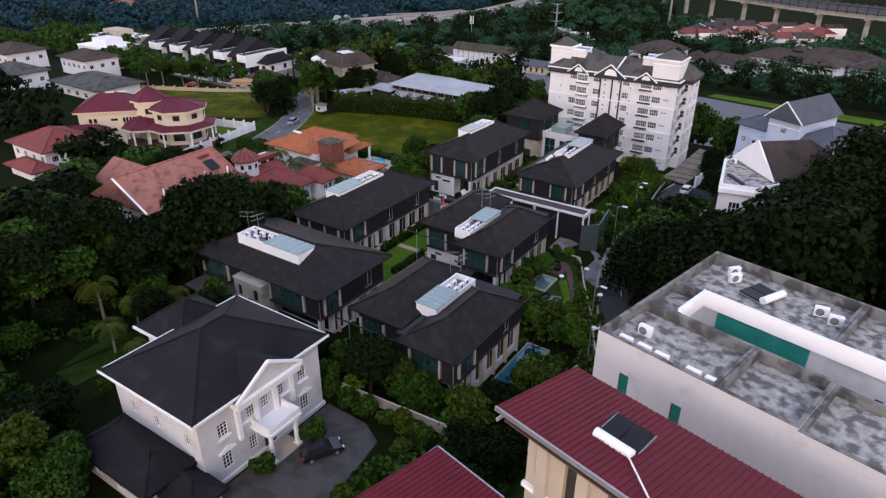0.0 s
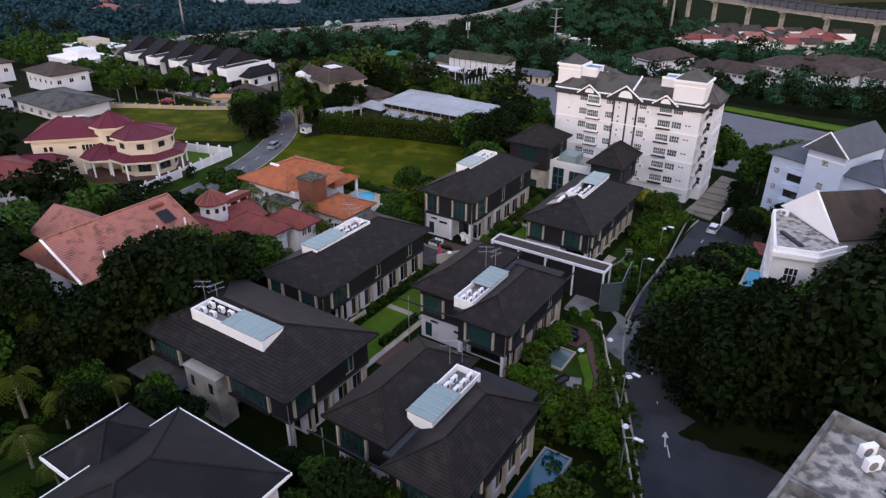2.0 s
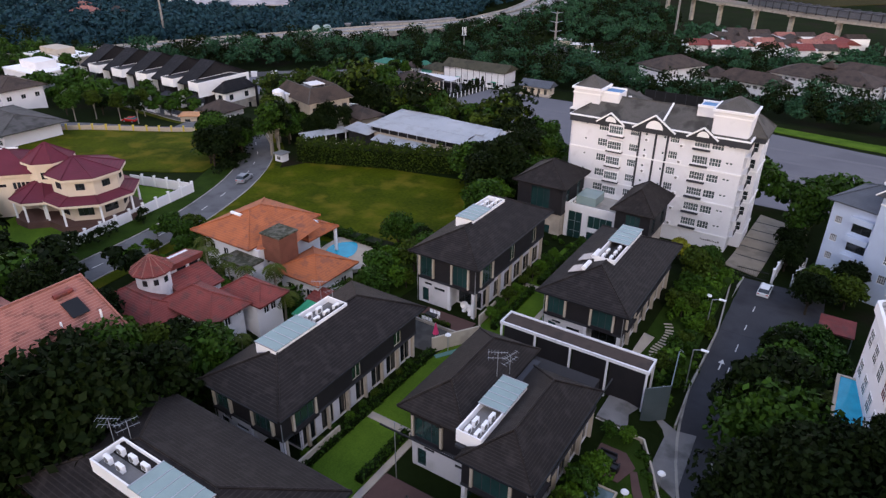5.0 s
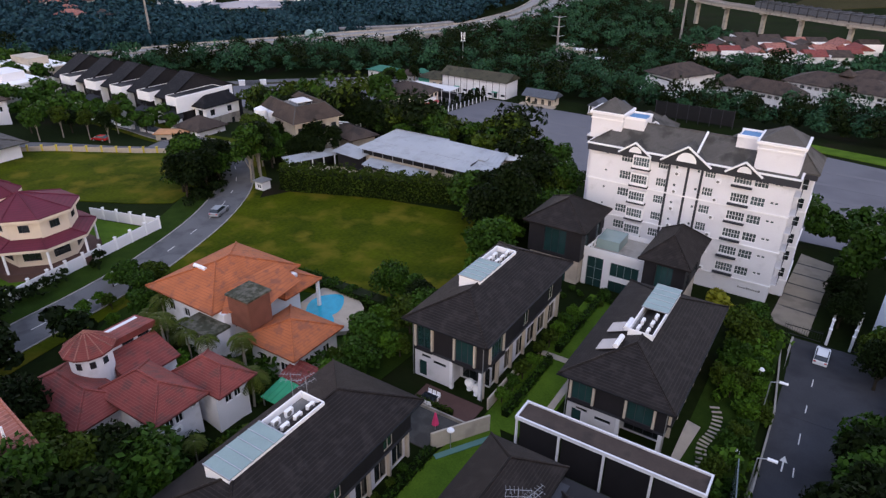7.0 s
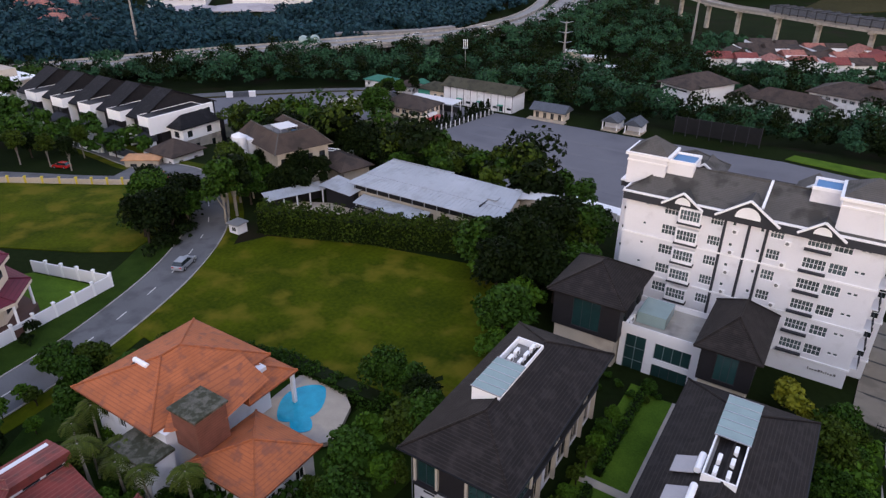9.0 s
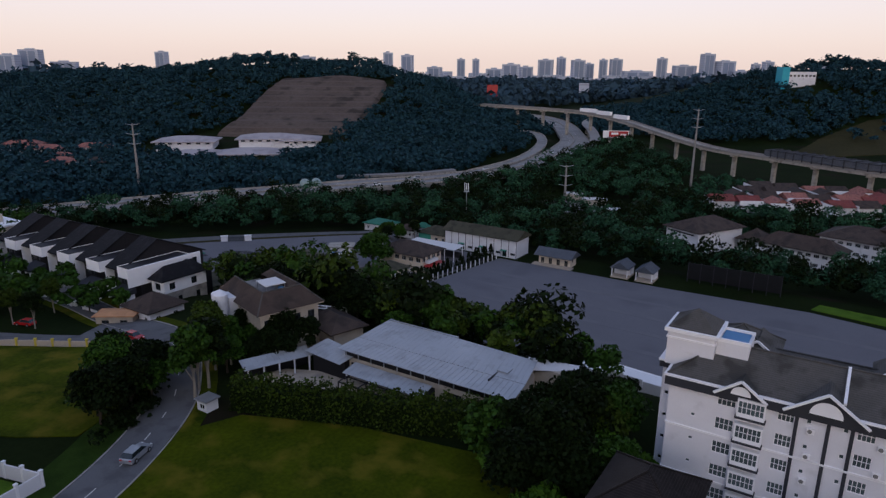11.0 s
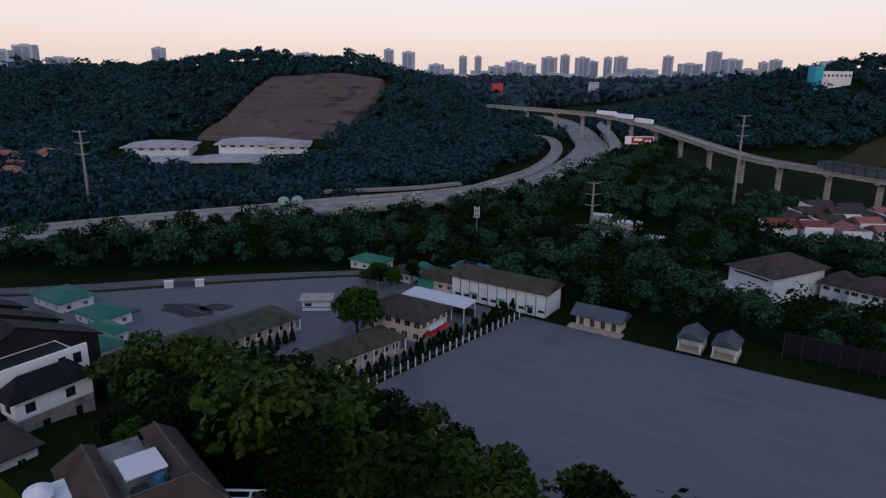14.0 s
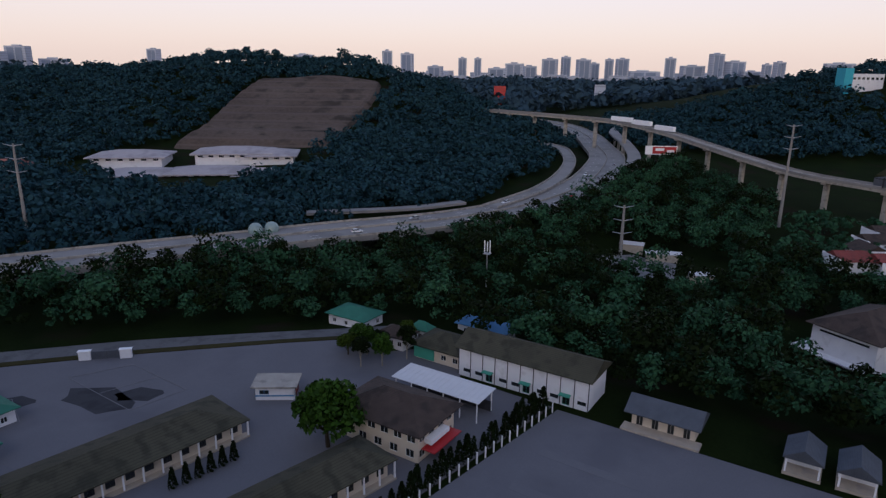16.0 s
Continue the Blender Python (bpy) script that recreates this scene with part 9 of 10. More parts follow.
for x, y, k in ((-48.6, 46.2, 0.6), (-44.8, 46.4, 0.56), (-41.2, 46.8, 0.6), (-37.6, 46.8, 0.66), (-34.2, 46.8, 0.66), (-30.4, 47.6, 0.62)):
    tree("broad", x, y, k)
grove(("small",), ((-37.0, 72.5), (-34.8, 71.0), (-31.5, 70.5), (-36.6, 75.6), (-29.0, 70.0), (-26.4, 71.5), (-36.4, 82.9), (-37.2, 77.6), (-35.4, 74.4), (-34.4, 73.0), (-32.6, 72.2), (-30.2, 72.6), (-27.6, 73.4), (-24.4, 68.5), (-27.2, 68.6), (-36.9, 80.2), (-33.6, 72.0)), 0.95)
grove(("small",), ((-30.6, 82.6), (-29.0, 79.4), (-27.6, 76.4), (-29.8, 81.0), (-32.4, 87.0), (-33.4, 89.2), (-35.6, 90.4), (-37.4, 90.0), (-25.2, 73.6), (-24.6, 76.6), (-26.8, 80.4), (-28.0, 83.0)), 0.5)
grove(("small",), scatter(28, [(-36.6, 98.6), (-33.6, 98.6), (-33.4, 118), (-36.6, 118)], 2.2), 0.75)
grove(("small",), scatter(281, [(-39.2, 118), (-34.6, 118), (-35.4, 136), (-39.2, 136)], 2.0), 0.76)
grove(("small", "broad"), ((-38.0, 136), (-37.0, 139), (-39.5, 133.5), (-38.6, 130.5)), 0.62)
grove(("small",), [(-62.55, 69.5 + 2.3 * k) for k in range(9)], 0.34)
grove(("small",), [(-59.4, 103 + 2.6 * k) for k in range(9)], 0.6)
grove(("dark", "tall"), scatter(29, [(-29.2, 146), (-26.0, 146), (-25.0, 172), (-28.6, 172)], 3.4), 0.6)
tree("tall", -26.5, 158, 1.25, 0)
grove(("broad", "dark"), scatter(30, [(-24, 129), (-19, 130), (-17, 143), (-22, 144)], 4.5), 0.7)
grove(("bright", "broad", "broad", "dark"), scatter(31, [(-91, 148), (-77, 131), (-71, 150), (-78, 170), (-89, 157)], 4.8), 1.05)
grove(("dark", "broad", "tall"), ((-143.5, 149.0), (-139.0, 151.0), (-135.5, 154.0), (-141.5, 146.5), (-133.0, 158.0)), 0.78)
grove(("dark", "broad"), scatter(331, [(-170, 172), (-158, 168), (-150, 174), (-138, 176), (-132, 172), (-124, 172), (-120, 178), (-150, 184), (-172, 184)], 5.2), 0.95)
grove(("broad", "tall", "broad"), ((-207, 150.5), (-202, 156), (-223, 155.5), (-207.5, 135.5), (-206.5, 129), (-202, 139.5), (-213, 141), (-216, 132), (-196, 141), (-228, 148)), 0.72)
tree("bright", -79, 132, 0.8)
tree("bright", -76.5, 127, 0.7)
grove(("broad", "small"), scatter(32, [(-79, 96), (-73.5, 96), (-74, 124), (-77, 124), (-80, 110)], 4.4), 0.7)
grove(("broad", "dark"), ((-83.6, 114.2), (-80.6, 115.0), (-77.8, 113.0)), 0.62)
grove(("broad", "bright", "small"), ((-76.5, 98.0), (-78.6, 101.5), (-75.6, 102.8), (-77.4, 94.6), (-80.4, 98.0), (-79.2, 105.5), (-74.8, 94.0)), 0.72)
grove(("small", "palm", "small"), ((-90.0, 86.5), (-93.2, 85.2), (-86.6, 87.4), (-84.0, 89.6), (-97.0, 86.2), (-82.4, 86.4), (-88.0, 90.4), (-100.5, 87.0), (-103.6, 92.6), (-107.0, 95.0)), 0.85)
grove(("small", "broad"), ((-112.5, 88.5), (-115.0, 93.5), (-116.5, 98.0), (-114.0, 84.0), (-110.0, 92.0), (-113.0, 101.5), (-110.5, 97.5)), 0.6)
tree("yellow", -43.5, 140.5, 1.0)
tree("yellow", -42, 137.8, 0.75)
grove(("broad", "dark"), scatter(33, [(-160, 134), (-143, 124), (-139.5, 121), (-144, 134), (-150, 140)], 5.0), 0.9)
grove(("tall",), ((-147.5, 147.5), (-144.0, 146.0), (-141.5, 142.5), (-151.0, 150.0), (-140.0, 139.5)), 0.95)
grove(("tall",), ((-138.5, 137.5), (-139.5, 141.0)), 1.05)
grove(("broad", "dark"), ((-146.5, 156.5), (-143.0, 158.0), (-139.5, 157.5), (-143.0, 154.0), (-138.5, 154.5), (-146.5, 153.0)), 0.82)
hedge("tall_hedge", [(-131, 139.5), (-118, 144.0), (-104, 149.5), (-92, 155.0)], 3.6, 4.6, 260, 0.3, LEAF_OLIVE, "tall overgrown hedge between meadow and depot")
hedge("low_hedge", [(-111, 108.5), (-98, 112.5), (-80, 112.0)], 2.2, 1.8, 170, 0.24, LEAF, "dark hedge along the meadow")
grove(("small", "palm", "small"), scatter(35, [(-79.6, 76), (-76.6, 76), (-76.2, 86), (-79.0, 86)], 2.4), 0.62)
grove(("small", "palm", "small"), scatter(351, [(-106, 86.5), (-84, 85.5), (-83.6, 91), (-106, 92)], 3.0), 0.66)
grove(("palm",), ((-101, 90), (-99, 91.5), (-97, 89.5), (-95, 88), (-92, 88.5), (-104, 91), (-106, 90)), 0.75)
for x, y, k in ((-79.5, 45.5, 0.95), (-77.0, 41.5, 1.05), (-82.5, 42.0, 1.1), (-75.0, 38.5, 0.9), (-79.5, 36.5, 1.1), (-73.0, 43.5, 0.8), (-71.5, 33.0, 0.9), (-84.5, 36.0, 1.1)):
    tree("palm", x, y, k, (2 if k > 1.4 else 0))
tree("palm", -17.5, 106, 1.1, 2)
grove(("small", "broad"), scatter(36, [(-124, 96), (-118, 96), (-112, 106), (-108, 106), (-112, 92), (-122, 84)], 4.0), 0.6)
woods("trees", 237, scatter(37, [(-225, 136), (-200, 146), (-188, 158), (-196, 164), (-230, 160), (-262, 160), (-262, 132)], 7.5), 3.4, 5.1, 380, 0.62, LEAF, "street trees among white houses", 2.0)
woods("trees", 238, scatter(38, [(-260, 100), (-205, 92), (-170, 84), (-165, 64), (-230, 64), (-290, 90)], 8.0), 3.9, 5.8, 380, 0.62, LEAF_DARK, "dark trees round houses at the western edge", 2.0)
woods("trees", 239, scatter(39, [(-300, 120), (-265, 165), (-300, 210), (-340, 190), (-350, 130)], 8.0), 3.9, 5.8, 380, 0.62, LEAF, "trees below the western houses", 2.0)
tree("broad", -191.5, 249.6, 1.5, 0)
grove(("broad", "tall"), scatter(40, [(-222, 287), (-214, 291), (-207, 296), (-198, 286), (-208, 274)], 5.5), 0.75)
woods("trees", 241, scatter(41, [(-60, 170), (-34, 173), (-20, 176), (0, 182), (10, 200), (-60, 201), (-74, 186)], 6.5), 3.9, 5.8, 380, 0.62, LEAF, "trees on the bank behind the apartment block", 2.0)
grove(("small", "ball"), scatter(42, [(-66, 127), (-55, 128), (-55, 132), (-66, 132)], 2.6), 0.6)
for x, y in ((-42.2, 41.4), (-39.4, 41.0), (-36.8, 40.7), (-34.5, 40.8), (-32.1, 40.8), (-29.4, 40.4), (-29.7, 37.8), (-30.1, 35.3), (-30.4, 32.8), (-30.8, 30.2)):
    tree("ball", x, y, 1.4, None, None, "clipped shrubs along the drive")
for x, y in ((-39.9, 28.7), (-39.1, 34.6)):
    tree("ball", x, y, 1.5, 1, None, "clipped shrubs along the drive")
garden_wall("drive_wall", [(-44.0, 42.3), (-28.6, 43.4), (-26.6, 41.6)], 1.2, BEIGE, "low beige wall behind clipped shrubs", 4.0, BEIGE, 0.0)
# trees south and west of the white villa
grove(("broad", "dark", "broad", "tall"), scatter(50, [(-72, 8), (-50, 2), (-50, 17), (-56, 20), (-58, 26), (-66, 22), (-76, 22)], 4.6), 0.72)
grove(("dark", "broad"), ((-80, 31), (-76, 42), (-82, 38), (-72.5, 39.5), (-79, 26)), 0.6)
grove(("small", "palm"), scatter(51, [(-62, 24), (-60, 32), (-62, 40), (-56, 44), (-64, 46), (-66, 30)], 3.6), 0.6)
grove(("broad", "small", "dark"), scatter(52, [(-42, 46.5), (-27, 47.5), (-24, 56), (-26, 57), (-30, 49), (-46, 48)], 3.4), 0.66)
grove(("broad", "dark"), scatter(53, [(-26, 30), (-20, 33), (-20, 46), (-25, 44)], 4.0), 0.7)
draped("villa_lawn", [(-75, 27), (-68, 26), (-67, 33), (-73, 38), (-78, 36)], SHADE_LAWN, "shaded lawn beside the white villa", "grass", 0.1)

grove(("broad", "dark", "broad", "tall"), ((-83, 30), (-86, 25), (-81, 22), (-77, 18), (-88, 33), (-84, 16), (-72, 18), (-90, 20), (-80, 44), (-85, 42)), 1.0)
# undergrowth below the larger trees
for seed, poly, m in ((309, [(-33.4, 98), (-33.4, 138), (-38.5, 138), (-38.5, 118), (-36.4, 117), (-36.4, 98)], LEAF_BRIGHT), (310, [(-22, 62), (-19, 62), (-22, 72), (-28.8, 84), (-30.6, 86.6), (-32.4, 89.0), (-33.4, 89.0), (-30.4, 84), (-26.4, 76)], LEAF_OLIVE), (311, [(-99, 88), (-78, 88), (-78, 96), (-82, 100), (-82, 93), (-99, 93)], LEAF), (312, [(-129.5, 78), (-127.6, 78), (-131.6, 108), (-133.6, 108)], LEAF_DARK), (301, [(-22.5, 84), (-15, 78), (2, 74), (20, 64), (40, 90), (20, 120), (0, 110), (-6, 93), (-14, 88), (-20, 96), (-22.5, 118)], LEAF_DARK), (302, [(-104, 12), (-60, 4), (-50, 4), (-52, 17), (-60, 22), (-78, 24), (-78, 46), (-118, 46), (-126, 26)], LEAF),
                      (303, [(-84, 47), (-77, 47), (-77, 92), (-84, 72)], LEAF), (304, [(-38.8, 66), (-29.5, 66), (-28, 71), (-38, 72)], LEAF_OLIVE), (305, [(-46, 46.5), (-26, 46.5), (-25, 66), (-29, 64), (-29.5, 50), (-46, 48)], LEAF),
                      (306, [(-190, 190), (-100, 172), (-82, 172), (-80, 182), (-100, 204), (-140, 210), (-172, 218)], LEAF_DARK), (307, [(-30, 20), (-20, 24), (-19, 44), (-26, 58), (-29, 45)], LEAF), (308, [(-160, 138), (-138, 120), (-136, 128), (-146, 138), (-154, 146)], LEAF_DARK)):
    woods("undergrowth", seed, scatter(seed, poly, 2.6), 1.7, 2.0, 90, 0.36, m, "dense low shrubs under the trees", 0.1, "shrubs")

# ---- vehicles ----
def car(x, y, turn, paint, label, s=1.0, z=None):
    """A hatchback: bevelled lower body, glasshouse, four wheels, lamps."""
    ob = thing("car", x, y, (ground(x, y) + 0.1) if z is None else z, label, "car", "", turn)
    bm = bmesh.new()
    side = [(-2.1, 0.32), (-2.05, 0.78), (-1.9, 0.92), (0.85, 0.92), (1.9, 0.74), (2.1, 0.55), (2.1, 0.3)]
    l = [bm.verts.new((px * s, -0.86 * s, pz * s)) for px, pz in side]
    r = [bm.verts.new((px * s, 0.86 * s, pz * s)) for px, pz in side]
    bm.faces.new(l)
    bm.faces.new(r[::-1])
    for i in range(len(side)):
        j = (i + 1) % len(side)
        bm.faces.new((l[j], l[i], r[i], r[j]))
    bmesh.ops.recalc_face_normals(bm, faces=bm.faces[:])
    part("body", bm, paint, ob)
    bm = bmesh.new()
    low = [(-1.95, -0.8), (1.0, -0.8), (1.0, 0.8), (-1.95, 0.8)]
    high = [(-1.5, -0.62), (0.25, -0.62), (0.25, 0.62), (-1.5, 0.62)]
    a = [bm.verts.new((px * s, py * s, 0.92 * s)) for px, py in low]
    b = [bm.verts.new((px * s, py * s, 1.42 * s)) for px, py in high]
    for i in range(4):
        j = (i + 1) % 4
        bm.faces.new((a[i], a[j], b[j], b[i]))
    part("glasshouse", bm, GLASS, ob)
    part("roof", boxes((-1.52 * s, -0.64 * s, 1.41 * s, 0.27 * s, 0.64 * s, 1.46 * s)), paint, ob)
    for wx in (-1.3, 1.3):
        for wy in (-0.84, 0.84):
            bm = bmesh.new()
            tube(bm, (wx * s, (wy - 0.1) * s, 0.32 * s), (wx * s, (wy + 0.1) * s, 0.32 * s), 0.32 * s, None, 14)
            w = part("wheel", bm, RUBBER, ob)
            bm = bmesh.new()
            k = 0.11 if wy > 0 else -0.11
            tube(bm, (wx * s, (wy + k * 0.8) * s, 0.32 * s), (wx * s, (wy + k) * s, 0.32 * s), 0.19 * s, None, 10)
            part("rim", bm, STEEL, w)
    for y0 in (-0.78, 0.48):
        part("headlight", boxes((2.02 * s, y0 * s, 0.55 * s, 2.12 * s, (y0 + 0.3) * s, 0.68 * s)), BRIGHT, ob)
        part("tail_light", boxes((-2.12 * s, y0 * s, 0.66 * s, -2.02 * s, (y0 + 0.3) * s, 0.82 * s)), RED_PAINT, ob)
    return ob


car(-28.8, 136.4, 88, CAR_WHITE, "white hatchback parked before a gate")
car(-36.9, 33.8, 62, CAR_BLACK, "black hatchback parked on the villa drive", 1.0, 3.84)
car(-131.2, 122.6, 112, CAR_SILVER, "silver people carrier on the curving road", 1.1)
car(-171.0, 147.8, 4, CAR_RED, "red car turning at the bend of the road")
car(-240.0, 206.0, 20, CAR_WHITE, "white car parked beside a green-roofed hut", 1.0, -15.6)
car(-22.0, 147.0, 90, CAR_BLACK, "dark car in a gated yard")
car(-20.0, 150.0, 90, CAR_SILVER, "silver car in a gated yard")
for i, o, flip, paint, label in ((47, 6.4, 0, CAR_WHITE, "white car driving on the expressway"), (52, -6.6, 180, CAR_SILVER, "silver car driving on the expressway"), (55, 10.2, 0, CAR_BLACK, "dark car driving on the expressway"),
                                 (62, -10.4, 180, CAR_WHITE, "white car in the outer expressway lane"), (68, 6.4, 0, CAR_RED, "red car driving on the expressway"), (80, -6.6, 180, CAR_WHITE, "white car on the expressway bend"), (88, 6.4, 0, CAR_SILVER, "silver car on the expressway bend")):
    a, b = hw_line[i], hw_line[i + 1]
    way = math.atan2(b[1] - a[1], b[0] - a[0])
    car(a[0] + o * math.sin(way), a[1] - o * math.cos(way), math.degrees(way) + flip, paint, label, 1.05, a[2] + 0.02)
car(-200.0, 141.0, 200, CAR_RED, "dark red car at the far kerb")


# ---- street lamps, road marks, walls of the lane ----
def street_lamp(x, y, turn, h=6.5):
    ob = thing("street_lamp", x, y, ground(x, y), "white cobra-head street lamp at the kerb", "street lamp", "street lamps of the lane", turn)
    bm = bmesh.new()
    tube(bm, (0, 0, -0.5), (0, 0, h), 0.09, 0.06, 8)
    tube(bm, (0, 0, h), (0.9, 0, h + 0.35), 0.05, None, 6)
    part("pole", bm, STEEL, ob)
    part("lamp_head", boxes((0.8, -0.16, h + 0.28, 1.7, 0.16, h + 0.42)), BRIGHT, ob)
    return ob


def globe_lamp(x, y):
    ob = thing("garden_lamp", x, y, ground(x, y), "garden lamp with a white disc shade", "garden lamp", "garden lamps of the compound")
    bm = bmesh.new()
    tube(bm, (0, 0, -0.3), (0, 0, 2.6), 0.05, None, 6)
    part("post", bm, STEEL, ob)
    bm = bmesh.new()
    tube(bm, (0, 0, 2.6), (0, 0, 2.78), 0.42, 0.25, 14)
    part("shade", bm, BRIGHT, ob)


for x, y, t in ((-25.5, 76, -10), (-32.8, 104, 0), (-33.6, 117, 0), (-22, 66, 0)):
    street_lamp(x, y, t)
for x, y in ((-26.2, 80.6), (-30.9, 86.8), (-34.5, 100), (-34.8, 108), (-35, 116), (-35, 124), (-23.6, 72), (-33.2, 82.5), (-60.5, 93.5), (-27, 56)):
    globe_lamp(x, y)
lane_wall = [(-18.8, 62), (-22.6, 70), (-26.4, 77.7), (-30.5, 84.9), (-31.9, 87.8), (-34.1, 91.8), (-39.8, 92.2)]
garden_wall("lane_wall", lane_wall, 1.5, BEIGE, "low rendered wall between compound and lane", 4.0, BEIGE, 0.0)
garden_wall("lane_wall", [(-32.0, 96.8), (-32.4, 105), (-32.4, 120), (-34.0, 138)], 0.7, CONCRETE, "low pale wall at the edge of the lane", 4.0, CONCRETE, 0.0)
bm = bmesh.new()
for i in range(2, len(east_line) - 4, 2):
    ribbon(bm, [east_line[i], east_line[i].lerp(east_line[i + 1], 0.55)], -0.06, 0.06, 0.125, on_ground, 0.02)
structure("lane_marks", bm, MARK, "dashed white centre line on the lane", "road marking")
bm = bmesh.new()
for i in range(2, len(west_line) - 4, 2):
    ribbon(bm, [west_line[i], west_line[i].lerp(west_line[i + 1], 0.6)], -0.07, 0.07, 0.125, on_ground, 0.02)
structure("road_marks", bm, MARK, "dashed white centre line on the curving road", "road marking")


def arrow(x, y, turn):
    bm = bmesh.new()
    for pts in (((-0.08, 0), (0.08, 0), (0.08, 1.6), (-0.08, 1.6)), ((-0.4, 1.6), (0.4, 1.6), (0.0, 2.6))):
        prism(bm, pts, 0, 0.02)
    ob = tagged(part("road_arrow", bm, MARK, None), "white painted arrow on the lane", "road marking", "painted arrows", "structure")
    ob.matrix_basis = pose(x, y, ground(x, y) + 0.145, 0, 0, turn)


arrow(-30.3, 111.0, 0)
arrow(-19.5, 74.0, 15)
arrow(-16.0, 78.5, 100)
bm = bmesh.new()
for row in (224, 234, 246, 258, 270):
    # broad, almost worn-off bands of old paint
    ribbon(bm, [Vector((x, row - 0.025 * (x + 160))) for x in range(-158, 20, 12)], -1.1, 1.1, 0.17, lambda x, y, p: -16.0, 0.02)
structure("parade_marks", bm, material("worn_pale_asphalt", (0.162, 0.157, 0.169), 0.9, var=0.2, scale=0.12, fine=4, bump=0.1, stain=(0.146, 0.142, 0.156), stain_at=0.5, stain_scale=0.12, spec=0.12), "faded pale lines on the parade ground", "road marking")
bm = bmesh.new()
for a, b in (((-257.9, 237.7), (-233.7, 236.9)), ((-257.9, 237.7), (-252.3, 249.7)), ((-252.3, 249.7), (-231.8, 248.9)), ((-233.7, 236.9), (-231.8, 248.9)), ((-245.5, 237.3), (-242.0, 249.3)), ((-270, 214), (-258, 226)), ((-258, 226), (-246, 222))):
    ribbon(bm, [Vector(a), Vector(b)], -0.08, 0.08, 0.15, lambda x, y, p: -15.95, 0.02)
structure("court_marks", bm, FADED_MARK, "worn ball-court lines on the yard", "road marking")
for x, y, a, b, t in ((-243, 236, 9, 4.5, 10), (-238, 242, 5, 3, 40), (-256, 226, 4, 2.2, 30)):
    bm = bmesh.new()
    prism(bm, [(a * math.cos(k * math.tau / 11) * (1 + 0.2 * math.sin(3 * k)), b * math.sin(k * math.tau / 11) * (1 + 0.2 * math.cos(2 * k))) for k in range(11)], 0, 0.02)
    ob = tagged(part("asphalt_patch", bm, LANE, None), "dark damp repair patch in the asphalt yard", "road patch", "", "structure")
    ob.matrix_basis = pose(x, y, -15.87, 0, 0, t)

# ---- villa gardens ----
draped("garden_lawn", [(-61.5, 66), (-55.5, 66), (-55.5, 96), (-57.5, 99), (-57.5, 132), (-59.8, 132), (-60, 100), (-61.5, 92)], LAWN, "strip of mown lawn between villas", "grass", 0.08, flat=1.5)
draped("garden_lawn", [(-57.49, 99), (-53.5, 99), (-53.5, 131), (-57.49, 131)], LAWN, "strip of mown lawn between villas", "grass", 0.085, flat=1.5)
draped("garden_path", [(-61.4, 78), (-55.6, 78), (-55.6, 79), (-61.4, 79)], PALE_PAVING, "pale stepping path across the lawn", "path", 0.14, flat=1.5)
draped("garden_path", [(-55.4, 64), (-54.6, 64), (-54.6, 96), (-55.4, 96)], PALE_PAVING, "pale path along a villa", "path", 0.14, flat=1.5)
draped("garden_path", [(-60, 114), (-53.6, 114), (-53.6, 115), (-60, 115)], PALE_PAVING, "pale stepping path across the lawn", "path", 0.14, flat=1.5)
draped("garden_path", [(-54.6, 99), (-53.8, 99), (-53.8, 131), (-54.6, 131)], PALE_PAVING, "pale path along a villa", "path", 0.15, flat=1.5)
draped("patio", [(-54.5, 66.8), (-46, 66.8), (-46, 72.5), (-54.5, 72.5)], TERRACOTTA, "dark red tiled patio", "patio", 0.12, flat=1.5)
draped("patio", [(-68.6, 97.6), (-60.7, 97.6), (-60.7, 101), (-68.6, 101)], TERRACOTTA, "dark red tiled patio", "patio", 0.12, flat=1.5)
draped("patio", [(-68.4, 91.9), (-62.6, 91.9), (-59.4, 97.2), (-68.4, 97.2)], DRIVE, "dark tiled patio beside a long wall", "patio", 0.12, flat=1.5)
garden_wall("planter_wall", [(-68.4, 97.4), (-61.0, 97.4)], 0.45, CONCRETE, "low pale planter wall between two patios", 7, CONCRETE, 0.0)
hedge("planter_shrubs", [(-68.0, 97.9), (-63.0, 97.9)], 0.5, 0.7, 70, 0.2, LEAF_OLIVE, "row of small shrubs in a planter", 1.6)
draped("water_channel", [(-61.5, 91.7), (-57.9, 97.4), (-57.3, 97.0), (-60.9, 91.3)], material("pale_teal_glass", (0.10, 0.22, 0.20), 0.1, var=0.1, bump=0.0, spec=0.5), "narrow pale teal channel beside a garden wall", "water channel", 0.16, flat=1.5)
for ex, ey in ((-62.6, 102.6), (-63.8, 103.0)):
    eg = thing("basket_chair", ex, ey, 1.5, "white egg-shaped wicker basket chair on a porch", "chair", "white basket chairs")
    bm = bmesh.new()
    bmesh.ops.create_uvsphere(bm, u_segments=14, v_segments=10, radius=0.62)
    bmesh.ops.delete(bm, geom=[v for v in bm.verts if v.co.y < -0.3], context="VERTS")
    bmesh.ops.translate(bm, verts=bm.verts[:], vec=(0, 0, 0.95))
    sh = part("shell", bm, BRIGHT, eg)
    md = sh.modifiers.new("thickness", "SOLIDIFY")
    md.thickness = 0.05
    bm = bmesh.new()
    tube(bm, (0, 0, 0), (0, 0, 0.4), 0.34, 0.28, 12)
    part("base", bm, BRIGHT, eg)
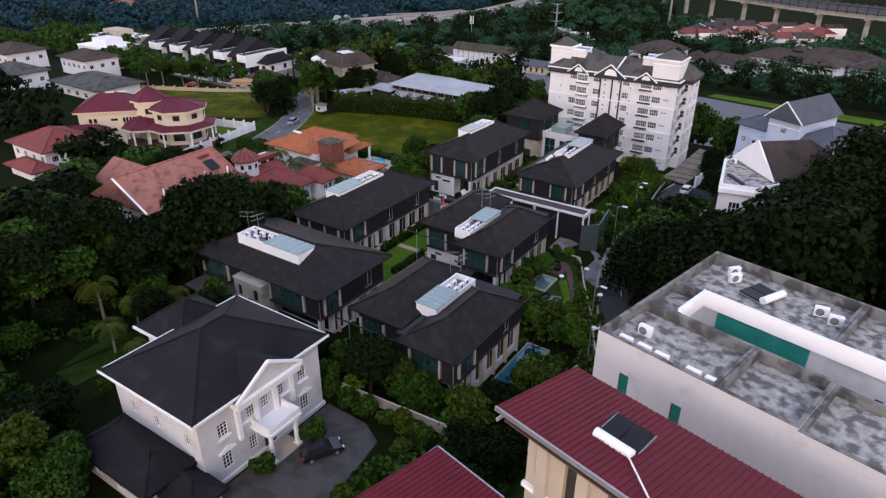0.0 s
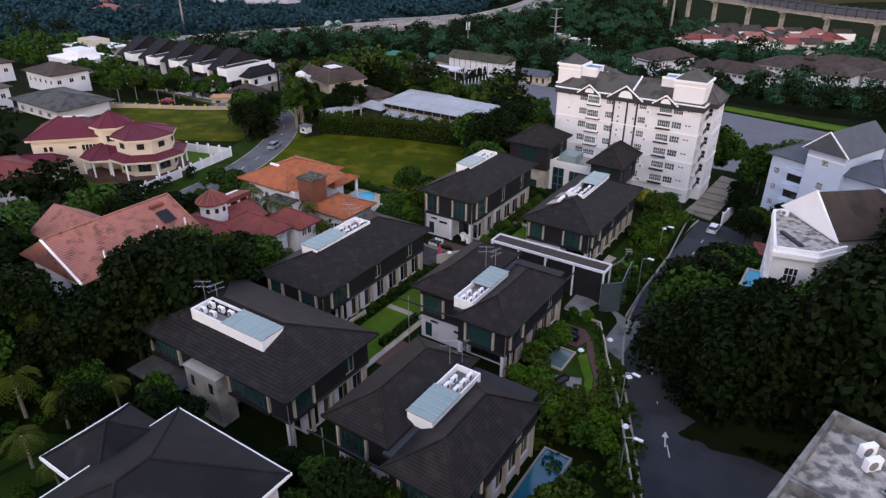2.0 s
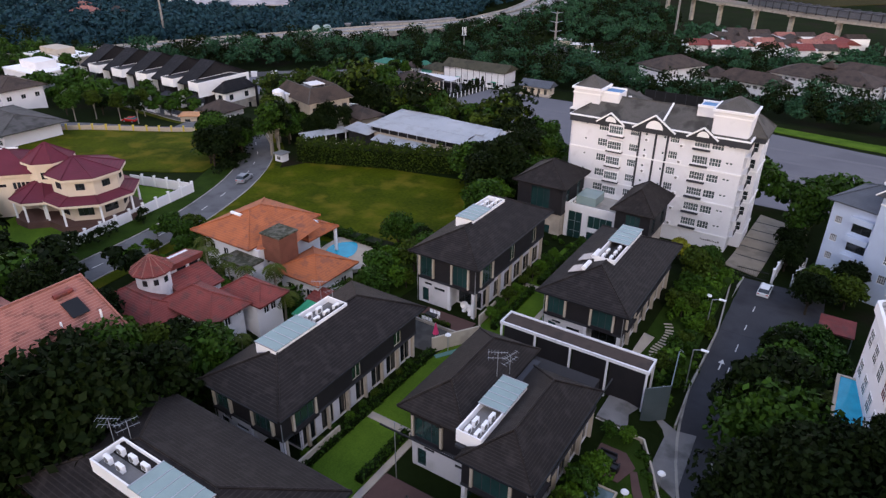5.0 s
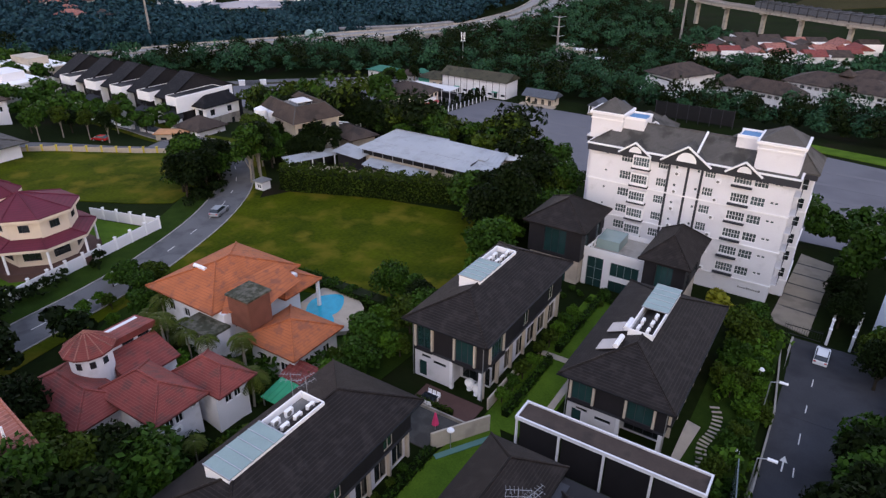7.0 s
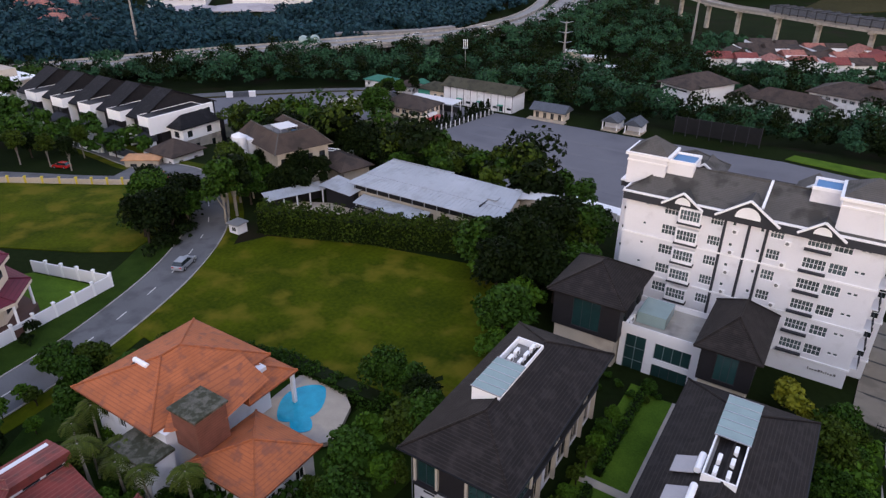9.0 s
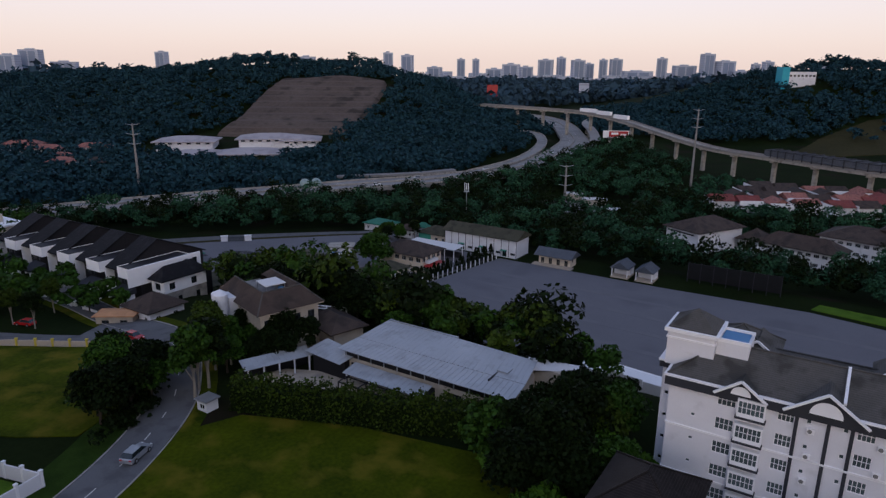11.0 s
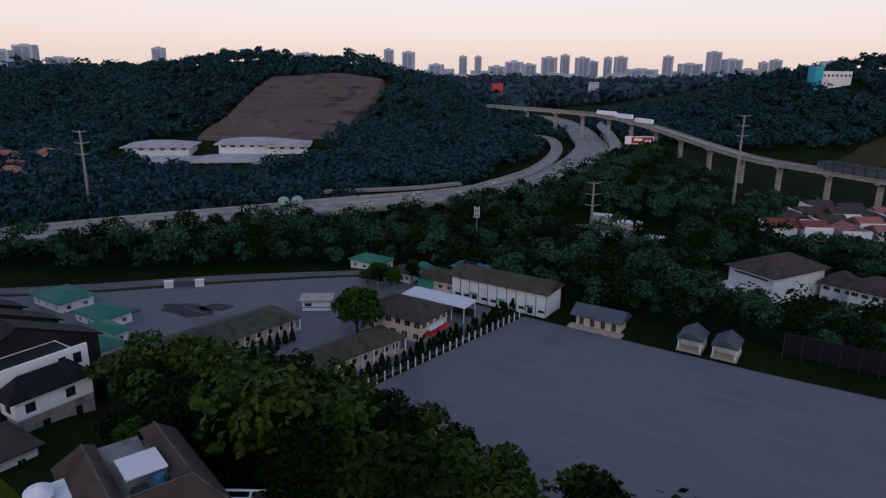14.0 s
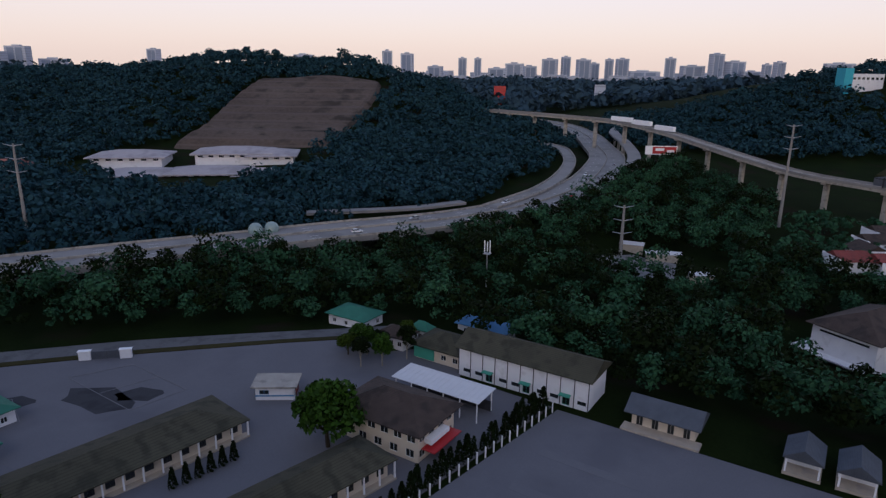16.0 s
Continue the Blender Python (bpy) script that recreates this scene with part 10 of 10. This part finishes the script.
for line in ([(-61.9, 67), (-61.9, 92)], [(-56.0, 70), (-56.0, 78)], [(-56.0, 80), (-56.0, 95)], [(-58.0, 101), (-58.0, 113.4)], [(-58.0, 115.6), (-58.0, 131)]):
    hedge("clipped_hedge", line, 0.9, 1.0, 60, 0.22, LEAF, "low clipped hedge along the lawn", 1.5)
garden_wall("garden_wall", [(-62.2, 92.3), (-58.4, 98.2)], 2.2, BEIGE, "beige garden wall beside the lawn", 7, BEIGE, 0.0)
garden_wall("garden_wall", [(-61.9, 66.8), (-61.9, 74)], 1.6, BEIGE, "beige garden wall below a porch", 7, BEIGE, 0.0)
garden_wall("garden_wall", [(-60.2, 101), (-60.2, 109)], 1.6, BEIGE, "beige garden wall below a porch", 7, BEIGE, 0.0)
lp = thing("lap_pool", -28.4, 58.0, 1.5, "narrow lap pool with dark turquoise water", "pool")
part("basin", boxes((-1.6, -7.2, -0.4, -1.35, 7.2, 0.25), (1.35, -7.2, -0.4, 1.6, 7.2, 0.25), (-1.35, -7.2, -0.4, 1.35, -6.95, 0.25), (-1.35, 6.95, -0.4, 1.35, 7.2, 0.25)), GREY_PAVING, lp)
part("water", boxes((-1.34, -6.94, -0.3, 1.34, 6.94, 0.12)), POOL_DARK, lp)
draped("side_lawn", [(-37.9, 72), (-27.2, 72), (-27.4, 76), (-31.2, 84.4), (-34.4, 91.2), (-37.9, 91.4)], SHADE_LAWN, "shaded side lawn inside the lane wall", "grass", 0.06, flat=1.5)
draped("side_lawn", [(-33.6, 82.4), (-30.9, 78.4), (-29.6, 74.5), (-28.6, 74.5), (-30.2, 79.4), (-32.8, 83.6)], LAWN, "narrow strip of bright lawn beside a pool", "grass", 0.09, flat=1.5)
draped("garden_path", [(-33.9, 86.4), (-32.8, 83.8), (-30.1, 79.5), (-28.5, 74.5), (-27.7, 74.5), (-29.4, 80.0), (-32.2, 84.6), (-33.2, 86.6)], TERRACOTTA, "brown brick path along a garden wall", "path", 0.12, flat=1.5)
draped("patio", [(-37.8, 84.2), (-34.4, 84.2), (-33.5, 87.0), (-35.0, 88.6), (-37.8, 88.6)], TERRACOTTA, "brown paved patio beside a villa", "patio", 0.13, flat=1.5)
draped("garden_deck", [(-34.2, 77.0), (-31.2, 78.2), (-29.9, 74.6), (-33.2, 73.4)], GREY_PAVING, "grey deck at the end of a garden pool", "deck", 0.3, flat=1.5)
sp = thing("garden_pool", -35.4, 80.6, 1.5, "small pale plunge pool beside a villa", "pool")
# Water coloured pale grey-blue, the mirrored sky put into its base.
part("water", boxes((-1.4, -2.1, -0.3, 1.3, 2.0, 0.2)), material("sky_pale_water", (0.10, 0.155, 0.17), 0.04, var=0.15, bump=0.02, spec=0.6), sp)
part("coping", boxes((-1.6, -2.3, -0.3, 1.5, -2.1, 0.34), (-1.6, 2.0, -0.3, 1.5, 2.2, 0.34), (-1.6, -2.1, -0.3, -1.4, 2.0, 0.34), (1.3, -2.1, -0.3, 1.5, 2.0, 0.34)), PALE_PAVING, sp)


def patio_seat(x, y, turn, z, wide, label):
    """A low wicker seat with arms and cushions."""
    ob = thing("patio_sofa" if wide > 1 else "patio_armchair", x, y, z, label, "sofa" if wide > 1 else "chair", "dark wicker patio seats", turn)
    h = wide / 2
    part("base", boxes((-h, -0.38, 0.0, h, 0.38, 0.28)), BLACK_STEEL, ob)
    part("cushion", boxes((-h + 0.1, -0.36, 0.28, h - 0.1, 0.24, 0.42)), DARK_GREY, ob)
    part("backrest", boxes((-h, 0.24, 0.28, h, 0.38, 0.8)), BLACK_STEEL, ob)
    for k in (-1, 1):
        part("armrest", boxes((k * h - 0.06, -0.38, 0.28, k * h + 0.06, 0.24, 0.6)), BLACK_STEEL, ob)


patio_seat(-36.4, 86.8, 0, 1.64, 1.8, "dark wicker sofa on a brown patio")
patio_seat(-37.1, 85.4, 90, 1.64, 0.8, "dark wicker armchair on a brown patio")
patio_seat(-35.2, 85.6, -90, 1.64, 0.8, "dark wicker armchair on a brown patio")
patio_seat(-33.0, 76.2, 70, 1.8, 1.8, "dark wicker sofa on a grey deck")
patio_seat(-32.0, 75.0, 160, 1.8, 0.8, "dark wicker armchair on a grey deck")
ct = thing("coffee_table", -36.2, 85.6, 1.64, "low dark table between patio seats", "table")
part("tabletop", boxes((-0.45, -0.35, 0.34, 0.45, 0.35, 0.39)), GLASS, ct)
for x in (-0.4, 0.4):
    for y in (-0.3, 0.3):
        part("leg", boxes((x - 0.03, y - 0.03, 0, x + 0.03, y + 0.03, 0.34)), BLACK_STEEL, ct)
# stepping slabs in the planted garden beside the lane
draped("side_lawn", [(-40.2, 103.2), (-33.4, 103.2), (-33.6, 136), (-40.2, 136)], SHADE_LAWN, "shaded planted ground beside the lane", "grass", 0.06, flat=1.5)
draped("patio", [(-40.45, 103.6), (-39.7, 103.6), (-38.9, 111.4), (-40.45, 111.8)], PALE_PAVING, "pale paved strip along a villa", "patio", 0.12, flat=1.5)
sw = thing("stepping_path", -38.0, 110.0, 1.5, "winding path of pale stepping slabs in a lawn", "path", kind="structure")
slab = mesh_of("stepping_slab", boxes((-0.55, -0.14, -0.1, 0.55, 0.14, 0.13)), PALE_PAVING)
slab_way = spline([(-37.2, 103.8), (-37.7, 106.6), (-38.1, 108.7), (-37.6, 111.3), (-37.7, 114.2), (-38.7, 116.4)], 0.62)
for a, b in zip(slab_way, slab_way[1:]):
    shared("stepping_slab", slab, sw, pose(a[0] + 38.0, a[1] - 110.0, 0, 0, 0, math.degrees(math.atan2(b[1] - a[1], b[0] - a[0])) - 90))
gc = thing("canopy", -80.4, 89.0, 1.2, "green sheet canopy behind a villa", "canopy")
ribbed_slope(gc, "sheet", (-1.8, -1.7, 1.7), (1.8, -1.7, 1.7), (1.8, 1.7, 2.3), (-1.8, 1.7, 2.3), TEAL_SHEET, 0.6)
for x in (-1.6, 1.6):
    for y in (-1.5, 1.5):
        part("post", boxes((x - 0.06, y - 0.06, -0.6, x + 0.06, y + 0.06, 1.8 if y < 0 else 2.2)), STEEL, gc)
rc = thing("canopy", -80.2, 92.4, 1.2, "dark red sheet roof beside the orange house", "canopy")
ribbed_slope(rc, "sheet", (-2.8, -1.5, 2.0), (2.8, -1.5, 2.0), (2.8, 1.5, 2.8), (-2.8, 1.5, 2.8), RED_TILE, 0.6)
for x in (-2.6, 2.6):
    for y in (-1.3, 1.3):
        part("post", boxes((x - 0.08, y - 0.08, -0.6, x + 0.08, y + 0.08, 2.0 if y < 0 else 2.7)), STEEL, rc)
um = thing("garden_umbrella", -63.4, 95.0, 1.5, "furled bright pink garden umbrella", "umbrella")
bm = bmesh.new()
tube(bm, (0, 0, 0), (0, 0, 2.6), 0.04, None, 6)
part("pole", bm, STEEL, um)
bm = bmesh.new()
tube(bm, (0, 0, 0.9), (0, 0, 2.5), 0.42, 0.08, 10)
part("canopy", bm, PINK, um)
dt = thing("garden_table", -66.5, 98.5, 1.65, "white garden dining table on a red patio", "table")
part("tabletop", boxes((-0.9, -0.5, 0.68, 0.9, 0.5, 0.75)), GLASS, dt)
for x in (-0.8, 0.8):
    for y in (-0.42, 0.42):
        part("leg", boxes((x - 0.04, y - 0.04, 0, x + 0.04, y + 0.04, 0.68)), BRIGHT, dt)
def garden_chair(x, y, turn):
    ob = thing("garden_chair", x, y, 1.65, "white garden chair at a table", "chair", "chairs round the garden table", turn)
    part("seat", boxes((-0.24, -0.24, 0.40, 0.24, 0.24, 0.45)), BRIGHT, ob)
    part("backrest", boxes((-0.24, 0.20, 0.45, 0.24, 0.25, 0.9)), BRIGHT, ob)
    for a in (-0.2, 0.2):
        for b in (-0.2, 0.2):
            part("leg", boxes((a - 0.025, b - 0.025, 0, a + 0.025, b + 0.025, 0.4)), BRIGHT, ob)
for i in range(3):
    garden_chair(-67.1 + 0.6 * i, 99.3, 0)
    garden_chair(-67.1 + 0.6 * i, 97.7, 180)
# gates by the forecourt
for x0, x1, lab in ((-34.0, -29.2, "dark iron sliding gate before a pale drive"), (-25.5, -20.5, "dark iron gate before a yard")):
    gt = thing("gate", (x0 + x1) / 2, 142.0, ground(-30, 142), lab, "gate")
    h = (x1 - x0) / 2
    part("gate_frame", boxes((-h, -0.05, 1.5, h, 0.05, 1.6), (-h, -0.05, 0.1, h, 0.05, 0.2)), BLACK_STEEL, gt)
    for i in range(16):
        k = -h + 2 * h * i / 15
        part("gate_bar", boxes((k - 0.02, -0.02, 0.1, k + 0.02, 0.02, 1.9)), BLACK_STEEL, gt)
garden_wall("boundary_wall", [(-28.5, 142), (-26.8, 176)], 2.2, WHITE, "white boundary wall beside a pale drive", 4, BRIGHT)
garden_wall("boundary_wall", [(-25.6, 142), (-24.6, 152)], 2.0, WHITE, "white wall with ball-capped piers", 2.5, BRIGHT)

garden_wall("street_wall", [(-203, 117.5), (-194, 126.5), (-183, 135), (-172, 142.2), (-166, 144.6)], 1.2, PALE_PAVING, "low pale wall with yellow-capped piers along the street", 3.4, YELLOW_PAINT, 0.4)

# ---- white canopy below the apartment block ----
cn = thing("canopy", -87.0, 202.0, ground(-87.0, 202.0), "long white metal canopy at the edge of the yard", "canopy", turn=-6)
top = -8.0 - ground(-87.0, 202.0)
hip_roof(cn, -10.2, -3.4, 10.2, 3.4, top, 1.3, BRIGHT, "x", (1, 1), thick=0.15, caps=False)
for x in (-9.6, -4.8, 0.0, 4.8, 9.6):
    for y in (-3.0, 3.0):
        part("post", boxes((x - 0.1, y - 0.1, -2.0, x + 0.1, y + 0.1, top)), STEEL, cn)
